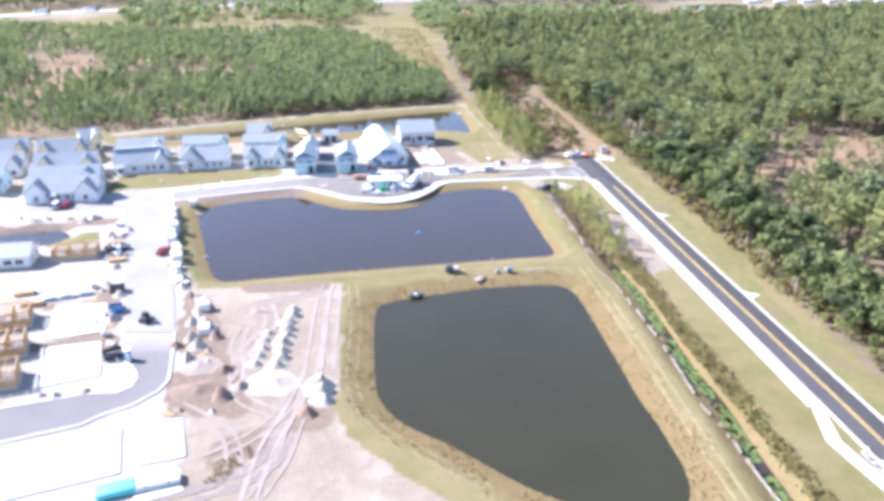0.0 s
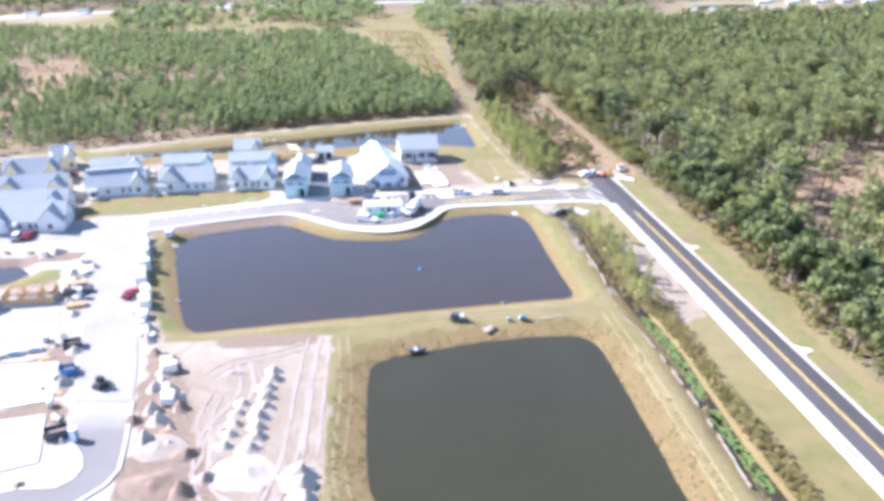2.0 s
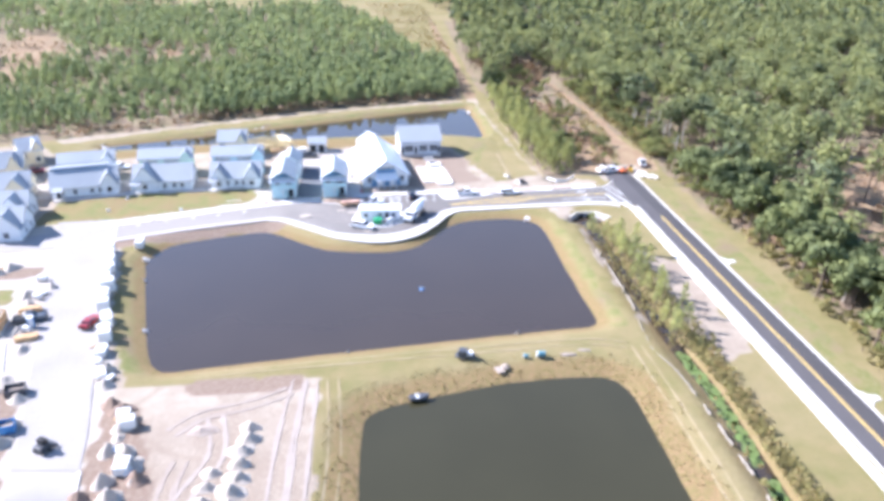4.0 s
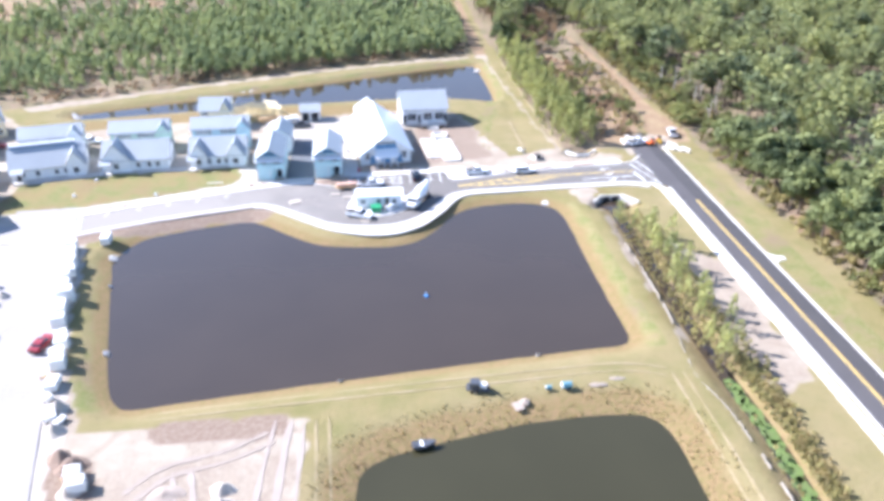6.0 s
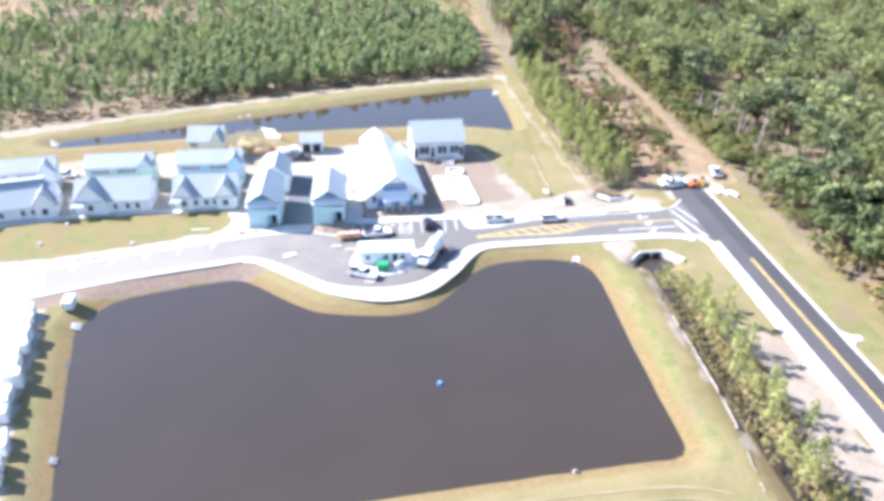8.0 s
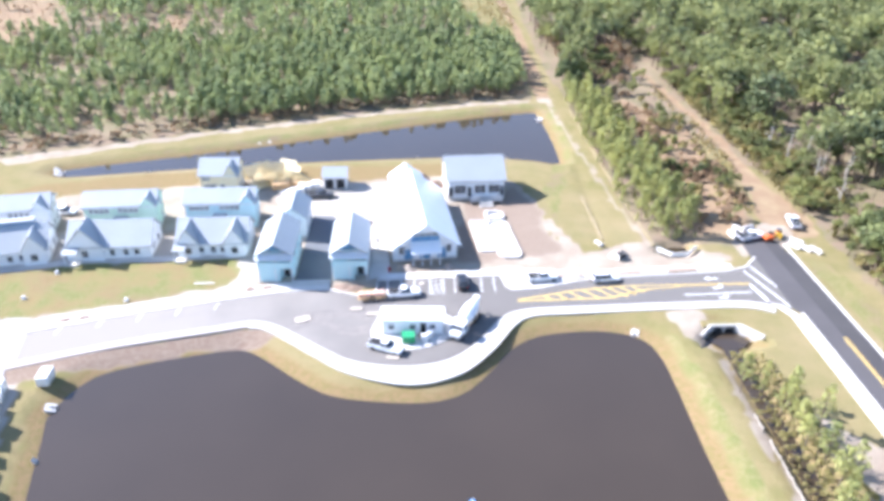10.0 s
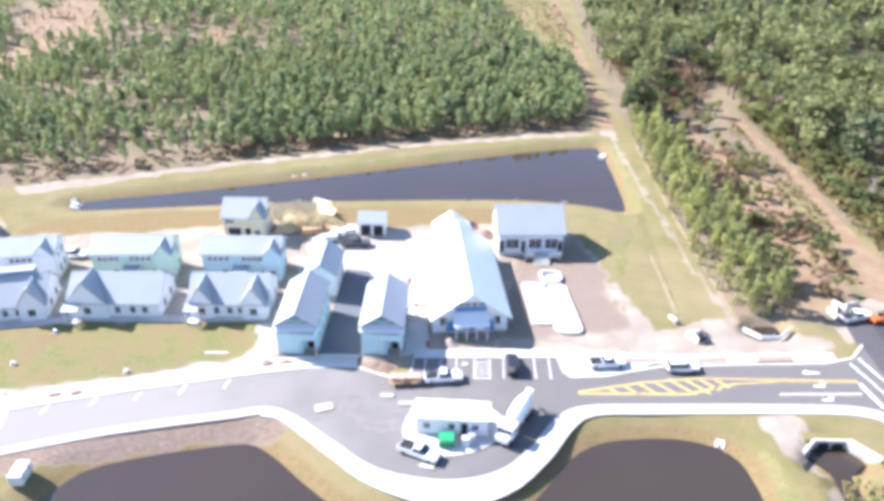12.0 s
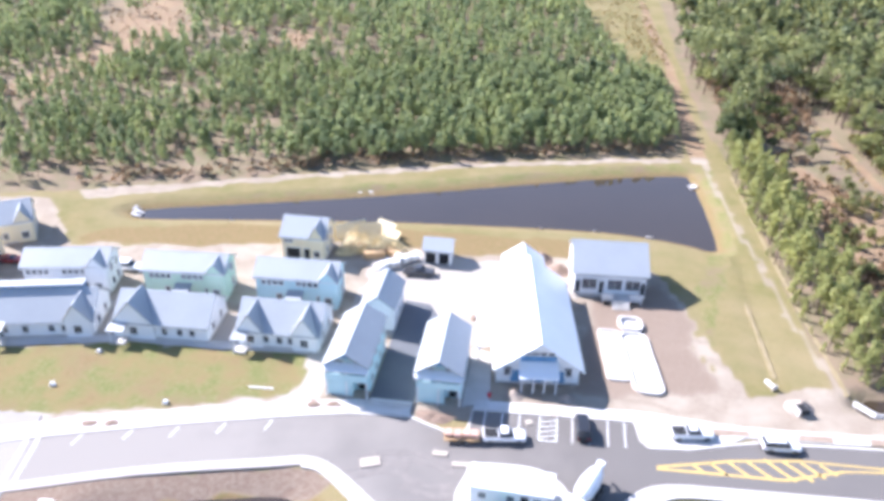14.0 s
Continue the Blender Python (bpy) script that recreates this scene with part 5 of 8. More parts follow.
def trailer_office():
    """The long white site office on the loop's island."""
    bm = bmnew()
    isl = smooth_line([(-1.6, 210.8), (-0.8, 215.1), (0.3, 217.3), (7.4, 217.8), (11.1, 215.8), (12.5, 212.9), (11.4, 210.1), (8.4, 207.8), (4.8, 206.8), (1.3, 207.1)], 4, True)
    add_prism(bm, isl, -0.1, 0.17)
    solid("traffic_island", bm, M_SLAB, "white concrete island in the drop-off loop", "kerb", kind="structure")
    t = thing("sales_office", "long white sales office with a flat white roof", "building", pose(5.1, 210.7, 0.17, 0, 0, -2))
    part("wall", box_bm(-4.9, 4.9, 0, 3.4, 0.1, 2.9, 0.03), M_WHITE, t)
    bm = bmnew()
    gable_roof(bm, -5.0, 5.0, -0.1, 3.5, 2.9, 3.3, "x", 0.15, 0.12)
    part("roof", bm, M_ROOF_WHITE, t)
    for cx in (-3.4, 0.0, 3.2):
        window(t, cx, 1.1, 0.8, 0.9, -0.01)
    door(t, 1.7, -0.01, 0.9, 2.0, z=0.25)
    part("skirt", box_bm(-4.8, 4.8, 0.05, 3.35, 0, 0.12), M_DARK, t)
    st = bmnew()
    for k in range(3):
        add_box(st, 1.1, 2.3, -0.4 - 0.3 * k, -0.1 - 0.3 * k, 0, 0.33 - 0.1 * k)
    part("steps", st, M_WOOD, t)


trailer_office()

# paved court between the turquoise houses
# Grey is darkened to put the west house's shadow into the paving.
M_COURT = material("court paving darkened for shade", (0.13, 0.135, 0.145), 0.85, second=(0.10, 0.105, 0.115), scale=0.25, fine=2)
bm = bmnew()
add_prism(bm, [(-16.0, 224.8), (-9.6, 225.1), (-9.2, 250.0), (-11.1, 253.3), (-15.5, 254.0)], -0.1, 0.07)
solid("court", bm, M_COURT, "grey paved court between the turquoise houses", "pavement", kind="structure")
bm = bmnew()
for k in range(3):
    add_box(bm, -15.8, -9.7, 225.0 + 0.9 * k, 225.8 + 0.9 * k, 0.0, 0.12 + 0.1 * k)
solid("steps", bm, M_CONCRETE, "low concrete steps into the court", "steps", kind="structure")
bm = bmnew()
add_prism(bm, [(-2.7, 228.0), (1.2, 229.9), (0.4, 241.3), (-2.5, 242.1)], -0.1, 0.06)
solid("side_yard", bm, M_CONCRETE, "pale concrete yard beside the hall", "pavement", kind="structure")
# pool deck
def round_rect(x0, x1, y0, y1, r, shear=0.0):
    pts = []
    for cx, cy, a0 in ((x1 - r, y1 - r, 0), (x0 + r, y1 - r, 90), (x0 + r, y0 + r, 180), (x1 - r, y0 + r, 270)):
        for k in range(5):
            a = radians(a0 + 22.5 * k)
            px, py = cx + r * math.cos(a), cy + r * math.sin(a)
            pts.append((px + shear * (py - y0), py))
    return pts


def pool(x0, x1, y0, y1, rad, shear, rim, height, label):
    """A cast pool shell: a raised coping round a lower floor."""
    outer, inner_ = round_rect(x0, x1, y0, y1, rad, shear), round_rect(x0 + rim, x1 - rim, y0 + rim, y1 - rim, max(rad - rim, 0.2), shear)
    shell = thing("pool_shell", label, "pool", kind="structure")
    bm = bmnew()
    add_strip(bm, outer + outer[:1], inner_ + inner_[:1], -0.1, height)
    part("coping", bm, M_SLAB, shell)
    bm = bmnew()
    add_prism(bm, inner_, -0.1, 0.06)
    part("pool_floor", bm, M_SLAB, shell)


pool(18.2, 21.8, 237.5, 250.6, 0.8, -0.08, 0.35, 0.3, "fresh white concrete lap pool shell with a low coping")
pool(22.0, 26.6, 234.9, 250.3, 1.6, -0.10, 0.4, 0.42, "fresh white concrete pool shell with rounded ends")
pool(20.9, 24.9, 250.75, 254.6, 1.3, -0.08, 0.45, 0.6, "white concrete spa basin with rounded corners")

# slabs for the next houses
for k, q in enumerate(([(-65.2, 140.5), (-55.4, 140.9), (-52.3, 128.8), (-62.6, 126.1)], [(-61.9, 123.1), (-51.9, 124.7), (-48.7, 112.8), (-58.4, 109.7)],
                       [(-38.7, 98.0), (-32.3, 98.6), (-30.0, 89.0), (-36.4, 87.6)], [(-61.3, 90.9), (-41.0, 96.8), (-38.5, 86.2), (-58.4, 80.3)],
                       [(-78.1, 155.9), (-62.4, 161.9), (-58.9, 151.6), (-73.2, 147.5)], [(-35.4, 82.8), (-30.5, 85.0), (-28.8, 81.5), (-35.3, 79.3)])):
    bm = bmnew()
    add_prism(bm, q, -0.1, 0.15)
    solid("foundation_slab", bm, M_SLAB, "fresh white concrete foundation slab", "slab", group="foundation slabs")


def framed_house(x, y, turn, length, depth, height, label):
    """Bare stud walls: plates, studs and window headers."""
    h = thing("framed_house", label, "house frame", pose(x, y, 0, 0, 0, turn), "houses in frame")
    part("slab", box_bm(-length / 2 - 0.2, length / 2 + 0.2, -0.2, depth + 0.2, -0.1, 0.28), M_SLAB, h)
    for a, b, c, d in ((-length / 2, length / 2, 0, 0.15), (-length / 2, length / 2, depth - 0.15, depth), (-length / 2, -length / 2 + 0.15, 0, depth), (length / 2 - 0.15, length / 2, 0, depth), (-length / 6, -length / 6 + 0.12, 0, depth), (length / 5, length / 5 + 0.12, 0, depth)):
        bm = bmnew()
        add_box(bm, a, b, c, d, 0.28, 0.4)
        add_box(bm, a, b, c, d, height - 0.2, height)
        long_x = b - a > d - c
        n = int(max(b - a, d - c) / 0.5)
        for k in range(n + 1):
            if long_x:
                xx = a + (b - a - 0.1) * k / n
                add_box(bm, xx, xx + 0.1, c, d, 0.4, height - 0.2)
            else:
                yy = c + (d - c - 0.1) * k / n
                add_box(bm, a, b, yy, yy + 0.1, 0.4, height - 0.2)
        part("stud_wall", bm, M_WOOD, h)
    part("sheathing", box_bm(-length / 2 + 0.02, length / 2 - 0.02, -0.03, 0.0, 0.3, height * 0.55), M_WOOD, h)
    part("sheathing", box_bm(length / 2, length / 2 + 0.03, 0.02, depth - 0.02, 0.3, height * 0.55), M_WOOD, h)
    for k in range(int(length / 1.2)):
        xx = -length / 2 + 0.4 + 1.2 * k
        part("joist", box_bm(xx, xx + 0.1, 0.05, depth - 0.05, height, height + 0.24), M_WOOD, h)
    return h


framed_house(-72.0, 130.8, 15, 10.5, 5.5, 3.3, "orange-brown timber frame of a house on its slab")
framed_house(-68.8, 119.5, 15, 10.5, 5.5, 3.3, "timber-framed house with open joists on its slab")
framed_house(-66.1, 108.8, 15, 10.5, 5.5, 3.3, "timber-framed house beside the grey street")
framed_house(-69.2, 164.6, 5, 9.6, 4.6, 2.6, "low timber frame of a house near the small pond")


# ---- trees ----
def leaf_cloud(rng, centres, radii, count, size):
    """Small triangles scattered through clumps: vertices and faces."""
    idx = rng.integers(0, len(centres), count)
    c = np.array(centres)[idx]
    r = np.array(radii)[idx][:, None]
    d = rng.normal(size=(count, 3))
    d /= np.linalg.norm(d, axis=1)[:, None]
    p = c + d * r * (0.55 + 0.5 * rng.random((count, 1))) * np.array([1, 1, 0.7])
    n = d + 0.5 * rng.normal(size=(count, 3)) * np.array([1, 1, 0.8])
    n /= np.linalg.norm(n, axis=1)[:, None]
    u = np.cross(n, rng.normal(size=(count, 3)))
    u /= np.linalg.norm(u, axis=1)[:, None]
    w = np.cross(n, u)
    s = size * (0.6 + 0.8 * rng.random((count, 1)))
    v = np.stack([p - u * s * 0.6, p + u * s * 0.6, p + w * s], 1).reshape(-1, 3)
    return v, np.arange(count * 3).reshape(-1, 3)


def trunk_mesh(rng, height, r, sides, limbs, tips):
    """A tapered, slightly bent trunk with limbs to some of the clumps."""
    vs, fs = [], []

    def tube(a, b, ra, rb):
        a, b = np.array(a), np.array(b)
        d = (b - a) / np.linalg.norm(b - a)
        e = np.cross(d, [0.3, 0.9, 0.1])
        e /= np.linalg.norm(e)
        g = np.cross(d, e)
        n0 = len(vs)
        for c, rr in ((a, ra), (b, rb)):
            for k in range(sides):
                t = k * math.tau / sides
                vs.append(c + rr * (math.cos(t) * e + math.sin(t) * g))
        for k in range(sides):
            m = (k + 1) % sides
            fs.append((n0 + k, n0 + m, n0 + sides + m))
            fs.append((n0 + k, n0 + sides + m, n0 + sides + k))

    bend = rng.normal(size=2) * 0.02 * height
    mid = (bend[0], bend[1], height * 0.5)
    top = (bend[0] * 0.4, bend[1] * 0.4, height * 0.93)
    tube((0, 0, -0.3), mid, r, r * 0.68)
    tube(mid, top, r * 0.68, r * 0.15)
    for k in range(min(limbs, len(tips))):
        q = np.array(tips[k])
        z = min(max(q[2] - 1.2, height * 0.3), height * 0.85)
        tube((mid[0], mid[1], z), q, r * 0.35, r * 0.1)
    return np.array(vs), np.array(fs)


def tree_shape(kind, seed, leaves, size, height, limbs=3, sides=5):
    rng = np.random.default_rng(seed)
    cs, rs = [], []
    if kind == "pine":
        n = 14
        for k in range(n):
            f = k / (n - 1)
            z = height * (0.42 + 0.55 * f)
            spread = height * 0.145 * (1.0 - 0.72 * f) * (0.7 + 0.5 * rng.random())
            a = k * 2.4 + rng.random()
            cs.append((math.cos(a) * spread, math.sin(a) * spread, z))
            rs.append(height * (0.105 - 0.05 * f))
    elif kind == "tall":
        n = 12
        for k in range(n):
            f = k / (n - 1)
            a = k * 2.4 + rng.random()
            spread = height * (0.05 + 0.12 * math.sin(math.pi * (0.15 + 0.75 * f))) * (0.4 + 0.8 * rng.random())
            cs.append((math.cos(a) * spread, math.sin(a) * spread, height * (0.58 + 0.38 * f)))
            rs.append(height * (0.045 + 0.05 * rng.random()))
    elif kind == "young":
        for k in range(10):
            f = k / 9
            a = k * 2.4 + rng.random()
            spread = height * 0.16 * (1 - 0.85 * f)
            cs.append((math.cos(a) * spread, math.sin(a) * spread, height * (0.16 + 0.8 * f)))
            rs.append(height * (0.12 - 0.06 * f))
    else:
        for k in range(13):
            a = k * 2.4 + rng.random()
            f = rng.random()
            spread = height * 0.30 * math.sqrt(f) * (1.0 if k < 9 else 0.5)
            cs.append((math.cos(a) * spread, math.sin(a) * spread, height * (0.50 + 0.34 * (1 - f) + 0.08 * rng.random())))
            rs.append(height * (0.12 + 0.05 * rng.random()))
    lv, lf = leaf_cloud(rng, cs, rs, leaves, size)
    tv, tf = trunk_mesh(rng, height, height * (0.017 if kind != "oak" else 0.026), sides, limbs, cs)
    return lv, lf, tv, tf


def mesh_from(name, v, f, mats, mi=None):
    me = bpy.data.meshes.new(name)
    me.vertices.add(len(v))
    me.vertices.foreach_set("co", np.asarray(v, np.float32).ravel())
    nf = len(f)
    me.loops.add(nf * 3)
    me.polygons.add(nf)
    me.loops.foreach_set("vertex_index", np.asarray(f, np.int32).ravel())
    me.polygons.foreach_set("loop_start", np.arange(0, nf * 3, 3, dtype=np.int32))
    for mm in mats:
        me.materials.append(mm)
    if mi is not None:
        me.polygons.foreach_set("material_index", np.asarray(mi, np.int32))
    me.update(calc_edges=True)
    return me


def wood(name, label, spots, shapes, leaf_mat, lo, hi, seed, category="trees", sink=None):
    """Uncounted trees as one mesh: each spot gets one of the shapes, turned and scaled; on a pond's bank they follow its slope."""
    rng = np.random.default_rng(seed)
    pick = rng.integers(0, len(shapes), len(spots))
    V, Fc, M, base = [], [], [], 0
    for k, (lv, lf, tv, tf) in enumerate(shapes):
        sp = spots[pick == k]
        if not len(sp):
            continue
        s = lo + (hi - lo) * rng.random(len(sp))
        a = rng.random(len(sp)) * math.tau
        wx = s * (0.85 + 0.35 * rng.random(len(sp)))
        v = np.concatenate([lv, tv])
        f = np.concatenate([lf, tf + len(lv)])
        mi = np.concatenate([np.zeros(len(lf)), np.ones(len(tf))])
        x = (np.cos(a) * wx)[:, None] * v[:, 0] - (np.sin(a) * wx)[:, None] * v[:, 1] + sp[:, 0:1]
        y = (np.sin(a) * wx)[:, None] * v[:, 0] + (np.cos(a) * wx)[:, None] * v[:, 1] + sp[:, 1:2]
        z = s[:, None] * v[:, 2]
        if sink is not None:
            z += WATER_Z * np.clip(1 - distance(sink, sp[:, 0], sp[:, 1]) / 6.5, 0, 1)[:, None] ** 1.15
        V.append(np.stack([x, y, z], 2).reshape(-1, 3))
        Fc.append((f[None] + (np.arange(len(sp)) * len(v))[:, None, None]).reshape(-1, 3) + base)
        M.append(np.tile(mi, len(sp)))
        base += len(sp) * len(v)
    me = mesh_from(name, np.concatenate(V), np.concatenate(Fc), [leaf_mat, M_BARK], np.concatenate(M))
    return tagged(new(name, me), label, category, kind="stuff")


def scatter(poly, step, seed, keep=None):
    """Uneven spots in a plan outline, about one to every step x step metres, cut to the fan of ground that the camera
    sees.
    """
    rng = np.random.default_rng(seed)
    xs, ys = [p[0] for p in poly], [p[1] for p in poly]
    gx, gy = np.meshgrid(np.arange(min(xs), max(xs), step), np.arange(min(ys), max(ys), step))
    pts = np.stack([gx.ravel(), gy.ravel()], 1) + rng.uniform(-0.8, 0.8, (gx.size, 2)) * step
    pts = pts[inside(poly, pts[:, 0], pts[:, 1])]
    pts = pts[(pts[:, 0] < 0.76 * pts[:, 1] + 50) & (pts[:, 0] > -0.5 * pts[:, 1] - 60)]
    if keep is not None:
        pts = pts[rng.random(len(pts)) < keep(pts[:, 0], pts[:, 1])]
    return pts


def patchy(scale, lo, hi, seed=0.0):
    def f(x, y):
        n = np.array([noise.fractal(Vector((a * scale, b * scale, seed)), 1.0, 2.0, 3) for a, b in zip(x, y)])
        return np.clip((n - lo) / (hi - lo), 0.02, 1)
    return f


M_PINE_EAST = foliage_material("tall pine needles", (0.375, 0.385, 0.145), (0.135, 0.16, 0.08), mix_through=0.40)
PINES_FAR = [tree_shape("pine", 100 + k, 60, 1.2, 10, 0, 3) for k in range(5)]
PINES_MID = [tree_shape("pine", 120 + k, 120, 0.85, 10, 2, 3) for k in range(6)]
OAKS_FAR = [tree_shape("oak", 140 + k, 75, 1.7, 11, 0, 3) for k in range(5)]
OAKS_MID = [tree_shape("oak", 160 + k, 340, 0.66, 11, 4, 4) for k in range(7)]
PINES_TALL = [tree_shape("tall", 180 + k, 170, 0.72, 14, 3, 4) for k in range(7)]
YOUNG = [tree_shape("young", 200 + k, 110, 0.6, 5, 0, 3) for k in range(5)]

# the pine wood behind the long pond
WOOD_NEAR = [(-190, 282), (-128.4, 280.5), (-96.2, 289.5), (-64.6, 301.5), (-40.5, 311.2), (-14.7, 320.4), (12.7, 328.5), (41.5, 335.1), (43.2, 368.6), (44.5, 397), (-53.6, 406), (-190, 406)]
WOOD_FAR = [(-190, 406), (-53.6, 406), (44.5, 397), (33, 411), (26, 470), (21, 500), (4, 556), (-12, 598), (-53, 590), (-95, 592), (-132, 576), (-173, 612), (-274, 630), (-420, 560), (-420, 300), (-190, 283)]


def thin_west(x, y):
    """How thickly the young pines stand: close in the east, open ground in the west."""
    k = np.maximum(patchy(0.022, -0.55, -0.05, 2.0)(x, y), np.clip((x + 75) / 60, 0.25, 1.0))
    for poly, left in ((CLEARINGS_D, 0.07), (CLEARINGS_E, 0.1), (CLEARINGS_F, 0.25)):
        d = distance(poly, x, y)
        k = k * np.where(inside(poly, x, y), left, np.clip(0.35 + d / 26, 0.35, 1))
    k = k * np.where((x < -56) & (x > -105) & (y < 292 + 0.33 * (x + 105) + 14), 0.35, 1)
    return np.clip(k, 0, 1)


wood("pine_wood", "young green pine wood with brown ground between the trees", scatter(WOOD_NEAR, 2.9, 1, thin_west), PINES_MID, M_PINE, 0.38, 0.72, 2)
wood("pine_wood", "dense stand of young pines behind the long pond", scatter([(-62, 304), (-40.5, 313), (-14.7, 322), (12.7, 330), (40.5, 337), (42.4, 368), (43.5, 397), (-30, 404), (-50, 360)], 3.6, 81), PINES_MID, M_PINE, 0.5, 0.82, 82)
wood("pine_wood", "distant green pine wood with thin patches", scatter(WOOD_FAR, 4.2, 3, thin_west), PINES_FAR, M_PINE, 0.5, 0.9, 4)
# the mixed wood east of the road
EAST_NEAR = [(104, -40), (102.7, 120.4), (106.6, 172.3), (105.2, 203.3), (101.9, 244.3), (97.0, 266.5), (93.1, 305.2), (91.0, 351.0), (88.7, 378.2), (69.6, 381.8), (65.1, 359.2), (61.7, 344.7), (53.3, 333.8), (55.6, 422.0), (376.9, 461.6), (354.2, 121.2), (180, -40)]
CLEAR_E = [(104, 184), (117, 198), (128.2, 222), (152.7, 249), (171, 267), (192, 268), (194, 234), (174, 203), (142, 188), (120, 184)]
keep_e = patchy(0.04, -0.5, 0.1, 7.0)


def keep_east(x, y):
    k = keep_e(x, y)
    k[inside(CLEAR_E, x, y)] *= 0.05
    return k


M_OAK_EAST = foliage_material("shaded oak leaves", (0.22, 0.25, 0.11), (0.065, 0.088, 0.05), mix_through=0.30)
keep_p = patchy(0.045, -0.35, 0.15, 21.0)


def keep_pines(x, y):
    k = keep_p(x, y)
    k[inside(CLEAR_E, x, y)] *= 0.04
    return k


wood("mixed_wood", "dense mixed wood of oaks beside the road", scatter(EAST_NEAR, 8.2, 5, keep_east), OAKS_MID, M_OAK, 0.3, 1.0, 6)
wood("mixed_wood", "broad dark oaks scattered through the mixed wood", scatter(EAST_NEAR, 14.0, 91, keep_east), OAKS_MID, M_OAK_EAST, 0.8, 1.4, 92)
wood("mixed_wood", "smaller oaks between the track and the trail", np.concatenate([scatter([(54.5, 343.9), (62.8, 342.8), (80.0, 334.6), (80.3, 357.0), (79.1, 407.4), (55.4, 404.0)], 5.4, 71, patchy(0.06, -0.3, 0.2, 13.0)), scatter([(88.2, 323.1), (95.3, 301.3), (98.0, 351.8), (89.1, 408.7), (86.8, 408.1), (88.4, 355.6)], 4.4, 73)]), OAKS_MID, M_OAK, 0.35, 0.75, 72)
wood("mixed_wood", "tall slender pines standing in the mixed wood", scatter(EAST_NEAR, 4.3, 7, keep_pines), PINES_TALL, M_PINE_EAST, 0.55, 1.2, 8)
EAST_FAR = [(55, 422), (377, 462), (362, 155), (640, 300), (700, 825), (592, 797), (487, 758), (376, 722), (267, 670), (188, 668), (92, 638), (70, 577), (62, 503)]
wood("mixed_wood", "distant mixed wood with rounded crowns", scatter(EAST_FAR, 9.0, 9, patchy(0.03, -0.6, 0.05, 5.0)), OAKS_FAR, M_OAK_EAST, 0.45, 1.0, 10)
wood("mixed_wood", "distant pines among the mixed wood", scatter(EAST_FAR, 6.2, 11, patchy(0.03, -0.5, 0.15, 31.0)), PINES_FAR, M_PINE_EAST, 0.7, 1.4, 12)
# woods beyond the far highway
HORIZON = [(-900, 400), (-600, 590), (-330, 765), (-240, 820), (-135, 872), (18, 930), (100, 900), (118, 828), (210, 850), (296, 795), (340, 885), (439, 965), (600, 970), (900, 1000), (1000, 1400), (-1000, 1400)]
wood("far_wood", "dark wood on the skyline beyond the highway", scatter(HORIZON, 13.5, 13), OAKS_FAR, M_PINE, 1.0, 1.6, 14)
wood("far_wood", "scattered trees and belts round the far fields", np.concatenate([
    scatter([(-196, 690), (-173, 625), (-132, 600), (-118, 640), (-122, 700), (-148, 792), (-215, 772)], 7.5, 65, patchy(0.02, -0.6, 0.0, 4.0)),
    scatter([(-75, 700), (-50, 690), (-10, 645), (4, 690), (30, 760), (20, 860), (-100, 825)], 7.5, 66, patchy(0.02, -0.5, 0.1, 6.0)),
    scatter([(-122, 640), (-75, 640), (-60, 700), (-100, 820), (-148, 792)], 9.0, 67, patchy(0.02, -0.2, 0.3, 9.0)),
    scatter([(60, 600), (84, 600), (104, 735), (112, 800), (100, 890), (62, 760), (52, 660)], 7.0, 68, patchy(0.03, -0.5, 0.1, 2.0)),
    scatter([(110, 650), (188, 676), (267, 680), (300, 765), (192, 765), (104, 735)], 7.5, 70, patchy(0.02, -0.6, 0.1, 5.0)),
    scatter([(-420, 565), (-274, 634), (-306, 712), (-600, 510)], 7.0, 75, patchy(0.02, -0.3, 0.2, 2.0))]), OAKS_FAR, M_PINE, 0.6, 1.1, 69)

# brush on the banks, along the ditch and at the wood edges
M_WEED = foliage_material("yellow-brown weeds", (0.46, 0.37, 0.17), (0.30, 0.235, 0.10), 0.3)
M_BANK_BRUSH = foliage_material("yellow-green bank brush", (0.44, 0.39, 0.16), (0.26, 0.225, 0.095), 0.3)
OAKS_SMALL = [tree_shape("oak", 240 + k, 110, 0.6, 5.5, 2, 3) for k in range(5)]
TUFT = [tree_shape("oak", 250 + k, 12, 0.3, 0.5, 0, 3) for k in range(5)]
BUSH = [tree_shape("oak", 220 + k, 40, 0.5, 2.0, 0, 3) for k in range(5)]
EAST_BANK = [(54.6, 58.9), (58.9, 58.9), (60.0, 96), (60.2, 120), (61.6, 140.8), (62.0, 153.0), (57.6, 152.9), (57.6, 136), (56.6, 120), (56.0, 106), (56.0, 89.6)]
WEST_BANK = [(51.2, 59.0), (52.4, 59.0), (53.5, 90), (53.6, 107), (54.4, 122), (55.2, 137), (54.6, 148), (55.3, 205.0), (53.6, 204.9), (53.2, 147), (53.6, 136), (52.6, 120), (51.9, 106)]
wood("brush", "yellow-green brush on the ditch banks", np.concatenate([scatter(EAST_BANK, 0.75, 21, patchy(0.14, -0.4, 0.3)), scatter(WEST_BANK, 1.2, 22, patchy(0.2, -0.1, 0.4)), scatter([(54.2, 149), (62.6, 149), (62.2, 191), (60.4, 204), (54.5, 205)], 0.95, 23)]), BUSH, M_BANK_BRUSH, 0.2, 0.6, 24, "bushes")
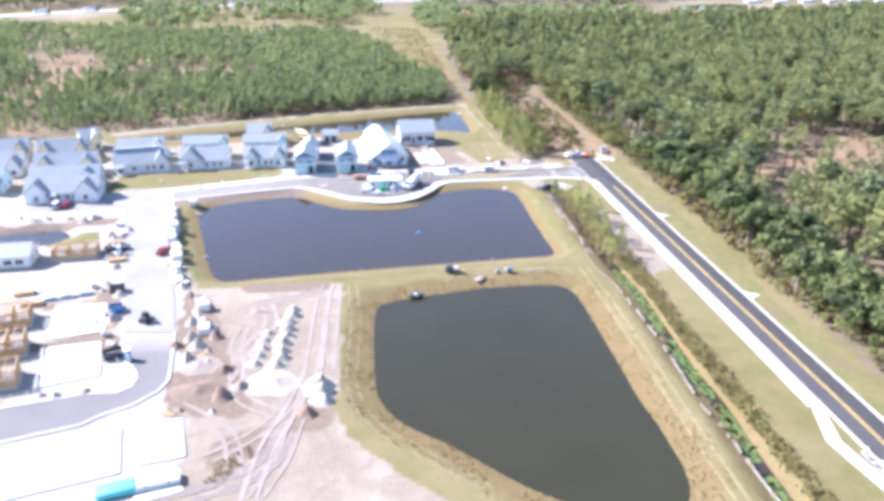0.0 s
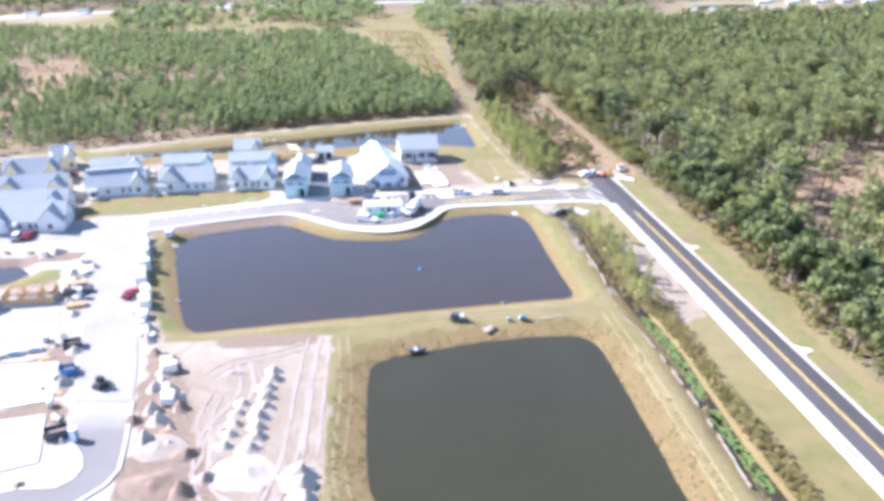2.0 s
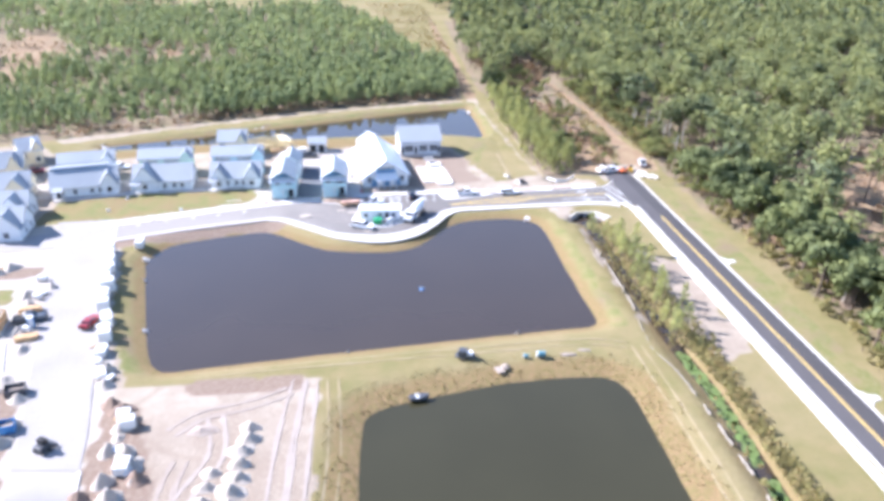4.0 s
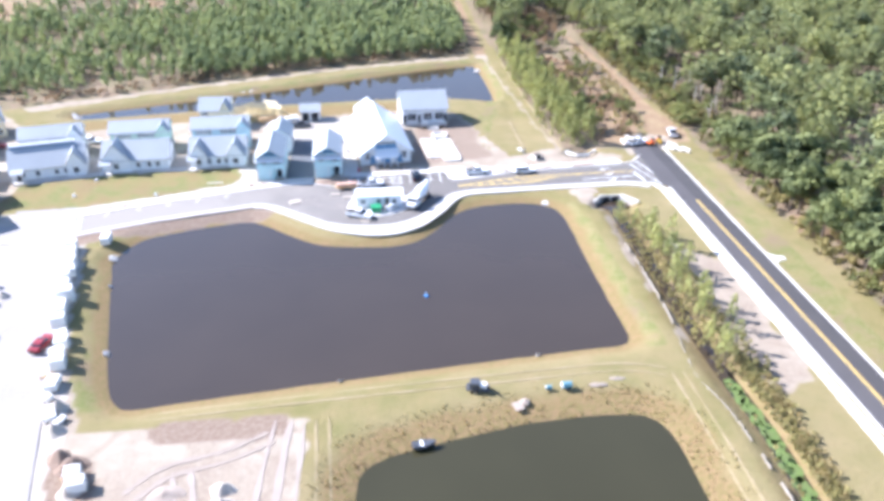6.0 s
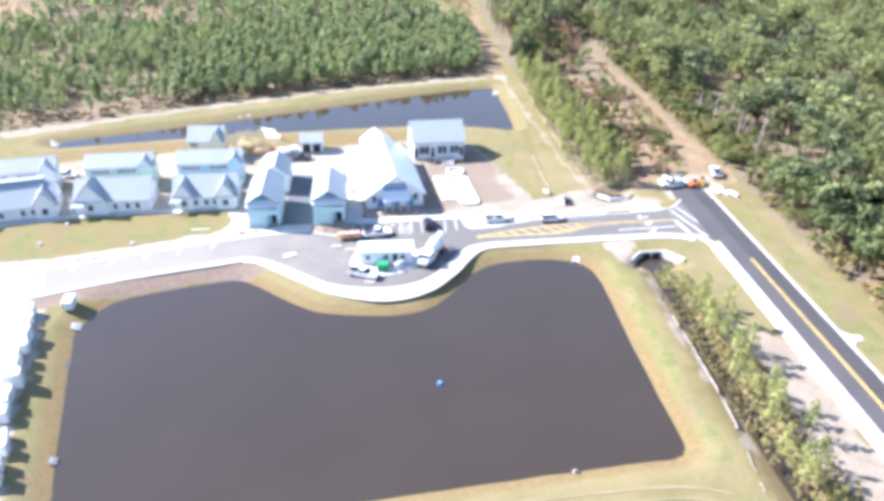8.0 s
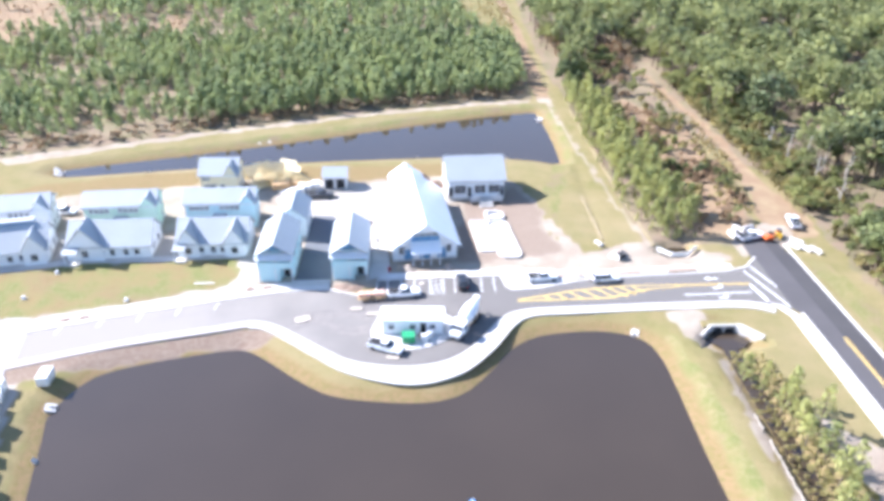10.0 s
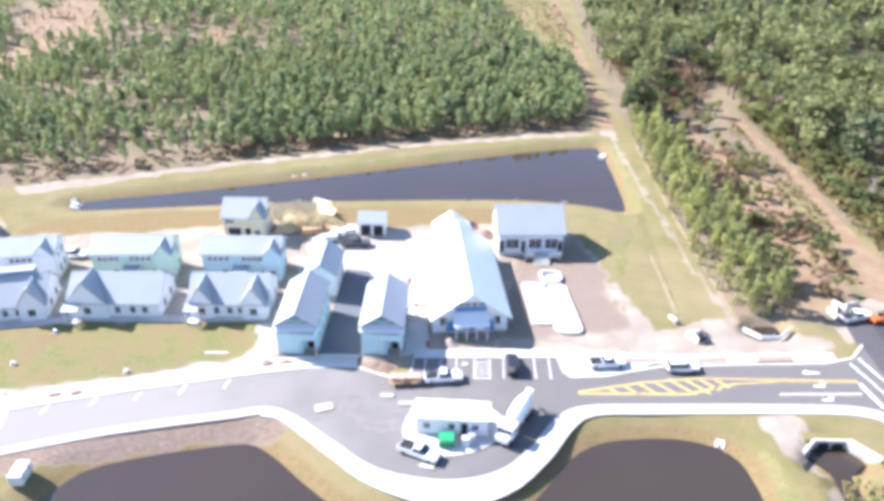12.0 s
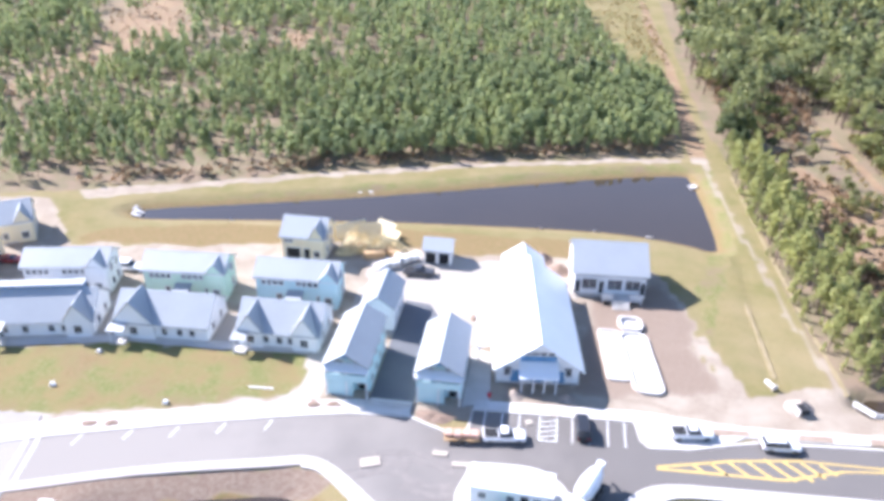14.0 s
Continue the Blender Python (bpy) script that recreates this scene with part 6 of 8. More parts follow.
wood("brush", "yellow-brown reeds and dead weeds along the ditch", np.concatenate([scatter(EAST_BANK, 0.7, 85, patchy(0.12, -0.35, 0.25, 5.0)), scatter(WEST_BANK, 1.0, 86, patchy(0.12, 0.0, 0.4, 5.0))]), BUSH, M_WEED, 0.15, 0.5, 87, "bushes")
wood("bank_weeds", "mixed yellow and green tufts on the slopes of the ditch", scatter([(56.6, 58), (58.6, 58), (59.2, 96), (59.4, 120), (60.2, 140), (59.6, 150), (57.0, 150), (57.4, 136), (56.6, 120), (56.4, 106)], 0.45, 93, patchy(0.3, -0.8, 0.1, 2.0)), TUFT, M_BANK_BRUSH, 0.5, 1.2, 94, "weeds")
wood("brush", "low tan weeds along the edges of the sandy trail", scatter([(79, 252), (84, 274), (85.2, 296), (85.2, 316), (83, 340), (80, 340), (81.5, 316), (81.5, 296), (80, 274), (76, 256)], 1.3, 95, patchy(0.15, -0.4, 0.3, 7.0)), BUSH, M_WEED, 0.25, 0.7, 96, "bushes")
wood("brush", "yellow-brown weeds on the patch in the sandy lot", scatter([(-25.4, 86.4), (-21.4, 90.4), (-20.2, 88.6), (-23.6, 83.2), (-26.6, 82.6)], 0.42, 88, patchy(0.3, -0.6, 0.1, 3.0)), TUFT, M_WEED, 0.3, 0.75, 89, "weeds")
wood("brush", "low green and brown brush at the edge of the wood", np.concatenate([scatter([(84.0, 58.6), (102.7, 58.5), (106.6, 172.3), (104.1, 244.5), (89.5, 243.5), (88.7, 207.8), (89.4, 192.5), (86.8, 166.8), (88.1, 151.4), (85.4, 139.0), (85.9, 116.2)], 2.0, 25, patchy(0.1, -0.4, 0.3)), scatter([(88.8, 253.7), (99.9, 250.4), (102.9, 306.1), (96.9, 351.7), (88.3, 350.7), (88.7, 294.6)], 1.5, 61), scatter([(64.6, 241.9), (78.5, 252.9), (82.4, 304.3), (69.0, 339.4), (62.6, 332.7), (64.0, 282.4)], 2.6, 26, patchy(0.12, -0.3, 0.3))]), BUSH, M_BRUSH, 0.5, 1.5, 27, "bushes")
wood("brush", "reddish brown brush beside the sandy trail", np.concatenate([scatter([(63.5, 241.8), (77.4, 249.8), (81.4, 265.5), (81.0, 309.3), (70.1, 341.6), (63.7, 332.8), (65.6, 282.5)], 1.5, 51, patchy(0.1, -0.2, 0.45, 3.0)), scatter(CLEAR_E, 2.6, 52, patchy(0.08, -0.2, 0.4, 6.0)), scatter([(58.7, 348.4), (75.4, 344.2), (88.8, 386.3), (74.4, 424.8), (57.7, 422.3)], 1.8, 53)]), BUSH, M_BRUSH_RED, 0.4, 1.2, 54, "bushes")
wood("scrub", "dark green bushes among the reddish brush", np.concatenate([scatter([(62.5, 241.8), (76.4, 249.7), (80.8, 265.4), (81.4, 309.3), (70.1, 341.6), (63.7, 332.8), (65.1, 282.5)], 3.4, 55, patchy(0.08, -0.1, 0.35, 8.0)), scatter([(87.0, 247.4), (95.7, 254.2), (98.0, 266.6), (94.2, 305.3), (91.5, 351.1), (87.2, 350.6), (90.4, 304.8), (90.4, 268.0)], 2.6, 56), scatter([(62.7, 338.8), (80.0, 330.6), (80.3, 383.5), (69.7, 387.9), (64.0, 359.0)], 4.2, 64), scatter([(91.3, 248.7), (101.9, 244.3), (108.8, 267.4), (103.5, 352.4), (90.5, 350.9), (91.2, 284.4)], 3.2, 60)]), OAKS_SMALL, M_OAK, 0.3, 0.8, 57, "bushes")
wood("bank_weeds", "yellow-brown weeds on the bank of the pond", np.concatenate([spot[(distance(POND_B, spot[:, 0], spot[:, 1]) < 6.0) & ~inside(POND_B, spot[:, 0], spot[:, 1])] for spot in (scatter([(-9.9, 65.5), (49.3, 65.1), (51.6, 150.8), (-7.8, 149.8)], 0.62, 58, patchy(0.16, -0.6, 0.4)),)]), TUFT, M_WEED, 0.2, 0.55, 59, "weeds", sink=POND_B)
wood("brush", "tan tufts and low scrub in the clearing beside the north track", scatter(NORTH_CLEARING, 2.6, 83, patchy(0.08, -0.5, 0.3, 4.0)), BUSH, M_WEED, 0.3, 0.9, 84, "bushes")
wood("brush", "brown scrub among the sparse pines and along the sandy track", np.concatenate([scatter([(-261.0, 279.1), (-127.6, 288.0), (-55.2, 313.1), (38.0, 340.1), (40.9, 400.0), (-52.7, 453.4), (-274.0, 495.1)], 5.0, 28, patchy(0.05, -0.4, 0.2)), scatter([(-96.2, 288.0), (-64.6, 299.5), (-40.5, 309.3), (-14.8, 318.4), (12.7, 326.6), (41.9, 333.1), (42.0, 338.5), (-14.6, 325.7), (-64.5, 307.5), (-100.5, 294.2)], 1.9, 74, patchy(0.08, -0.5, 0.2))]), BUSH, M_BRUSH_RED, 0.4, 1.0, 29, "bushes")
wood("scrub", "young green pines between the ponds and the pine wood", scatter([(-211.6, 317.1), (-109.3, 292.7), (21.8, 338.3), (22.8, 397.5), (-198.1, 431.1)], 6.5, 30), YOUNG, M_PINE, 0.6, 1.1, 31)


def tree_set(kind, name, leaf_mat, seeds, leaves, size, height, limbs, label, category):
    """Prototype trees with a trunk and a crown of their own."""
    out = []
    for s in seeds:
        lv, lf, tv, tf = tree_shape(kind, s, leaves, size, height, limbs, 6)
        t = thing(name, label, category)
        tr = new("trunk", mesh_from("trunk", tv, tf, [M_BARK]))
        cr = new("crown", mesh_from("crown", lv, lf, [leaf_mat]))
        tr.parent = cr.parent = t
        out.append(t)
    return out


def plant(protos, spots, lo, hi, seed, group):
    rng = np.random.default_rng(seed)
    used = set()
    for x, y in spots:
        k = int(rng.integers(0, len(protos)))
        s = lo + (hi - lo) * rng.random()
        m = pose(x, y, -0.05, 0, 0, rng.random() * 360)
        if k in used:
            t = copy_thing(protos[k], m)
        else:
            t = protos[k]
            t.matrix_basis = m
            used.add(k)
        t.scale = (s * (0.85 + 0.3 * rng.random()), s * (0.85 + 0.3 * rng.random()), s)
        tagged(t, group=group)


M_STRIP = foliage_material("yellow-green pine needles", (0.485, 0.48, 0.18), (0.26, 0.28, 0.11), 0.2)
slash = tree_set("pine", "pine_tree", M_STRIP, range(300, 306), 210, 0.42, 9, 6, "slender young pine with yellow-green needles", "tree")
rng0 = np.random.default_rng(40)
row = [(57.9 + rng0.normal() * 2.0 - 0.003 * (198 - y), y) for y in np.arange(150.9, 198, 1.35)]
plant(slash, row, 0.35, 0.85, 41, "pines along the ditch")
strip = scatter([(53.7, 243.3), (61.4, 242.7), (64.7, 249.0), (63.3, 264.1), (62.6, 292.4), (62.4, 320.6), (61.6, 334.6), (52.4, 333.7), (51.6, 301.5), (51.8, 271.4)], 2.9, 42)
wood("scrub", "low yellow-green scrub under the young pines", scatter([(52.4, 241.2), (62.5, 240.8), (64.7, 249.0), (63.3, 264.1), (62.6, 292.4), (62.4, 320.6), (61.6, 334.6), (52.2, 333.7), (51.1, 301.5), (51.3, 271.4)], 2.5, 62), YOUNG, M_STRIP, 0.2, 0.6, 63, "bushes")
slash2 = tree_set("pine", "pine_tree", M_STRIP, range(306, 312), 280, 0.46, 9, 6, "young pine in the strip beside the grass track", "tree")
plant(slash2, strip[:175], 0.5, 1.0, 43, "pines beside the grass track")
M_OAK_DARK = foliage_material("dark live oak leaves", (0.26, 0.285, 0.105), (0.062, 0.085, 0.042), mix_through=0.30)
oaks = tree_set("oak", "oak_tree", M_OAK_DARK, range(320, 326), 900, 0.66, 10.5, 6, "broad dark green oak at the edge of the wood", "tree")
front = scatter([(87.8, 64.7), (102.9, 64.6), (102.7, 120.4), (106.6, 172.3), (105.2, 203.3), (101.9, 244.3), (91.8, 243.7), (90.6, 207.8), (91.6, 192.5), (89.5, 166.8), (91.2, 151.4), (88.1, 139.0), (88.1, 120.4), (89.6, 104.9)], 4.2, 44, patchy(0.05, -0.8, -0.1, 9.0))
saplings = scatter([(85.6, 58.6), (90.3, 58.6), (92.3, 120.4), (92.3, 151.4), (94.5, 202.9), (95.5, 243.9), (89.7, 243.5), (89.0, 207.8), (90.1, 192.5), (87.4, 166.8), (89.1, 151.4), (86.0, 139.0), (86.0, 120.4), (87.6, 104.9)], 2.3, 47, patchy(0.08, -0.5, 0.3, 12.0))
wood("scrub", "young oaks and saplings along the wood edge", saplings, OAKS_SMALL, M_OAK, 0.25, 0.75, 48, "bushes")
plant(oaks, front[:185], 0.6, 1.25, 45, "oaks along the road")
plant([copy_thing(oaks[k], pose(0, 0, 0)) for k in range(3)], [(54.5, 333.4), (57.5, 337.2), (54.2, 340.4), (59.2, 344.0), (55.5, 347.0), (61.8, 350.7), (58.1, 353.9)], 0.6, 0.95, 46, "oaks at the track corner")


def snag(x, y, height, seed):
    """A dead tree: a bare pale trunk with a few broken limbs."""
    rng = np.random.default_rng(seed)
    t = thing("dead_tree", "bare grey dead tree at the edge of the wood", "tree", pose(x, y, -0.1, 0, 0, rng.random() * 360), "dead trees")
    tips = [(rng.normal() * 1.1, rng.normal() * 1.1, height * (0.55 + 0.08 * k)) for k in range(5)]
    v, f = trunk_mesh(rng, height, 0.22, 6, 0, tips)
    part_t = new("trunk", mesh_from("trunk", v, f, [M_SNAG]))
    part_t.parent = t
    for q in tips:
        bm = bmnew()
        add_tube(bm, (0, 0, q[2] - 1.0), q, 0.09, 5, 0.03)
        part("limb", bm, M_SNAG, t)


M_SNAG = material("bleached dead wood", (0.46, 0.42, 0.37), 0.9, second=(0.34, 0.30, 0.26), scale=1.0)
for k, (x, y) in enumerate(((99.8, 268.3), (103.1, 271.5), (100.6, 275.7), (97.6, 278.9), (98.3, 254.7), (96.2, 286.0), (104.7, 264.0), (91.3, 133.9), (94.9, 162.2))):
    snag(x, y, 8.0 + 1.1 * (k % 4), 500 + k)


# ---- vehicles ----
M_CAR_WHITE = material("white car paint", (0.78, 0.79, 0.80), 0.25, second=(0.72, 0.73, 0.75))
M_CAR_BLACK = material("black car paint", (0.02, 0.022, 0.028), 0.25, second=(0.035, 0.037, 0.042))
M_CAR_RED = material("dark red car paint", (0.30, 0.03, 0.04), 0.3)
M_CAR_GREY = material("dark grey car paint", (0.08, 0.085, 0.095), 0.3)
M_TYRE = material("black rubber", (0.025, 0.025, 0.025), 0.9)
M_RIM = material("grey wheel rim", (0.35, 0.36, 0.38), 0.35, 0.8)
M_ORANGE = material("orange machine paint", (0.75, 0.16, 0.04), 0.5)
M_YELLOW_M = material("yellow machine paint", (0.72, 0.46, 0.05), 0.5)
M_DUMPSTER = material("green painted steel", (0.03, 0.33, 0.14), 0.5, second=(0.03, 0.26, 0.11))
M_BLUE_P = material("blue plastic", (0.05, 0.22, 0.5), 0.5)
M_TEAL = material("turquoise tarpaulin", (0.16, 0.6, 0.62), 0.6, second=(0.12, 0.48, 0.52), scale=1.0)
M_DRUM = material("faded blue-green plastic", (0.14, 0.31, 0.36), 0.55)
M_WRAP = material("white building wrap", (0.78, 0.77, 0.74), 0.7, second=(0.66, 0.64, 0.60), scale=0.6, fine=2)
M_HEAP = material("pale spoil heap", (0.36, 0.30, 0.25), 0.95, second=(0.25, 0.20, 0.16), scale=0.7, fine=3, bump=0.5)
M_HEAP_BROWN = material("brown heap of loose topsoil", (0.27, 0.19, 0.14), 0.95, second=(0.17, 0.12, 0.09), scale=0.6, fine=3, bump=0.5)
M_HEAP_WHITE = material("white sand heap", (0.47, 0.415, 0.35), 0.95, second=(0.36, 0.31, 0.255), scale=0.6, fine=3, bump=0.4)
M_RED_P = material("red plastic", (0.6, 0.04, 0.06), 0.5)


def wheel(parent, x, y, r=0.36, w=0.26):
    bm = bmnew()
    add_tube(bm, (x, y - w / 2, r), (x, y + w / 2, r), r, 14)
    wh = part("wheel", bm, M_TYRE, parent)
    bm = bmnew()
    add_tube(bm, (x, y - w / 2 - 0.01, r), (x, y + w / 2 + 0.01, r), r * 0.58, 10)
    part("rim", bm, M_RIM, wh)


def loft(bm, rows):
    """A body lofted through cross-sections (x, half width, z low, z high, top half width)."""
    rings = []
    for x, hw, z0, z1, tw in rows:
        rings.append([bm.verts.new((x, -hw, z0)), bm.verts.new((x, hw, z0)), bm.verts.new((x, hw, (z0 + z1) / 2)), bm.verts.new((x, tw, z1)), bm.verts.new((x, -tw, z1)), bm.verts.new((x, -hw, (z0 + z1) / 2))])
    for a, b in zip(rings, rings[1:]):
        for i in range(6):
            bm.faces.new((a[i], a[(i + 1) % 6], b[(i + 1) % 6], b[i]))
    bm.faces.new(rings[0][::-1])
    bm.faces.new(rings[-1])


def car(x, y, turn, kind, paint_mat, label, z=0.06):
    """A road vehicle facing +x: 'suv', 'pickup' or 'sedan'."""
    c = thing({"suv": "suv", "pickup": "pickup_truck", "sedan": "car"}[kind], label, "vehicle", pose(x, y, z, 0, 0, turn))
    L_, hw = {"suv": (5.0, 0.98), "pickup": (5.7, 0.99), "sedan": (4.6, 0.9)}[kind]
    h = L_ / 2
    bm = bmnew()
    if kind == "pickup":
        loft(bm, [(-h, hw, 0.5, 1.08, hw * 0.98), (-h + 0.1, hw, 0.42, 1.12, hw * 0.98), (0.9, hw, 0.4, 1.12, hw * 0.97), (h - 0.4, hw, 0.42, 1.08, hw * 0.92), (h, hw * 0.93, 0.5, 0.95, hw * 0.85)])
    else:
        loft(bm, [(-h, hw * 0.94, 0.5, 1.0, hw * 0.9), (-h + 0.2, hw, 0.4, 1.05, hw * 0.95), (0.4, hw, 0.36, 1.05, hw * 0.95), (h - 0.5, hw, 0.4, 0.98, hw * 0.9), (h, hw * 0.9, 0.5, 0.85, hw * 0.8)])
    bmesh.ops.bevel(bm, geom=[e for e in bm.edges], offset=0.05, segments=1, affect="EDGES")
    part("body", bm, paint_mat, c)
    g0, g1 = {"suv": (-h + 0.15, 1.15), "pickup": (-0.75, 1.25), "sedan": (-h + 0.8, 0.9)}[kind]
    top = {"suv": 1.82, "pickup": 1.85, "sedan": 1.45}[kind]
    bm = bmnew()
    loft(bm, [(g0, hw * 0.92, 1.0, 1.06, hw * 0.9), (g0 + 0.3, hw * 0.93, 1.0, top - 0.1, hw * 0.76), (g1 - 0.8, hw * 0.93, 1.0, top - 0.1, hw * 0.76), (g1, hw * 0.92, 0.98, 1.08, hw * 0.88)])
    part("glazing", bm, M_GLASS, c, "dark glass")
    bm = bmnew()
    loft(bm, [(g0 + 0.25, hw * 0.74, top - 0.12, top - 0.02, hw * 0.7), (g0 + 0.45, hw * 0.78, top - 0.12, top, hw * 0.72), (g1 - 0.95, hw * 0.78, top - 0.12, top, hw * 0.72), (g1 - 0.75, hw * 0.72, top - 0.12, top - 0.02, hw * 0.68)])
    part("roof", bm, paint_mat, c)
    if kind == "pickup":
        part("bed", box_bm(-h + 0.12, -0.85, -hw + 0.12, hw - 0.12, 0.9, 1.135), M_DARK, c, "dark load bed")
    for wx in (-h + 0.95, h - 0.95):
        for sy in (-1, 1):
            wheel(c, wx, sy * (hw - 0.1))
    for sy in (-1, 1):
        part("headlight", box_bm(h - 0.08, h + 0.01, sy * hw * 0.62 - 0.16, sy * hw * 0.62 + 0.16, 0.66, 0.82), M_TRIM, c)
        part("tail_light", box_bm(-h - 0.01, -h + 0.06, sy * hw * 0.72 - 0.1, sy * hw * 0.72 + 0.1, 0.7, 0.95), M_RED_P, c)
        part("mirror", box_bm(g1 - 0.4, g1 - 0.22, sy * (hw + 0.02), sy * (hw + 0.2), 1.02, 1.2, 0.02), paint_mat, c)
    for sx in (-1, 1):
        part("bumper", box_bm(sx * h - 0.1, sx * h + 0.08, -hw * 0.9, hw * 0.9, 0.38, 0.56, 0.02), M_DARK, c)
    return c


car(40.3, 226.4, 4, "suv", M_CAR_WHITE, "white van-like sport utility parked along the kerb")
car(14.2, 225.8, 92, "suv", M_CAR_BLACK, "black sport utility parked in a bay")
car(28.8, 226.9, 8, "pickup", M_CAR_WHITE, "white pickup parked half on the pavement", 0.1)
car(3.7, 222.4, 8, "pickup", M_CAR_WHITE, "white pickup with a trailer behind it")
car(0.9, 206.9, -24, "pickup", M_CAR_WHITE, "white pickup parked on the drop-off loop", 0.06)
car(-49.6, 166.8, 74, "sedan", M_CAR_RED, "dark red car on the sandy street", 0.07)
car(-83.2, 202.6, 88, "sedan", M_CAR_RED, "dark red car before the west cottages", 0.05)
car(-85.6, 202.2, 91, "suv", M_CAR_WHITE, "white sport utility before the west cottages", 0.05)
car(-14.7, 263.0, 4, "pickup", M_CAR_GREY, "dark pickup standing in the rear yard", 0.0)
car(-60.9, 169.4, 10, "pickup", M_CAR_GREY, "dark pickup beside building materials", 0.0)
car(-90.2, 254.6, 5, "sedan", M_CAR_RED, "red car behind the far cottages", 0.0)
car(85.1, 247.5, 78, "pickup", M_CAR_WHITE, "white pickup on the sandy track", 0.0)
car(-67.6, 255.9, 0, "suv", M_CAR_WHITE, "white van between the back houses", 0.0)

trl = thing("flat_trailer", "flat trailer loaded with reddish pallets of bricks", "trailer", pose(-1.7, 221.5, 0.06, 0, 0, 6))
part("deck", box_bm(-2.6, 2.2, -1.0, 1.0, 0.62, 0.78), M_WOOD, trl)
bm = bmnew()
add_tube(bm, (2.2, 0.7, 0.66), (3.4, 0, 0.6), 0.06, 6)
part("drawbar", bm, M_CAR_GREY, trl)
bm = bmnew()
add_tube(bm, (2.2, -0.7, 0.66), (3.4, 0, 0.6), 0.06, 6)
part("drawbar", bm, M_CAR_GREY, trl)
for wx in (-0.6, 0.35):
    for sy in (-0.95, 0.95):
        wheel(trl, wx, sy, 0.36, 0.22)
M_BRICK_P = material("pinkish brick pallet", (0.48, 0.28, 0.22), 0.9, second=(0.58, 0.40, 0.32), scale=2, rnd=0.15)
for k, wx in enumerate((-2.0, -0.8, 0.4, 1.5)):
    pl = thing("brick_pallet", "pinkish wrapped pallet of bricks on the trailer", "pallet", pose(-1.7, 221.5, 0.06, 0, 0, 6) @ pose(wx, (-1) ** k * 0.1, 0.78), "brick pallets")
    part("load", box_bm(-0.48, 0.48, -0.6, 0.6, 0.12, 0.6 + 0.1 * (k % 2), 0.03), M_BRICK_P, pl)
    part("skid", box_bm(-0.5, 0.5, -0.6, 0.6, 0.0, 0.12), M_WOOD, pl)

# concrete mixer
mx = thing("concrete_mixer_truck", "white concrete mixer truck waiting on the loop", "truck", pose(14.0, 213.0, 0.06, 0, 0, 242))
part("chassis", box_bm(-4.3, 4.2, -0.5, 0.5, 0.75, 1.05), M_CAR_GREY, mx)
cab = part("cab", box_bm(2.0, 3.9, -1.2, 1.2, 0.8, 2.75, 0.12), M_CAR_WHITE, mx)
part("windscreen", box_bm(3.86, 3.94, -1.0, 1.0, 1.7, 2.45), M_GLASS, cab)
for sy in (-1.21, 1.16):
    part("side_window", box_bm(2.6, 3.5, sy, sy + 0.05, 1.7, 2.4), M_GLASS, cab)
part("hood", box_bm(3.9, 4.9, -0.95, 0.95, 0.8, 1.65, 0.1), M_CAR_WHITE, mx)
bm = bmnew()
seg = [(-3.9, 2.75, 0.45), (-3.0, 2.55, 0.95), (-1.4, 2.3, 1.25), (0.4, 2.05, 1.2), (1.6, 1.9, 0.7)]
for (a, za, ra), (b, zb, rb) in zip(seg, seg[1:]):
    add_tube(bm, (a, 0, za), (b, 0, zb), ra, 16, rb)
bmesh.ops.remove_doubles(bm, verts=bm.verts, dist=0.01)
part("drum", bm, M_CAR_WHITE, mx, "white rotating drum", smooth=False)
part("drum_band", box_bm(-0.3, 0.3, -1.0, -0.9, 1.9, 2.7, 0.02), M_DUMPSTER, mx, "green mark on the drum")
bm = bmnew()
add_tube(bm, (-3.9, 0, 2.4), (-4.9, 0, 1.2), 0.22, 8, 0.16)
part("chute", bm, M_CAR_GREY, mx)
part("hopper", box_bm(-4.4, -3.7, -0.5, 0.5, 2.9, 3.5, 0.05), M_CAR_WHITE, mx)
part("tank", box_bm(1.75, 2.0, -1.0, 1.0, 1.1, 2.3, 0.05), M_CAR_GREY, mx)
for wx in (-3.0, -1.8, 3.7):
    for sy in (-1.05, 1.05):
        wheel(mx, wx, sy, 0.52, 0.34)

# dumpster, tanks and boxes on the island
dm = thing("dumpster", "bright green steel dumpster on the island", "dumpster", pose(4.4, 208.9, 0.17, 0, 0, 2))
bm = bmnew()
loft(bm, [(-1.0, 0.75, 0.1, 1.3, 0.85), (1.0, 0.75, 0.1, 1.3, 0.85)])
part("bin", bm, M_DUMPSTER, dm)
part("lid", box_bm(-1.05, 1.05, -0.88, 0.88, 1.3, 1.4, 0.02), M_DUMPSTER, dm)
for k in (-0.8, 0.8):
    part("skid", box_bm(k - 0.08, k + 0.08, -0.7, 0.7, 0.0, 0.1), M_DARK, dm)
for x, y in ((7.0, 208.9), (7.8, 209.7)):
    ac = thing("cabinet", "white utility cabinet behind the sales office", "cabinet", pose(x, y, 0.17))
    part("body", box_bm(-0.5, 0.5, -0.4, 0.4, 0.08, 1.3, 0.04), M_TRIM, ac)
    part("base", box_bm(-0.55, 0.55, -0.45, 0.45, 0, 0.08), M_CONCRETE, ac)
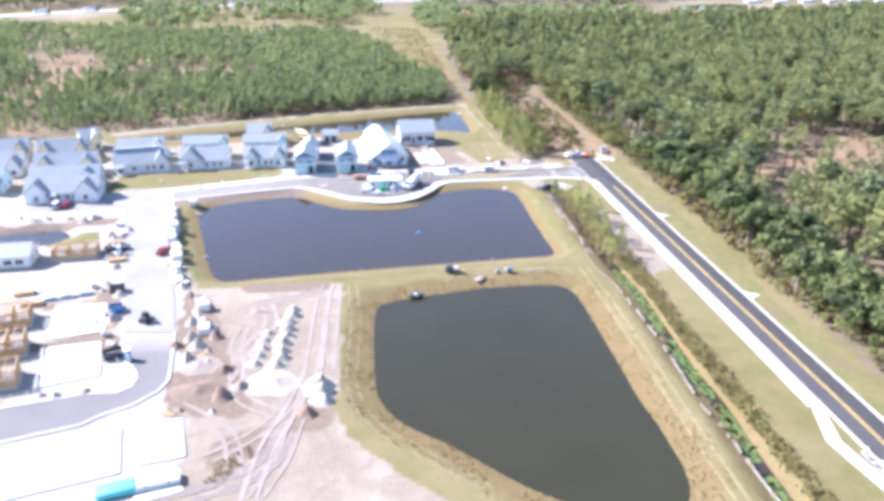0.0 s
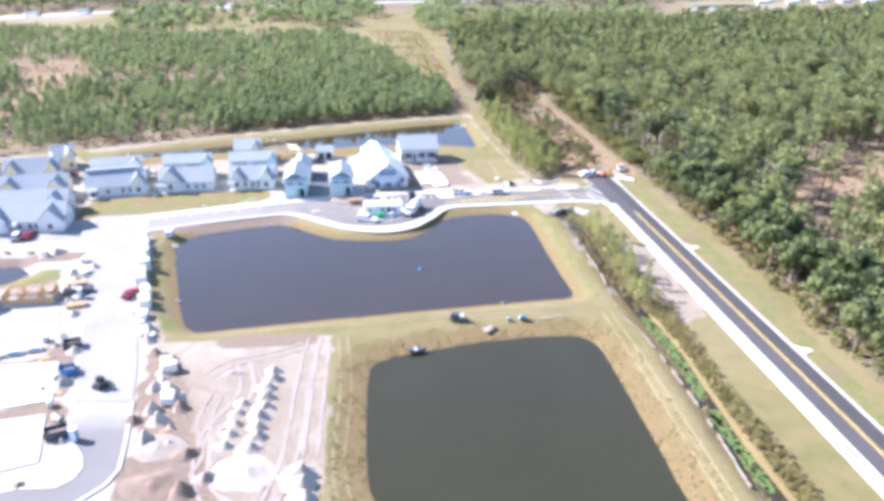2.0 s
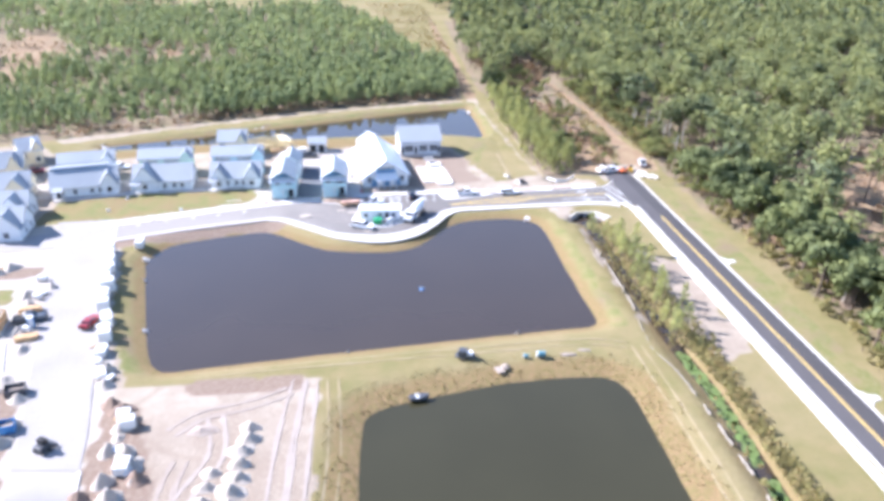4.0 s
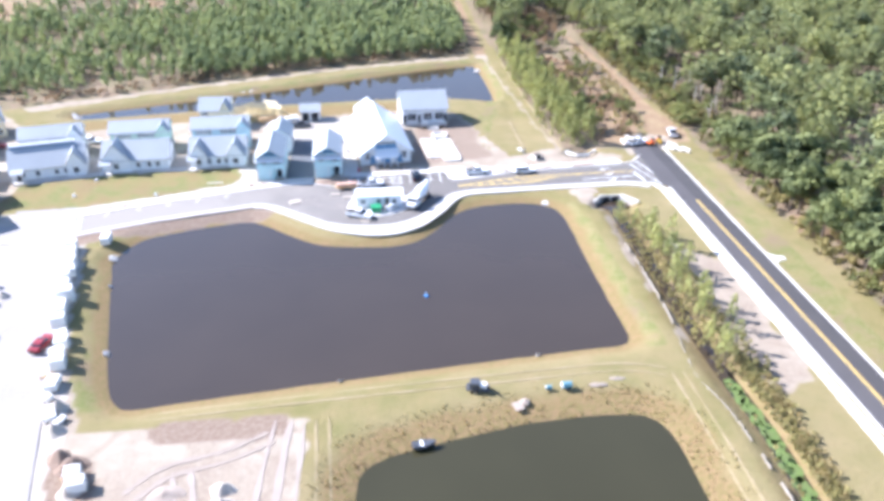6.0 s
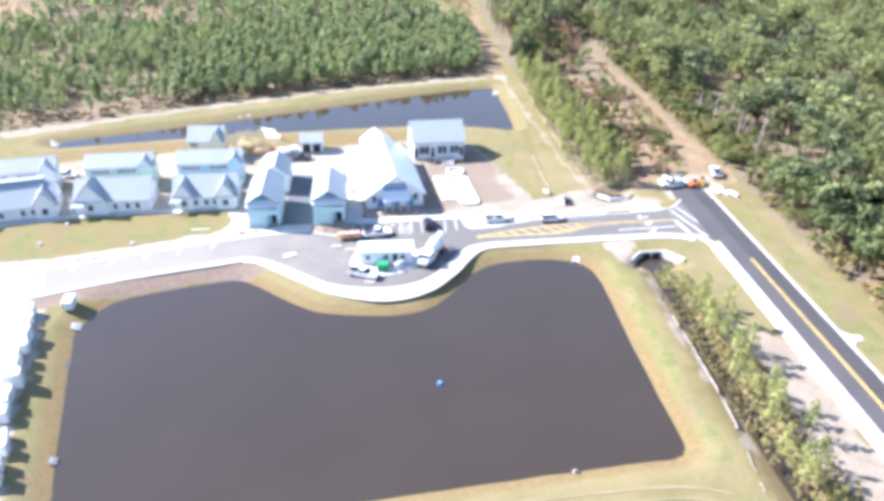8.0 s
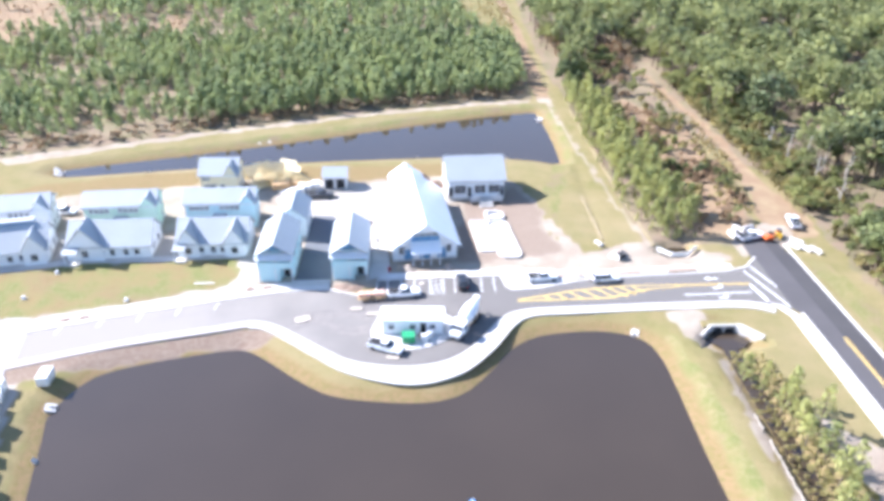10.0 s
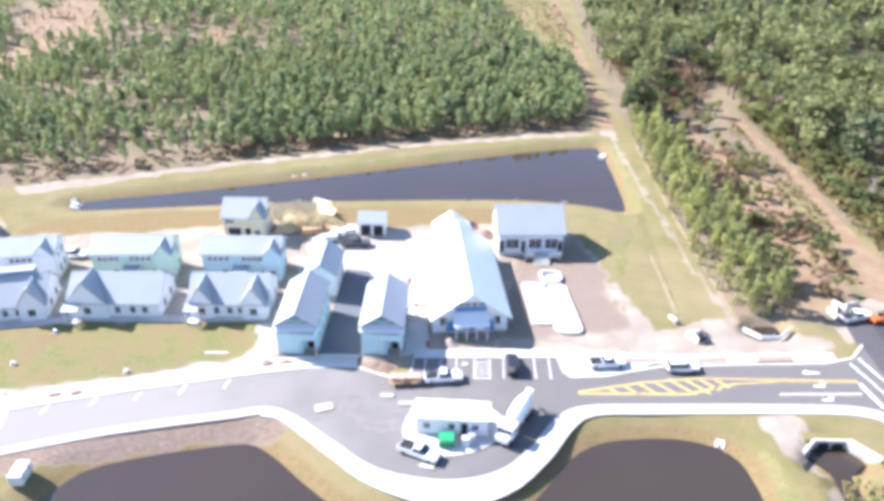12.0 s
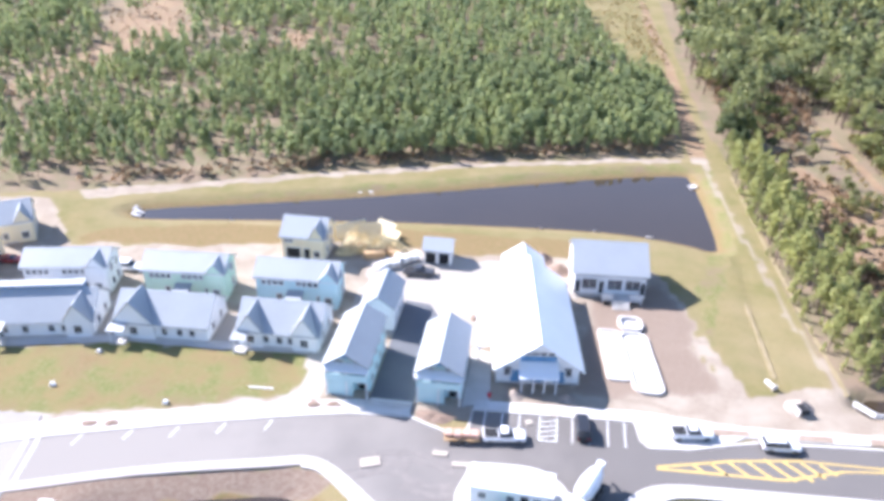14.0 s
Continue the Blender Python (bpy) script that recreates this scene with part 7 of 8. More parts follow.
for x, y, w, l_, turn, label in ((-4.4, 218.4, 0.9, 2.0, 0, "white board lying on the asphalt"), (-13.1, 215.5, 1.6, 2.6, 20, "white sheet lying on the asphalt"), (2.0, 204.8, 0.8, 2.0, -10, "white board beside the kerb"), (6.9, 226.2, 0.9, 1.0, 20, "white box on the parking bays"), (10.7, 228.7, 1.2, 1.6, 40, "white stacked boards before the hall"), (-1.3, 216.9, 0.8, 2.6, 4, "white barrier lying by the island")):
    bm = box_bm(-l_ / 2, l_ / 2, -w / 2, w / 2, 0, 0.16, 0.03)
    solid("board", bm, M_HEAP_WHITE, label, "board", pose(x, y, 0.06, 0, 0, turn))


# ---- construction yard ----
def heap(x, y, r, h, mat, label, seed, stretch=1.0, turn=0.0, name="mound", group="", skew=0.0):
    """A loose heap: a noisy rounded cone."""
    bm = bmnew()
    rings, n = 9, 24
    grid = []
    for i in range(rings):
        f = 1 - i / rings
        ring = []
        for k in range(n):
            a = k * math.tau / n
            edge = 1 + 0.3 * noise.fractal(Vector((math.cos(a) * 0.9 + 5.3 * seed, math.sin(a) * 0.9, seed * 0.37)), 1.0, 2.0, 2)
            px, py = r * f * edge * math.cos(a) * stretch, r * f * edge * math.sin(a)
            lump = noise.fractal(Vector((px * 0.8 + 3.1 * seed, py * 0.8, seed)), 1.0, 2.0, 2)
            pz = h * (0.5 + 0.5 * math.cos(math.pi * f ** 0.85)) * (1 + 0.22 * lump) + 0.12 * min(1, h) * lump
            ring.append(bm.verts.new((px + 0.35 * skew * pz, py, pz if i else -0.15)))
        grid.append(ring)
    tip = bm.verts.new((0.35 * skew * h, 0, h * 1.02))
    for a, b in zip(grid, grid[1:]):
        for k in range(n):
            bm.faces.new((a[k], a[(k + 1) % n], b[(k + 1) % n], b[k]))
    for k in range(n):
        bm.faces.new((grid[-1][k], grid[-1][(k + 1) % n], tip))
    return solid(name, bm, mat, label, "heap", pose(x, y, 0, 0, 0, turn), group, smooth=True)


for k in range(9):
    heap(-17.2 - 0.2 * k + 0.35 * math.sin(k * 2.1), 134.0 - 2.65 * k, 1.35 + 0.2 * (k % 3), 1.15 + 0.25 * (k % 2), M_HEAP_WHITE, "pale sand heap tipped in a row", 10 + k, 1.35, 20 * math.sin(k), group="row of sand heaps", skew=0.5)
for k in range(5):
    heap(-21.4 - 0.35 * k, 124.6 - 2.7 * k, 1.25, 0.95, M_HEAP_WHITE, "small pale sand heap tipped in a row", 30 + k, 1.3, 0, group="row of sand heaps", skew=0.6)
heap(-19.0, 107.6, 4.6, 1.0, M_HEAP_WHITE, "broad heap of white sand", 41, 1.1)
heap(-24.4, 106.7, 1.6, 1.1, M_HEAP, "low pale heap of loose sand", 42)
heap(-11.4, 106.3, 2.4, 1.9, M_HEAP_WHITE, "tall white sand heap beside the track", 43, 1.2, skew=0.6)
heap(-10.9, 103.8, 2.3, 1.8, M_HEAP_WHITE, "tall white sand heap beside the track", 53, 1.2, skew=0.6)
heap(-10.6, 101.3, 2.1, 1.5, M_HEAP_WHITE, "white sand heap beside the track", 44, 1.2, skew=0.6)
heap(-12.9, 98.0, 2.2, 1.5, M_HEAP_BROWN, "brown heap of loose topsoil", 45, 0.8, 20)
heap(-31.2, 106.3, 3.6, 1.0, M_HEAP_BROWN, "long brown topsoil heap", 46, 1.5, 0)
heap(-27.1, 104.5, 2.2, 1.8, M_HEAP_BROWN, "brown heap of loose topsoil", 47)
heap(-32.4, 114.5, 3.4, 0.55, M_HEAP, "pale spoil heap ringed by a track", 48, 1.2)
heap(-28.0, 112.3, 1.8, 1.1, M_HEAP_BROWN, "dark bank of loose earth", 49, 1.3, 30)
heap(-24.3, 134.0, 1.6, 0.5, M_HEAP, "low mound of pale earth", 50, 1.6)
rgx = random.Random(77)
for k, (x, y) in enumerate(((-37.1, 140.2), (-35.9, 135.9), (-36.6, 130.7), (-34.1, 130.0), (-31.2, 124.4), (-33.8, 121.1), (-35.5, 124.4), (-34.8, 116.5), (-38.8, 141.3), (-41.4, 147.0), (-42.3, 151.2), (-32.3, 127.4), (-37.8, 121.6))):
    heap(x, y, 1.3 + 0.7 * rgx.random(), 1.1 + 0.8 * rgx.random(), M_HEAP_WHITE if k % 4 else M_HEAP_BROWN, "lumpy pile of pale rubble at the road edge" if k % 4 else "brown pile of earth at the road edge", 60 + k, 1.3, 40 * k, "mound")
for k, (x, y) in enumerate(((-53.8, 144.3), (-52.5, 138.0), (-52.3, 133.7), (-65.0, 179.3), (-63.3, 175.1), (-61.6, 182.3), (-74.6, 190.0), (-87.5, 191.2), (-72.8, 192.1), (-58.9, 159.3), (-58.2, 149.9))):
    heap(x, y, 1.4 + 0.6 * rgx.random(), 0.9 + 0.6 * rgx.random(), M_HEAP_WHITE, "white pile of sand and rubble beside the street", 80 + k, 1.3, 30 * k, "mound")
heap(45.3, 235.6, 2.2, 1.3, M_HEAP, "pale earth heap round a pipe mouth", 90)
heap(13.4, 261.3, 2.0, 1.1, M_HEAP_WHITE, "pale sand heap between the hall and the house", 97, 1.3)
heap(7.6, 272.7, 2.6, 1.4, M_HEAP_BROWN, "brown debris behind the hall", 91)
heap(10.9, 268.8, 2.4, 1.3, M_HEAP_BROWN, "brown debris behind the hall", 92)
heap(-2.9, 250.7, 1.1, 0.7, M_HEAP_BROWN, "brown rubble beside the hall", 93)
heap(-3.2, 254.2, 0.9, 0.6, M_HEAP, "grey rubble beside the hall", 94)
heap(4.6, 231.9, 1.5, 0.8, M_HEAP, "tan earth pile before the hall", 95)
heap(12.1, 232.2, 1.2, 0.8, M_HEAP, "tan earth pile before the hall", 96)
for x, y in ((-52.3, 216.5), (-49.5, 217.1), (-23.5, 225.0), (-20.7, 225.6), (-7.2, 225.6), (-5.3, 225.1)):
    heap(x, y, 1.3, 0.35, M_HEAP_BROWN, "low brown earth mound on the verge", int(x * 7) % 90 + 100, 1.6)


def wrapped(x, y, turn, l_, w, h, label):
    """A bundle of wall panels in white wrap on bearers."""
    t = thing("panel_stack", label, "building material", pose(x, y, 0.0, 0, 0, turn), "stacks along the street")
    part("wrap", box_bm(-l_ / 2, l_ / 2, -w / 2, w / 2, 0.15, h, 0.12), M_WRAP, t)
    for k in (-0.35, 0.35):
        part("bearer", box_bm(k * l_ - 0.08, k * l_ + 0.08, -w / 2, w / 2, 0, 0.16), M_WOOD, t)
    for k in (-0.25, 0.25):
        part("strap", box_bm(k * l_ - 0.05, k * l_ + 0.05, -w / 2 - 0.015, w / 2 + 0.015, 0.3, h + 0.015), M_CAR_GREY, t)


rgp = random.Random(12)
for x, y, turn in ((-19.9, 264.9, 20), (-21.8, 263.4, 60), (-18.7, 266.9, -15), (-16.6, 268.0, 30)):
    wrapped(x, y, turn, 2.6, 1.6, 1.4, "white-wrapped stack in the rear yard")
for x, y, l_, w, h in ((-54.4, 197.5, 4.2, 2.4, 2.0), (-52.8, 191.1, 8.6, 2.6, 2.4), (-51.0, 182.7, 8.8, 2.8, 2.5), (-49.4, 174.8, 7.0, 2.6, 2.3), (-46.5, 167.3, 4.4, 2.2, 2.0), (-45.5, 162.1, 4.6, 2.8, 2.2), (-44.7, 156.6, 3.6, 2.2, 1.5), (-43.1, 150.0, 3.6, 1.8, 1.2), (-35.6, 137.0, 4.4, 2.4, 1.6), (-33.1, 126.4, 3.2, 2.0, 1.4), (-48.9, 200.8, 3.8, 1.8, 1.6)):
    n = max(1, round(l_ / 2.6))
    for k in range(n):
        d = (k - (n - 1) / 2) * l_ / n
        wrapped(x - 0.267 * d + rgp.uniform(-0.3, 0.3), y + 0.964 * d, 105.5 + rgp.uniform(-14, 14), l_ / n * rgp.uniform(0.7, 0.88), w * rgp.uniform(0.75, 1.0), h * rgp.uniform(0.8, 1.15), "white-wrapped stack of wall panels on bearers")
for x, y, turn, n in ((-62.2, 172.8, 10, 4), (-59.2, 162.8, 14, 3), (-73.5, 146.6, 14, 3), (-24.2, 267.9, 20, 5), (-28.0, 270.7, 30, 4), (-21.2, 269.5, -30, 4), (-70.2, 141.5, 10, 3)):
    t = thing("lumber_stack", "stack of pale yellow timber on the ground", "timber", pose(x, y, 0, 0, 0, turn), "timber stacks")
    for k in range(n):
        for j in range(3):
            part("board", box_bm(-1.9 + 0.15 * (k % 2), 1.9 + 0.1 * (j % 2), -0.75 + 0.5 * j, -0.3 + 0.5 * j, 0.02 + 0.26 * k, 0.25 + 0.26 * k), M_WOOD, t)


def truss(x, y, turn, span, rise, lean, label):
    """A leaning roof truss: chords and webs."""
    t = thing("roof_truss", label, "roof truss", pose(x, y, 0.0, 0, 0, turn) @ pose(0, 0, 0, lean, 0, 0), "roof trusses")
    pts = [(-span / 2, 0), (span / 2, 0), (0, rise), (-span / 4, rise / 2), (span / 4, rise / 2), (-span / 6, 0), (span / 6, 0)]
    for a, b in ((0, 1), (0, 2), (1, 2), (3, 5), (5, 2), (2, 6), (6, 4)):
        bm = bmnew()
        p, q = pts[a], pts[b]
        add_tube(bm, (p[0], 0, p[1] + 0.1), (q[0], 0, q[1] + 0.1), 0.13, 4)
        part("chord" if a < 3 and b < 3 else "web", bm, M_TRUSS, t)


M_TRUSS = material("pale yellow truss timber", (0.74, 0.63, 0.38), 0.8, second=(0.66, 0.53, 0.29), scale=1.0, rnd=0.1)
for k in range(7):
    truss(-30.2 + 0.8 * k, 271.7 - 0.3 * k, 70 - 6 * k, 9.0, 3.4, 10 + 8 * (k % 3), "pale yellow roof truss leaning in a pile")
for k in range(6):
    truss(-24.2 + 0.7 * k, 270.9 - 0.3 * k, 60 - 9 * k, 8.4, 3.2, -14 - 7 * (k % 3), "pale yellow roof truss leaning in a pile")

M_PANEL = material("pale yellow sheathing panel", (0.76, 0.66, 0.44), 0.8, second=(0.68, 0.56, 0.33), scale=0.9, rnd=0.08)
for k, (x, y, turn, lean, w, hgt) in enumerate(((-31.0, 274.3, 20, 35, 4.6, 3.0), (-28.8, 275.6, 35, 42, 4.2, 3.4), (-26.6, 275.0, 10, 30, 4.8, 3.2), (-24.5, 276.2, -25, 38, 4.4, 3.4), (-22.8, 274.4, -40, 34, 4.0, 2.8), (-28.2, 269.7, 5, 62, 5.0, 3.4), (-25.2, 269.2, -15, 66, 4.6, 3.0))):
    t = thing("wall_panel", "pale yellow timber wall panel leaning in a pile", "wall panel", pose(x, y, 0.0, 0, 0, turn) @ pose(0, 0, 0, -lean, 0, 0), "wall panels in the yard")
    part("sheathing", box_bm(-w / 2, w / 2, 0, 0.02, 0, hgt), M_PANEL, t)
    for j in range(6):
        sx = -w / 2 + 0.06 + j * (w - 0.12) / 5
        part("stud", box_bm(sx - 0.05, sx + 0.05, 0.02, 0.16, 0.1, hgt - 0.1), M_TRUSS, t)
    for z in (0.0, hgt - 0.1):
        part("plate", box_bm(-w / 2, w / 2, 0.02, 0.16, z, z + 0.1), M_TRUSS, t)


def toilet(x, y, turn, mat, label):
    t = thing("portable_toilet", label, "portable toilet", pose(x, y, 0, 0, 0, turn), "portable toilets")
    part("cabin", box_bm(-0.55, 0.55, -0.55, 0.55, 0.1, 2.1, 0.03), mat, t)
    part("roof", box_bm(-0.6, 0.6, -0.6, 0.6, 2.1, 2.28, 0.06), M_TRIM, t)
    part("door", box_bm(-0.4, 0.4, -0.58, -0.55, 0.2, 2.0), M_TRIM, t)


toilet(-45.2, 117.4, 10, M_BLUE_P, "blue portable toilet at the street corner")
toilet(-59.8, 166.9, 20, M_BLUE_P, "blue portable toilet among building materials")


def skip(x, y, turn, mat, label, l_=4.0):
    """An open-topped waste container."""
    t = thing("skip", label, "waste container", pose(x, y, 0, 0, 0, turn), "waste containers")
    part("floor", box_bm(-l_ / 2, l_ / 2, -1.0, 1.0, 0.1, 0.2), mat, t)
    for sy in (-1.0, 0.94):
        part("side", box_bm(-l_ / 2, l_ / 2, sy, sy + 0.06, 0.1, 1.5), mat, t)
    for sx in (-l_ / 2, l_ / 2 - 0.06):
        part("end", box_bm(sx, sx + 0.06, -0.94, 0.94, 0.1, 1.5), mat, t)
    part("rubble", box_bm(-l_ / 2 + 0.1, l_ / 2 - 0.1, -0.9, 0.9, 0.2, 0.9, 0.1), M_HEAP, t)


skip(-48.2, 118.8, 20, M_CAR_GREY, "dark steel waste container with rubble", 3.2)
skip(-54.6, 146.0, 15, M_CAR_GREY, "dark waste container beside the sandy street", 3.0)
skip(-52.4, 136.8, 15, M_BLUE_P, "blue waste container beside the sandy street", 2.4)

lift = thing("site_machine", "small dark skid loader standing on the sandy street", "machine", pose(-45.5, 131.6, 0.06, 0, 0, 60))
part("body", box_bm(-0.9, 0.9, -0.7, 0.7, 0.45, 1.3, 0.08), M_CAR_GREY, lift)
part("cab", box_bm(-0.3, 0.6, -0.6, 0.6, 1.3, 2.1, 0.05), M_DARK, lift)
part("bucket", box_bm(1.2, 1.7, -0.85, 0.85, 0.1, 0.6, 0.04), M_CAR_GREY, lift)
for sy in (-0.75, 0.65):
    part("arm", box_bm(-0.4, 1.3, sy, sy + 0.1, 0.7, 0.9), M_CAR_GREY, lift)
for wx in (-0.6, 0.6):
    for sy in (-0.8, 0.8):
        wheel(lift, wx, sy, 0.4, 0.3)
tp = thing("covered_load", "turquoise tarpaulin over stacked material", "tarpaulin", pose(-37.8, 82.2, 0, 0, 0, 14))
bm = box_bm(-2.6, 2.6, -1.2, 1.2, 0.0, 1.1, 0.25)
for v in bm.verts:
    v.co.z *= 1 + 0.25 * noise.noise(v.co * 0.9)
part("tarpaulin", bm, M_TEAL, tp, smooth=True)
wrapped(-32.7, 83.4, 14, 6.0, 2.2, 1.0, "white-wrapped stack beside the tarpaulin")
# Pale blue puts the shaded side of the bundles into colour.
M_BUNDLE_SHADE = material("pale blue bundle shade", (0.38, 0.48, 0.62), 0.5)
for x, y, turn in ((-67.1, 143.6, 14), (-64.2, 144.6, 14), (-70.1, 142.6, 14), (-61.1, 145.6, 14)):
    t = thing("material_bundle", "white-wrapped bundle with painted blue shade between slabs", "building material", pose(x, y, 0.0, 0, 0, turn), "wrapped bundles")
    part("bundle", box_bm(-1.3, 1.3, -0.7, 0.7, 0, 0.8, 0.15), M_WRAP, t)
    part("sheet", box_bm(-0.9, 0.9, -0.72, 0.0, 0.2, 0.82, 0.02), M_BUNDLE_SHADE, t, "pale blue patch for the shade on the bundle")

# loose material strewn about the plots
rgc = random.Random(31)
for x0, y0, x1, y1, n in ((-59.4, 149.1, -53.4, 130, 9), (-51.6, 127.6, -47.2, 116.6, 5), (-63.7, 185.7, -60.5, 163, 9), (-93.3, 193.7, -72, 191, 9), (-37.7, 141.5, -30, 114, 10), (-41.8, 148.3, -47, 160, 4), (-62.9, 105.6, -48, 108.6, 4), (-37.8, 100.4, -27, 100.6, 3)):
    for k in range(n):
        f = (k + rgc.random()) / n
        x, y = x0 + (x1 - x0) * f + rgc.uniform(-1.2, 1.2), y0 + (y1 - y0) * f + rgc.uniform(-0.8, 0.8)
        pick = rgc.random()
        if pick < 0.4:
            heap(x, y, 0.5 + 0.5 * rgc.random(), 0.5 + 0.5 * rgc.random(), M_HEAP_WHITE if rgc.random() < 0.6 else M_HEAP_BROWN, "small heap of loose rubble beside the plots", 200 + int(x * 7 + y), 1.2, 40 * k, "mound", "loose material")
        elif pick < 0.75:
            wrapped(x, y, rgc.uniform(0, 180), rgc.uniform(1.2, 2.2), rgc.uniform(0.8, 1.3), rgc.uniform(0.6, 1.3), "small white-wrapped bundle of building material")
        else:
            t = thing("timber_pile", "few loose pale boards dropped on the sand", "timber", pose(x, y, 0, 0, 0, rgc.uniform(0, 180)), "loose material")
            for j in range(4):
                part("board", box_bm(-1.3 + 0.2 * (j % 2), 1.2, -0.4 + 0.22 * j, -0.22 + 0.22 * j, 0.0, 0.06 + 0.05 * (j % 3)), M_WOOD, t)


# ---- pond fittings ----
def outfall(x, y, turn, label, s=1.0):
    """A mitred concrete pipe end at the water's edge."""
    t = thing("pipe_end", label, "drain outlet", pose(x, y, WATER_Z + 0.05, 0, 0, turn), "pond outlets")
    bm = bmnew()
    v = [bm.verts.new(c) for c in ((-1.0 * s, -0.9 * s, -0.3), (1.0 * s, -0.9 * s, -0.3), (1.0 * s, 0.9 * s, -0.3), (-1.0 * s, 0.9 * s, -0.3), (-1.0 * s, -0.9 * s, 0.12), (1.0 * s, -0.9 * s, 0.12), (1.0 * s, 0.9 * s, 0.62), (-1.0 * s, 0.9 * s, 0.62))]
    for q in ((3, 2, 1, 0), (4, 5, 6, 7), (0, 1, 5, 4), (1, 2, 6, 5), (2, 3, 7, 6), (3, 0, 4, 7)):
        bm.faces.new([v[i] for i in q])
    part("collar", bm, M_SLAB, t)
    bm = bmnew()
    add_tube(bm, (0, -0.95 * s, 0.1), (0, 0.4 * s, 0.32), 0.3 * s, 10)
    part("pipe", bm, M_CAR_GREY, t)


for x, y, turn, s in ((-46.6, 196.0, 100, 0.8), (-39.7, 165.3, 100, 0.5), (41.9, 211.5, -20, 0.6), (-78.2, 279.2, 90, 1.1), (-79.4, 281.5, 90, 0.9), (42.3, 315.1, -80, 0.9), (-31.8, 298.1, 0, 0.5), (-34.1, 297.3, 0, 0.4), (-57.5, 279.8, 180, 0.5), (18.6, 288.0, 180, 0.5), (29.4, 287.1, 170, 0.7), (7.1, 287.3, 180, 0.4), (-44.5, 185.7, 100, 0.3), (28.2, 158.0, 180, 0.3), (-3.0, 154.8, 180, 0.3)):
    outfall(x, y, turn, "white concrete pipe end at the water's edge", s)
fo = thing("fountain", "small blue floating fountain in the pond", "fountain", pose(12.2, 177.1, WATER_Z))
bm = bmnew()
add_tube(bm, (0, 0, -0.1), (0, 0, 0.22), 0.5, 14, 0.42)
part("float", bm, M_BLUE_P, fo)
bm = bmnew()
add_tube(bm, (0, 0, 0.2), (0, 0, 0.5), 0.12, 8)
part("nozzle", bm, M_TRIM, fo)
cv = thing("culvert", "double concrete box culvert with wing walls under the street", "culvert", pose(56.8, 209.5, -1.3), kind="structure")
part("headwall", box_bm(-2.3, 2.4, 2.0, 2.4, 0, 1.65, 0.04), M_CONCRETE, cv)
part("fill", box_bm(-3.4, 3.4, 2.4, 4.0, 0, 1.33, 0.05), M_GROUND, cv, "grassy fill over the culvert")
# Flat near-black panels stand for the shade inside the barrels.
for gx in (-0.95, 1.0):
    bm = bmnew()
    arch = [(gx - 0.8, 0.05), (gx + 0.8, 0.05), (gx + 0.8, 0.85)] + [(gx + 0.8 * math.cos(a * math.pi / 8), 0.85 + 0.42 * math.sin(a * math.pi / 8)) for a in range(1, 8)] + [(gx - 0.8, 0.85)]
    lo = [bm.verts.new((x, 1.95, z)) for x, z in arch]
    hi = [bm.verts.new((x, 2.05, z)) for x, z in arch]
    bm.faces.new(lo), bm.faces.new(hi[::-1])
    for k in range(len(arch)):
        bm.faces.new((lo[k], hi[k], hi[(k + 1) % len(arch)], lo[(k + 1) % len(arch)]))
    part("opening", bm, M_DARK, cv, "flat dark panel for the shaded arched culvert opening")
for a, b, wide, end in (((-2.3, 2.2), (-4.5, 0.0), 0.2, 1.1), ((2.4, 2.2), (5.5, -1.0), 0.5, 1.15)):
    bm = bmnew()
    n = (Vector(b) - Vector(a)).normalized()
    n = Vector((-n.y, n.x)) * wide
    q = [Vector(a) - n, Vector(b) - n, Vector(b) + n, Vector(a) + n]
    lo = [bm.verts.new((p.x, p.y, 0)) for p in q]
    hi = [bm.verts.new((p.x, p.y, 1.65 if i in (0, 3) else end + 0.25)) for i, p in enumerate(q)]
    bm.faces.new(lo[::-1]), bm.faces.new(hi)
    for i in range(4):
        bm.faces.new((lo[i], lo[(i + 1) % 4], hi[(i + 1) % 4], hi[i]))
    part("wing_wall", bm, M_CONCRETE, cv)
# The water also stands for the shade before the headwall.
bm = bmnew()
add_prism(bm, [(-2.4, 1.98), (2.5, 1.98), (3.6, -0.6), (1.6, -2.6), (-1.6, -2.6), (-3.6, 0.4)], 0.0, 0.22)
part("basin_water", bm, M_WATER, cv, "dark water standing before the culvert")

# fallen silt fence along the ditch
M_FABRIC = material("dusty grey fabric", (0.33, 0.295, 0.25), 0.9, second=(0.24, 0.21, 0.175), scale=0.8, fine=3)
rf = random.Random(31)
fence_line = smooth_line([(53.3, 193.0), (53.2, 180), (52.6, 165), (50.6, 150), (52.2, 141.6), (52.8, 123.3), (52.3, 107.4), (51.4, 94.4), (51.9, 87.1), (51.8, 78.6), (51.8, 60.0)], 8)
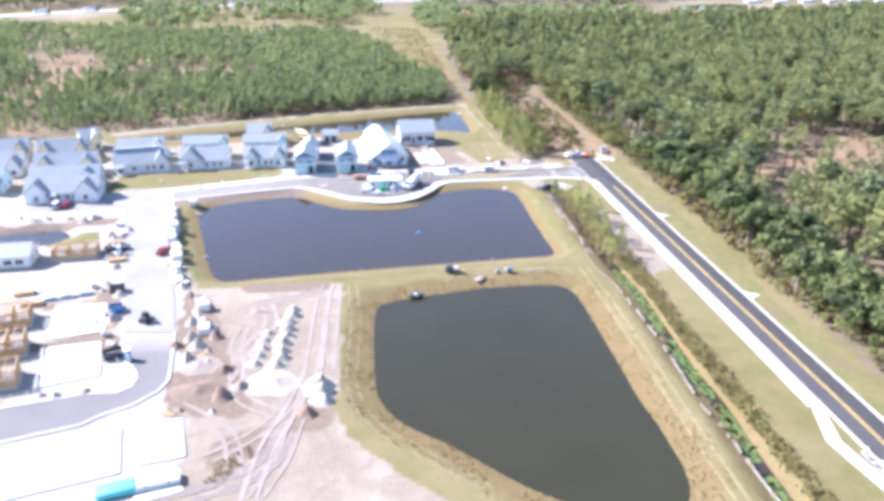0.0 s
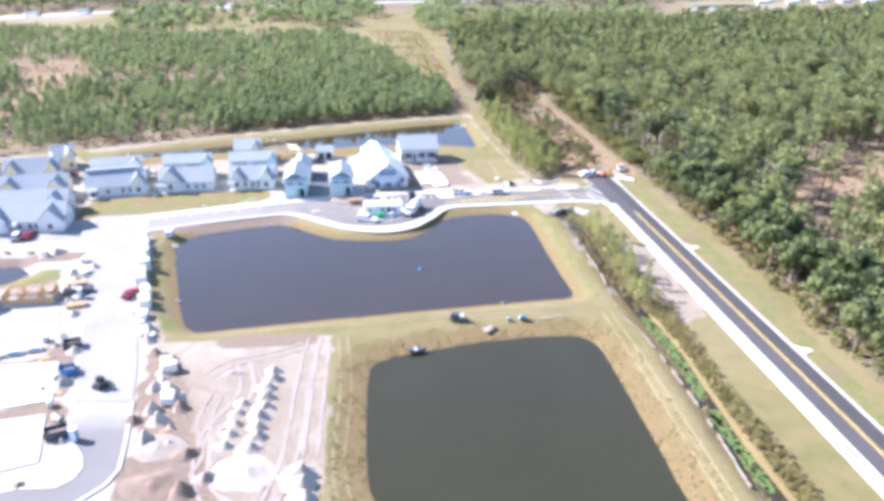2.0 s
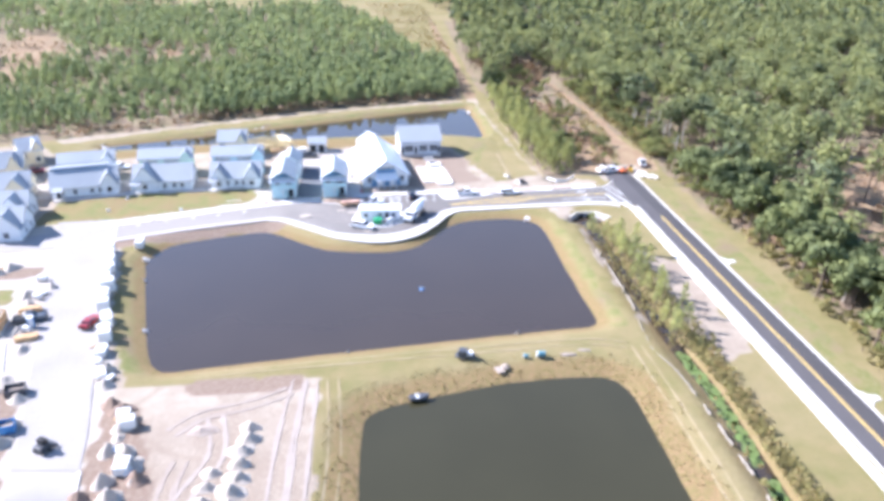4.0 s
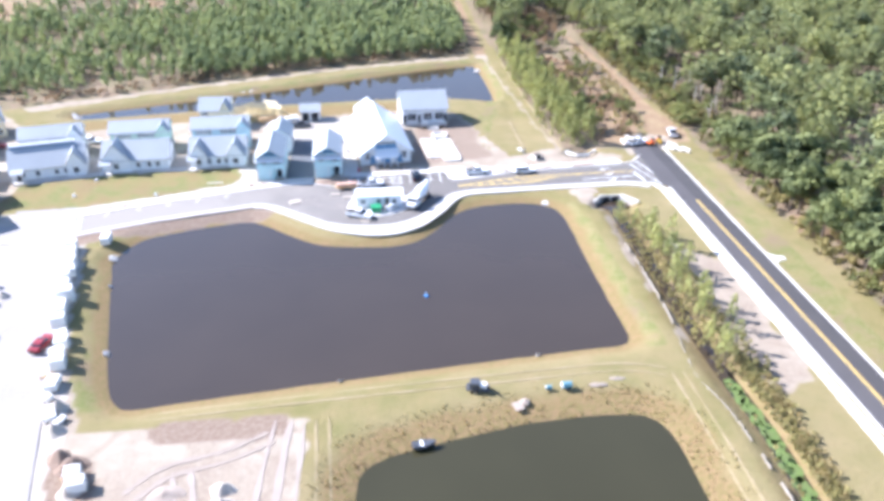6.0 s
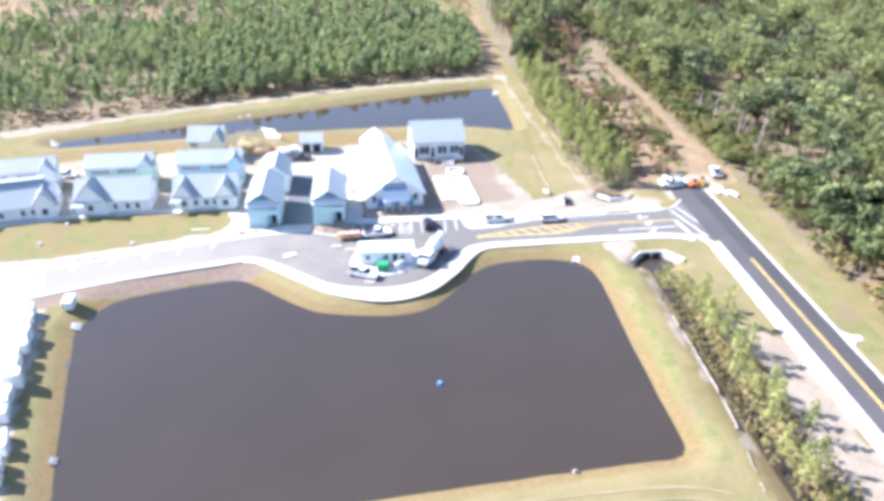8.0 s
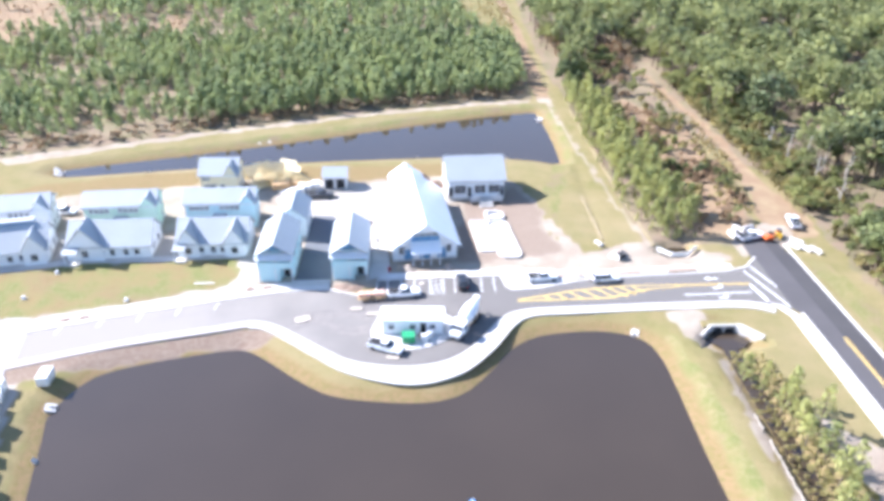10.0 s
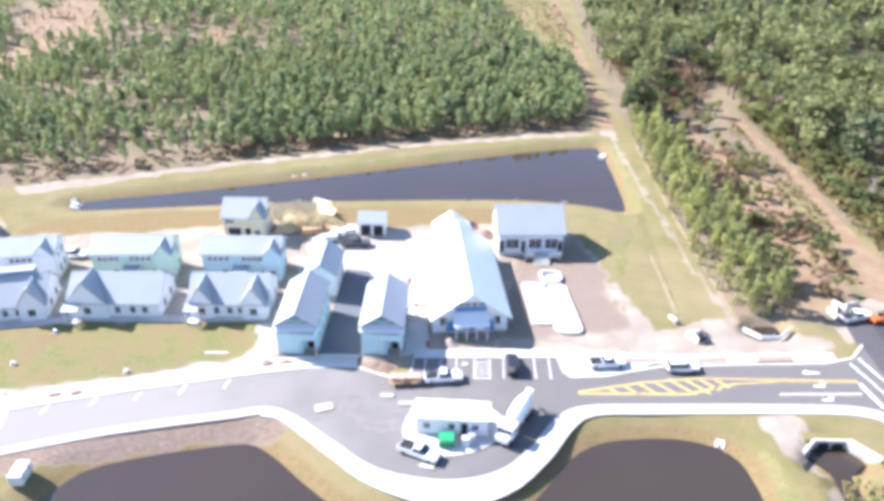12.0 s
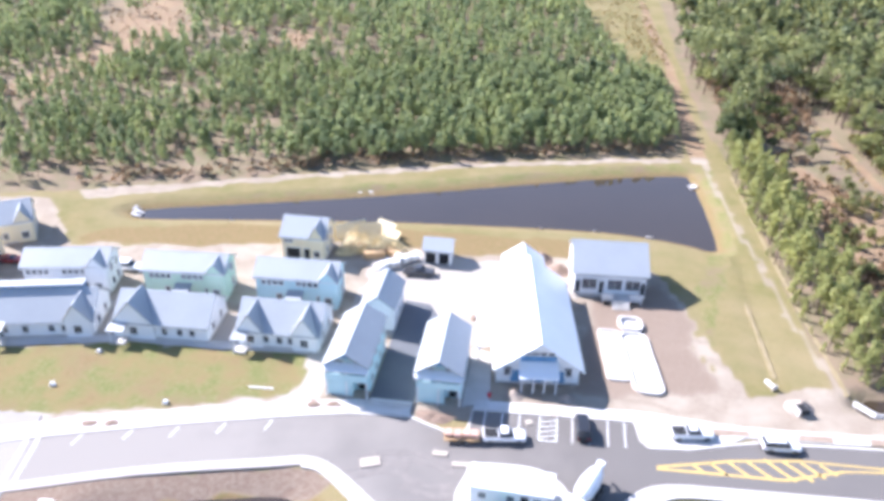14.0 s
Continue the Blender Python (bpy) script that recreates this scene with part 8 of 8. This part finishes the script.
for (x0, y0), (x1, y1) in zip([p[:2] for p in fence_line], [p[:2] for p in fence_line[1:]]):
    if rf.random() < 0.35:
        continue
    bm = bmnew()
    n, ring = 5, []
    for k in range(n):
        f = k / (n - 1)
        cx, cy = x0 + (x1 - x0) * f + rf.uniform(-0.12, 0.12), y0 + (y1 - y0) * f
        w, h = rf.uniform(0.05, 0.13), rf.uniform(0.0, 0.22)
        ring.append([bm.verts.new(c) for c in ((cx - w, cy, -0.35), (cx - 0.4 * w, cy, h), (cx + 0.5 * w, cy, h * 0.8), (cx + w, cy, -0.4))])
    for a, b in zip(ring, ring[1:]):
        for k in range(3):
            bm.faces.new((a[k], a[k + 1], b[k + 1], b[k]))
    bm.faces.new(ring[0]), bm.faces.new(ring[-1][::-1])
    solid("silt_fence", bm, M_FABRIC, "sagging dusty grey fabric silt fence beside the ditch", "fence", group="silt fence along the ditch")

# things on the grass between the ponds
pump = thing("pump_trailer", "grey trailer pump standing on the grass dam", "pump", pose(17.2, 149.4, 0.0, 0, 0, -12))
part("frame", box_bm(-1.7, 1.7, -0.8, 0.8, 0.45, 0.6), M_CAR_GREY, pump)
part("engine", box_bm(-1.2, 0.3, -0.7, 0.7, 0.6, 1.7, 0.08), M_CAR_GREY, pump)
bm = bmnew()
add_tube(bm, (0.3, 0, 1.0), (1.3, 0, 1.0), 0.5, 12)
part("volute", bm, M_WRAP, pump)
for sy in (-0.9, 0.9):
    wheel(pump, -0.3, sy, 0.36, 0.22)
bm = bmnew()
add_tube(bm, (1.3, 0, 0.9), (3.6, -1.2, 0.15), 0.1, 8)
part("hose", bm, M_DARK, pump)
for x, y, s, label in ((27.6, 148.6, 0.55, "small teal drum on the grass dam"), (30.3, 148.6, 0.9, "blue and white tank on the grass dam")):
    t = thing("drum", label, "drum", pose(x, y, 0.0))
    bm = bmnew()
    add_tube(bm, (-0.7 * s, 0, 0.6 * s), (0.8 * s, 0, 0.6 * s), 0.58 * s, 14)
    part("barrel", bm, M_DRUM, t)
    part("end_cap", box_bm(-0.85 * s, -0.65 * s, -0.4 * s, 0.4 * s, 0.2 * s, 1.0 * s, 0.03), M_TRIM, t)
    part("cradle", box_bm(-0.6 * s, 0.6 * s, -0.5 * s, 0.5 * s, 0, 0.18 * s), M_CAR_GREY, t)
bt = thing("boat", "small grey rowing boat drawn up on the bank", "boat", pose(8.4, 139.9, -0.85, 0, 0, 8))
bm = bmnew()
loft(bm, [(-1.6, 0.55, 0.0, 0.5, 0.6), (0.2, 0.6, 0.0, 0.5, 0.68), (1.3, 0.3, 0.05, 0.58, 0.36), (1.7, 0.04, 0.3, 0.62, 0.06)])
part("hull", bm, M_CAR_GREY, bt)
part("seat", box_bm(-0.5, -0.1, -0.55, 0.55, 0.46, 0.53), M_TRIM, bt)
part("stern_cover", box_bm(-1.5, -0.9, -0.5, 0.5, 0.48, 0.56), M_CAR_GREY, bt)
solid("sheet", box_bm(-0.7, 0.7, -0.9, 0.9, 0, 0.12, 0.03), M_HEAP, "pale board lying on the dry grass", "board", pose(22.5, 145.6, -0.25, 0, 0, 15))
for x, y, r in ((35.2, 148.9, 0.45), (38.4, 150.0, 0.4)):
    heap(x, y, r, 0.12, M_HEAP, "thin smear of pale sand on the grass", int(r * 10), 3.0, -6, "sand_patch")
heap(23.6, 146.3, 0.8, 0.3, M_HEAP, "small pile of pale stones", 17)

# east verge
pe = thing("pipe", "white drain pipe end lying in the swale", "pipe", pose(42.2, 239.8, 0.05, 0, 0, 120))
bm = bmnew()
add_tube(bm, (-0.9, 0, 0.35), (0.9, 0, 0.35), 0.35, 12)
part("barrel", bm, M_SLAB, pe)
part("flange", box_bm(-1.0, -0.85, -0.5, 0.5, 0, 0.8, 0.05), M_SLAB, pe)
# Pipe mouth in the heap, simplified to a square concrete box.
sh = thing("drain_shaft", "square box for the pipe mouth in the earth heap", "shaft", pose(45.1, 234.4, 0.0, 0, 0, 20))
part("ring", box_bm(-0.8, 0.8, -0.8, 0.8, 0, 1.1, 0.05), M_CONCRETE, sh)
# Dark block stands for the shade inside the mouth.
part("opening", box_bm(-0.72, 0.72, -0.86, 0.72, 0.25, 1.12, 0.05), M_DARK, sh, "dark block for the shade in the pipe mouth")
exc = thing("excavator", "orange excavator at the unfinished road end", "excavator", pose(76.9, 240.8, 0.0, 0, 0, 10))
for sy in (-1.2, 0.7):
    part("track", box_bm(-1.7, 1.7, sy, sy + 0.5, 0, 0.7, 0.2), M_TYRE, exc)
part("house", box_bm(-1.6, 1.2, -1.1, 1.1, 0.8, 1.9, 0.1), M_ORANGE, exc)
part("cab", box_bm(0.3, 1.4, 0.15, 1.1, 1.9, 2.8, 0.08), M_DARK, exc)
bm = bmnew()
add_tube(bm, (1.2, -0.2, 1.5), (3.0, -0.2, 3.4), 0.2, 6)
part("boom", bm, M_ORANGE, exc)
bm = bmnew()
add_tube(bm, (3.0, -0.2, 3.4), (4.2, -0.2, 1.2), 0.16, 6)
part("stick", bm, M_YELLOW_M, exc)
part("bucket", box_bm(3.9, 4.6, -0.7, 0.3, 0.4, 1.1, 0.1), M_YELLOW_M, exc)
ld = thing("wheel_loader", "yellow and grey loader beside the excavator", "loader", pose(79.5, 242.2, 0.0, 0, 0, 70))
part("body", box_bm(-1.4, 1.0, -0.9, 0.9, 0.7, 1.6, 0.1), M_YELLOW_M, ld)
part("cab", box_bm(-0.4, 0.6, -0.7, 0.7, 1.6, 2.6, 0.06), M_GLASS, ld)
part("bucket", box_bm(1.6, 2.3, -1.1, 1.1, 0.2, 0.9, 0.05), M_CAR_GREY, ld)
for wx in (-0.8, 0.8):
    for sy in (-0.9, 0.9):
        wheel(ld, wx, sy, 0.55, 0.4)
exc.scale = (0.62, 0.62, 0.62)
ld.scale = (0.7, 0.7, 0.7)
car(73.5, 241.6, 20, "pickup", M_CAR_WHITE, "white pickup at the unfinished road end", 0.0)
for k, (x, y, turn) in enumerate(((70.3, 242.8, 100), (71.4, 244.3, 70), (72.5, 245.4, 120), (80.9, 238.0, 120), (82.6, 236.9, 125), (84.3, 236.0, 120), (82.2, 239.7, 130), (74.8, 245.8, 20))):
    t = thing("barrier", "white concrete barrier or board stacked at the road end", "barrier", pose(x, y, 0, 0, 0, turn), "barriers at the road end")
    bm = bmnew()
    loft(bm, [(-1.3, 0.3, 0, 0.85, 0.1), (1.3, 0.3, 0, 0.85, 0.1)])
    part("block", bm, M_SLAB, t)
for a, b in (((53.2, 237.5), (55.4, 235.1)), ((55.4, 235.1), (58.4, 235.1)), ((58.4, 235.1), (61.2, 237.9))):
    bm = bmnew()
    n = (Vector(b) - Vector(a)).normalized()
    n = Vector((-n.y, n.x)) * 0.08
    add_prism(bm, [tuple(Vector(a) - n), tuple(Vector(b) - n), tuple(Vector(b) + n), tuple(Vector(a) + n)], -0.1, 0.7)
    solid("silt_fence", bm, M_WRAP, "pale fabric silt fence at the drain hollow", "fence", group="silt fence")

# lawn bits
for x, y, label in ((-59.6, 231.7, "white utility box on the lawn"), (-62.0, 223.3, "small white marker on the lawn"), (-44.2, 222.2, "small white marker on the lawn")):
    t = thing("utility_box", label, "utility box", pose(x, y, 0), "utility boxes")
    part("box", box_bm(-0.28, 0.28, -0.22, 0.22, 0.05, 0.5, 0.03), M_TRIM, t)
    part("pad", box_bm(-0.4, 0.4, -0.34, 0.34, -0.05, 0.06), M_CONCRETE, t)
solid("plank", box_bm(-1.8, 1.8, -0.13, 0.13, 0, 0.1, 0.02), M_WRAP, "long pale plank on the lawn", "board", pose(-32.1, 227.5, 0.0, 0, 0, 3))
hyd = thing("hydrant", "red fire hydrant beside the hall yard", "hydrant", pose(1.0, 230.7, 0.06))
bm = bmnew()
add_tube(bm, (0, 0, 0), (0, 0, 0.9), 0.22, 10, 0.18)
part("barrel", bm, M_RED_P, hyd)
bm = bmnew()
add_tube(bm, (-0.35, 0, 0.6), (0.35, 0, 0.6), 0.1, 8)
part("outlet", bm, M_RED_P, hyd)

# far highway and settlement
hw_l = [(-1200, 130), (-600, 528), (-310, 729), (-229, 784), (-131, 838), (18, 897), (250, 960), (900, 1080)]
pavement(offset_line(hw_l, 9), offset_line(hw_l, -9), "distant pale highway across the plain", 0.35, M_CONCRETE)
for x, y in ((-282, 748), (-120, 842), (-70, 862), (-246, 772), (-20, 882)):
    t = thing("lorry", "distant pale lorry on the highway", "truck", pose(x, y, 0.35, 0, 0, 30), "distant traffic")
    part("trailer", box_bm(-6, 5, -1.2, 1.2, 1.0, 3.6, 0.05), M_CAR_WHITE, t)
    part("cab", box_bm(5.3, 7.5, -1.2, 1.2, 0.6, 3.0, 0.2), M_CAR_GREY, t)
    for wx in (-4.5, 4.0, 6.4):
        wheel(t, wx, 0, 0.5, 2.3)
bm = bmnew()
vs = [bm.verts.new((x, y, 0.12)) for x, y in smooth_line([(352, 806), (372, 845), (392, 868), (450, 886), (462, 868), (430, 836), (390, 815)], 3, True)]
bmesh.ops.triangulate(bm, faces=[bm.faces.new(vs)])
solid("water", bm, M_WATER, "distant pale pond beside a new settlement", "pond", kind="structure")
rh = random.Random(9)
for k in range(16):
    x, y = 485 + 13 * k + rh.uniform(-3, 3), 895 + 12 * (k % 3) + 2.2 * k
    cottage(x, y, rh.uniform(-12, 12), 11, 8, 3.2, 6.2, M_WHITE, "distant white house with a pale roof", [], [(1.0, 1.2, 1.4, [-3, 0, 3])], None, M_ROOF_WHITE, "distant houses")
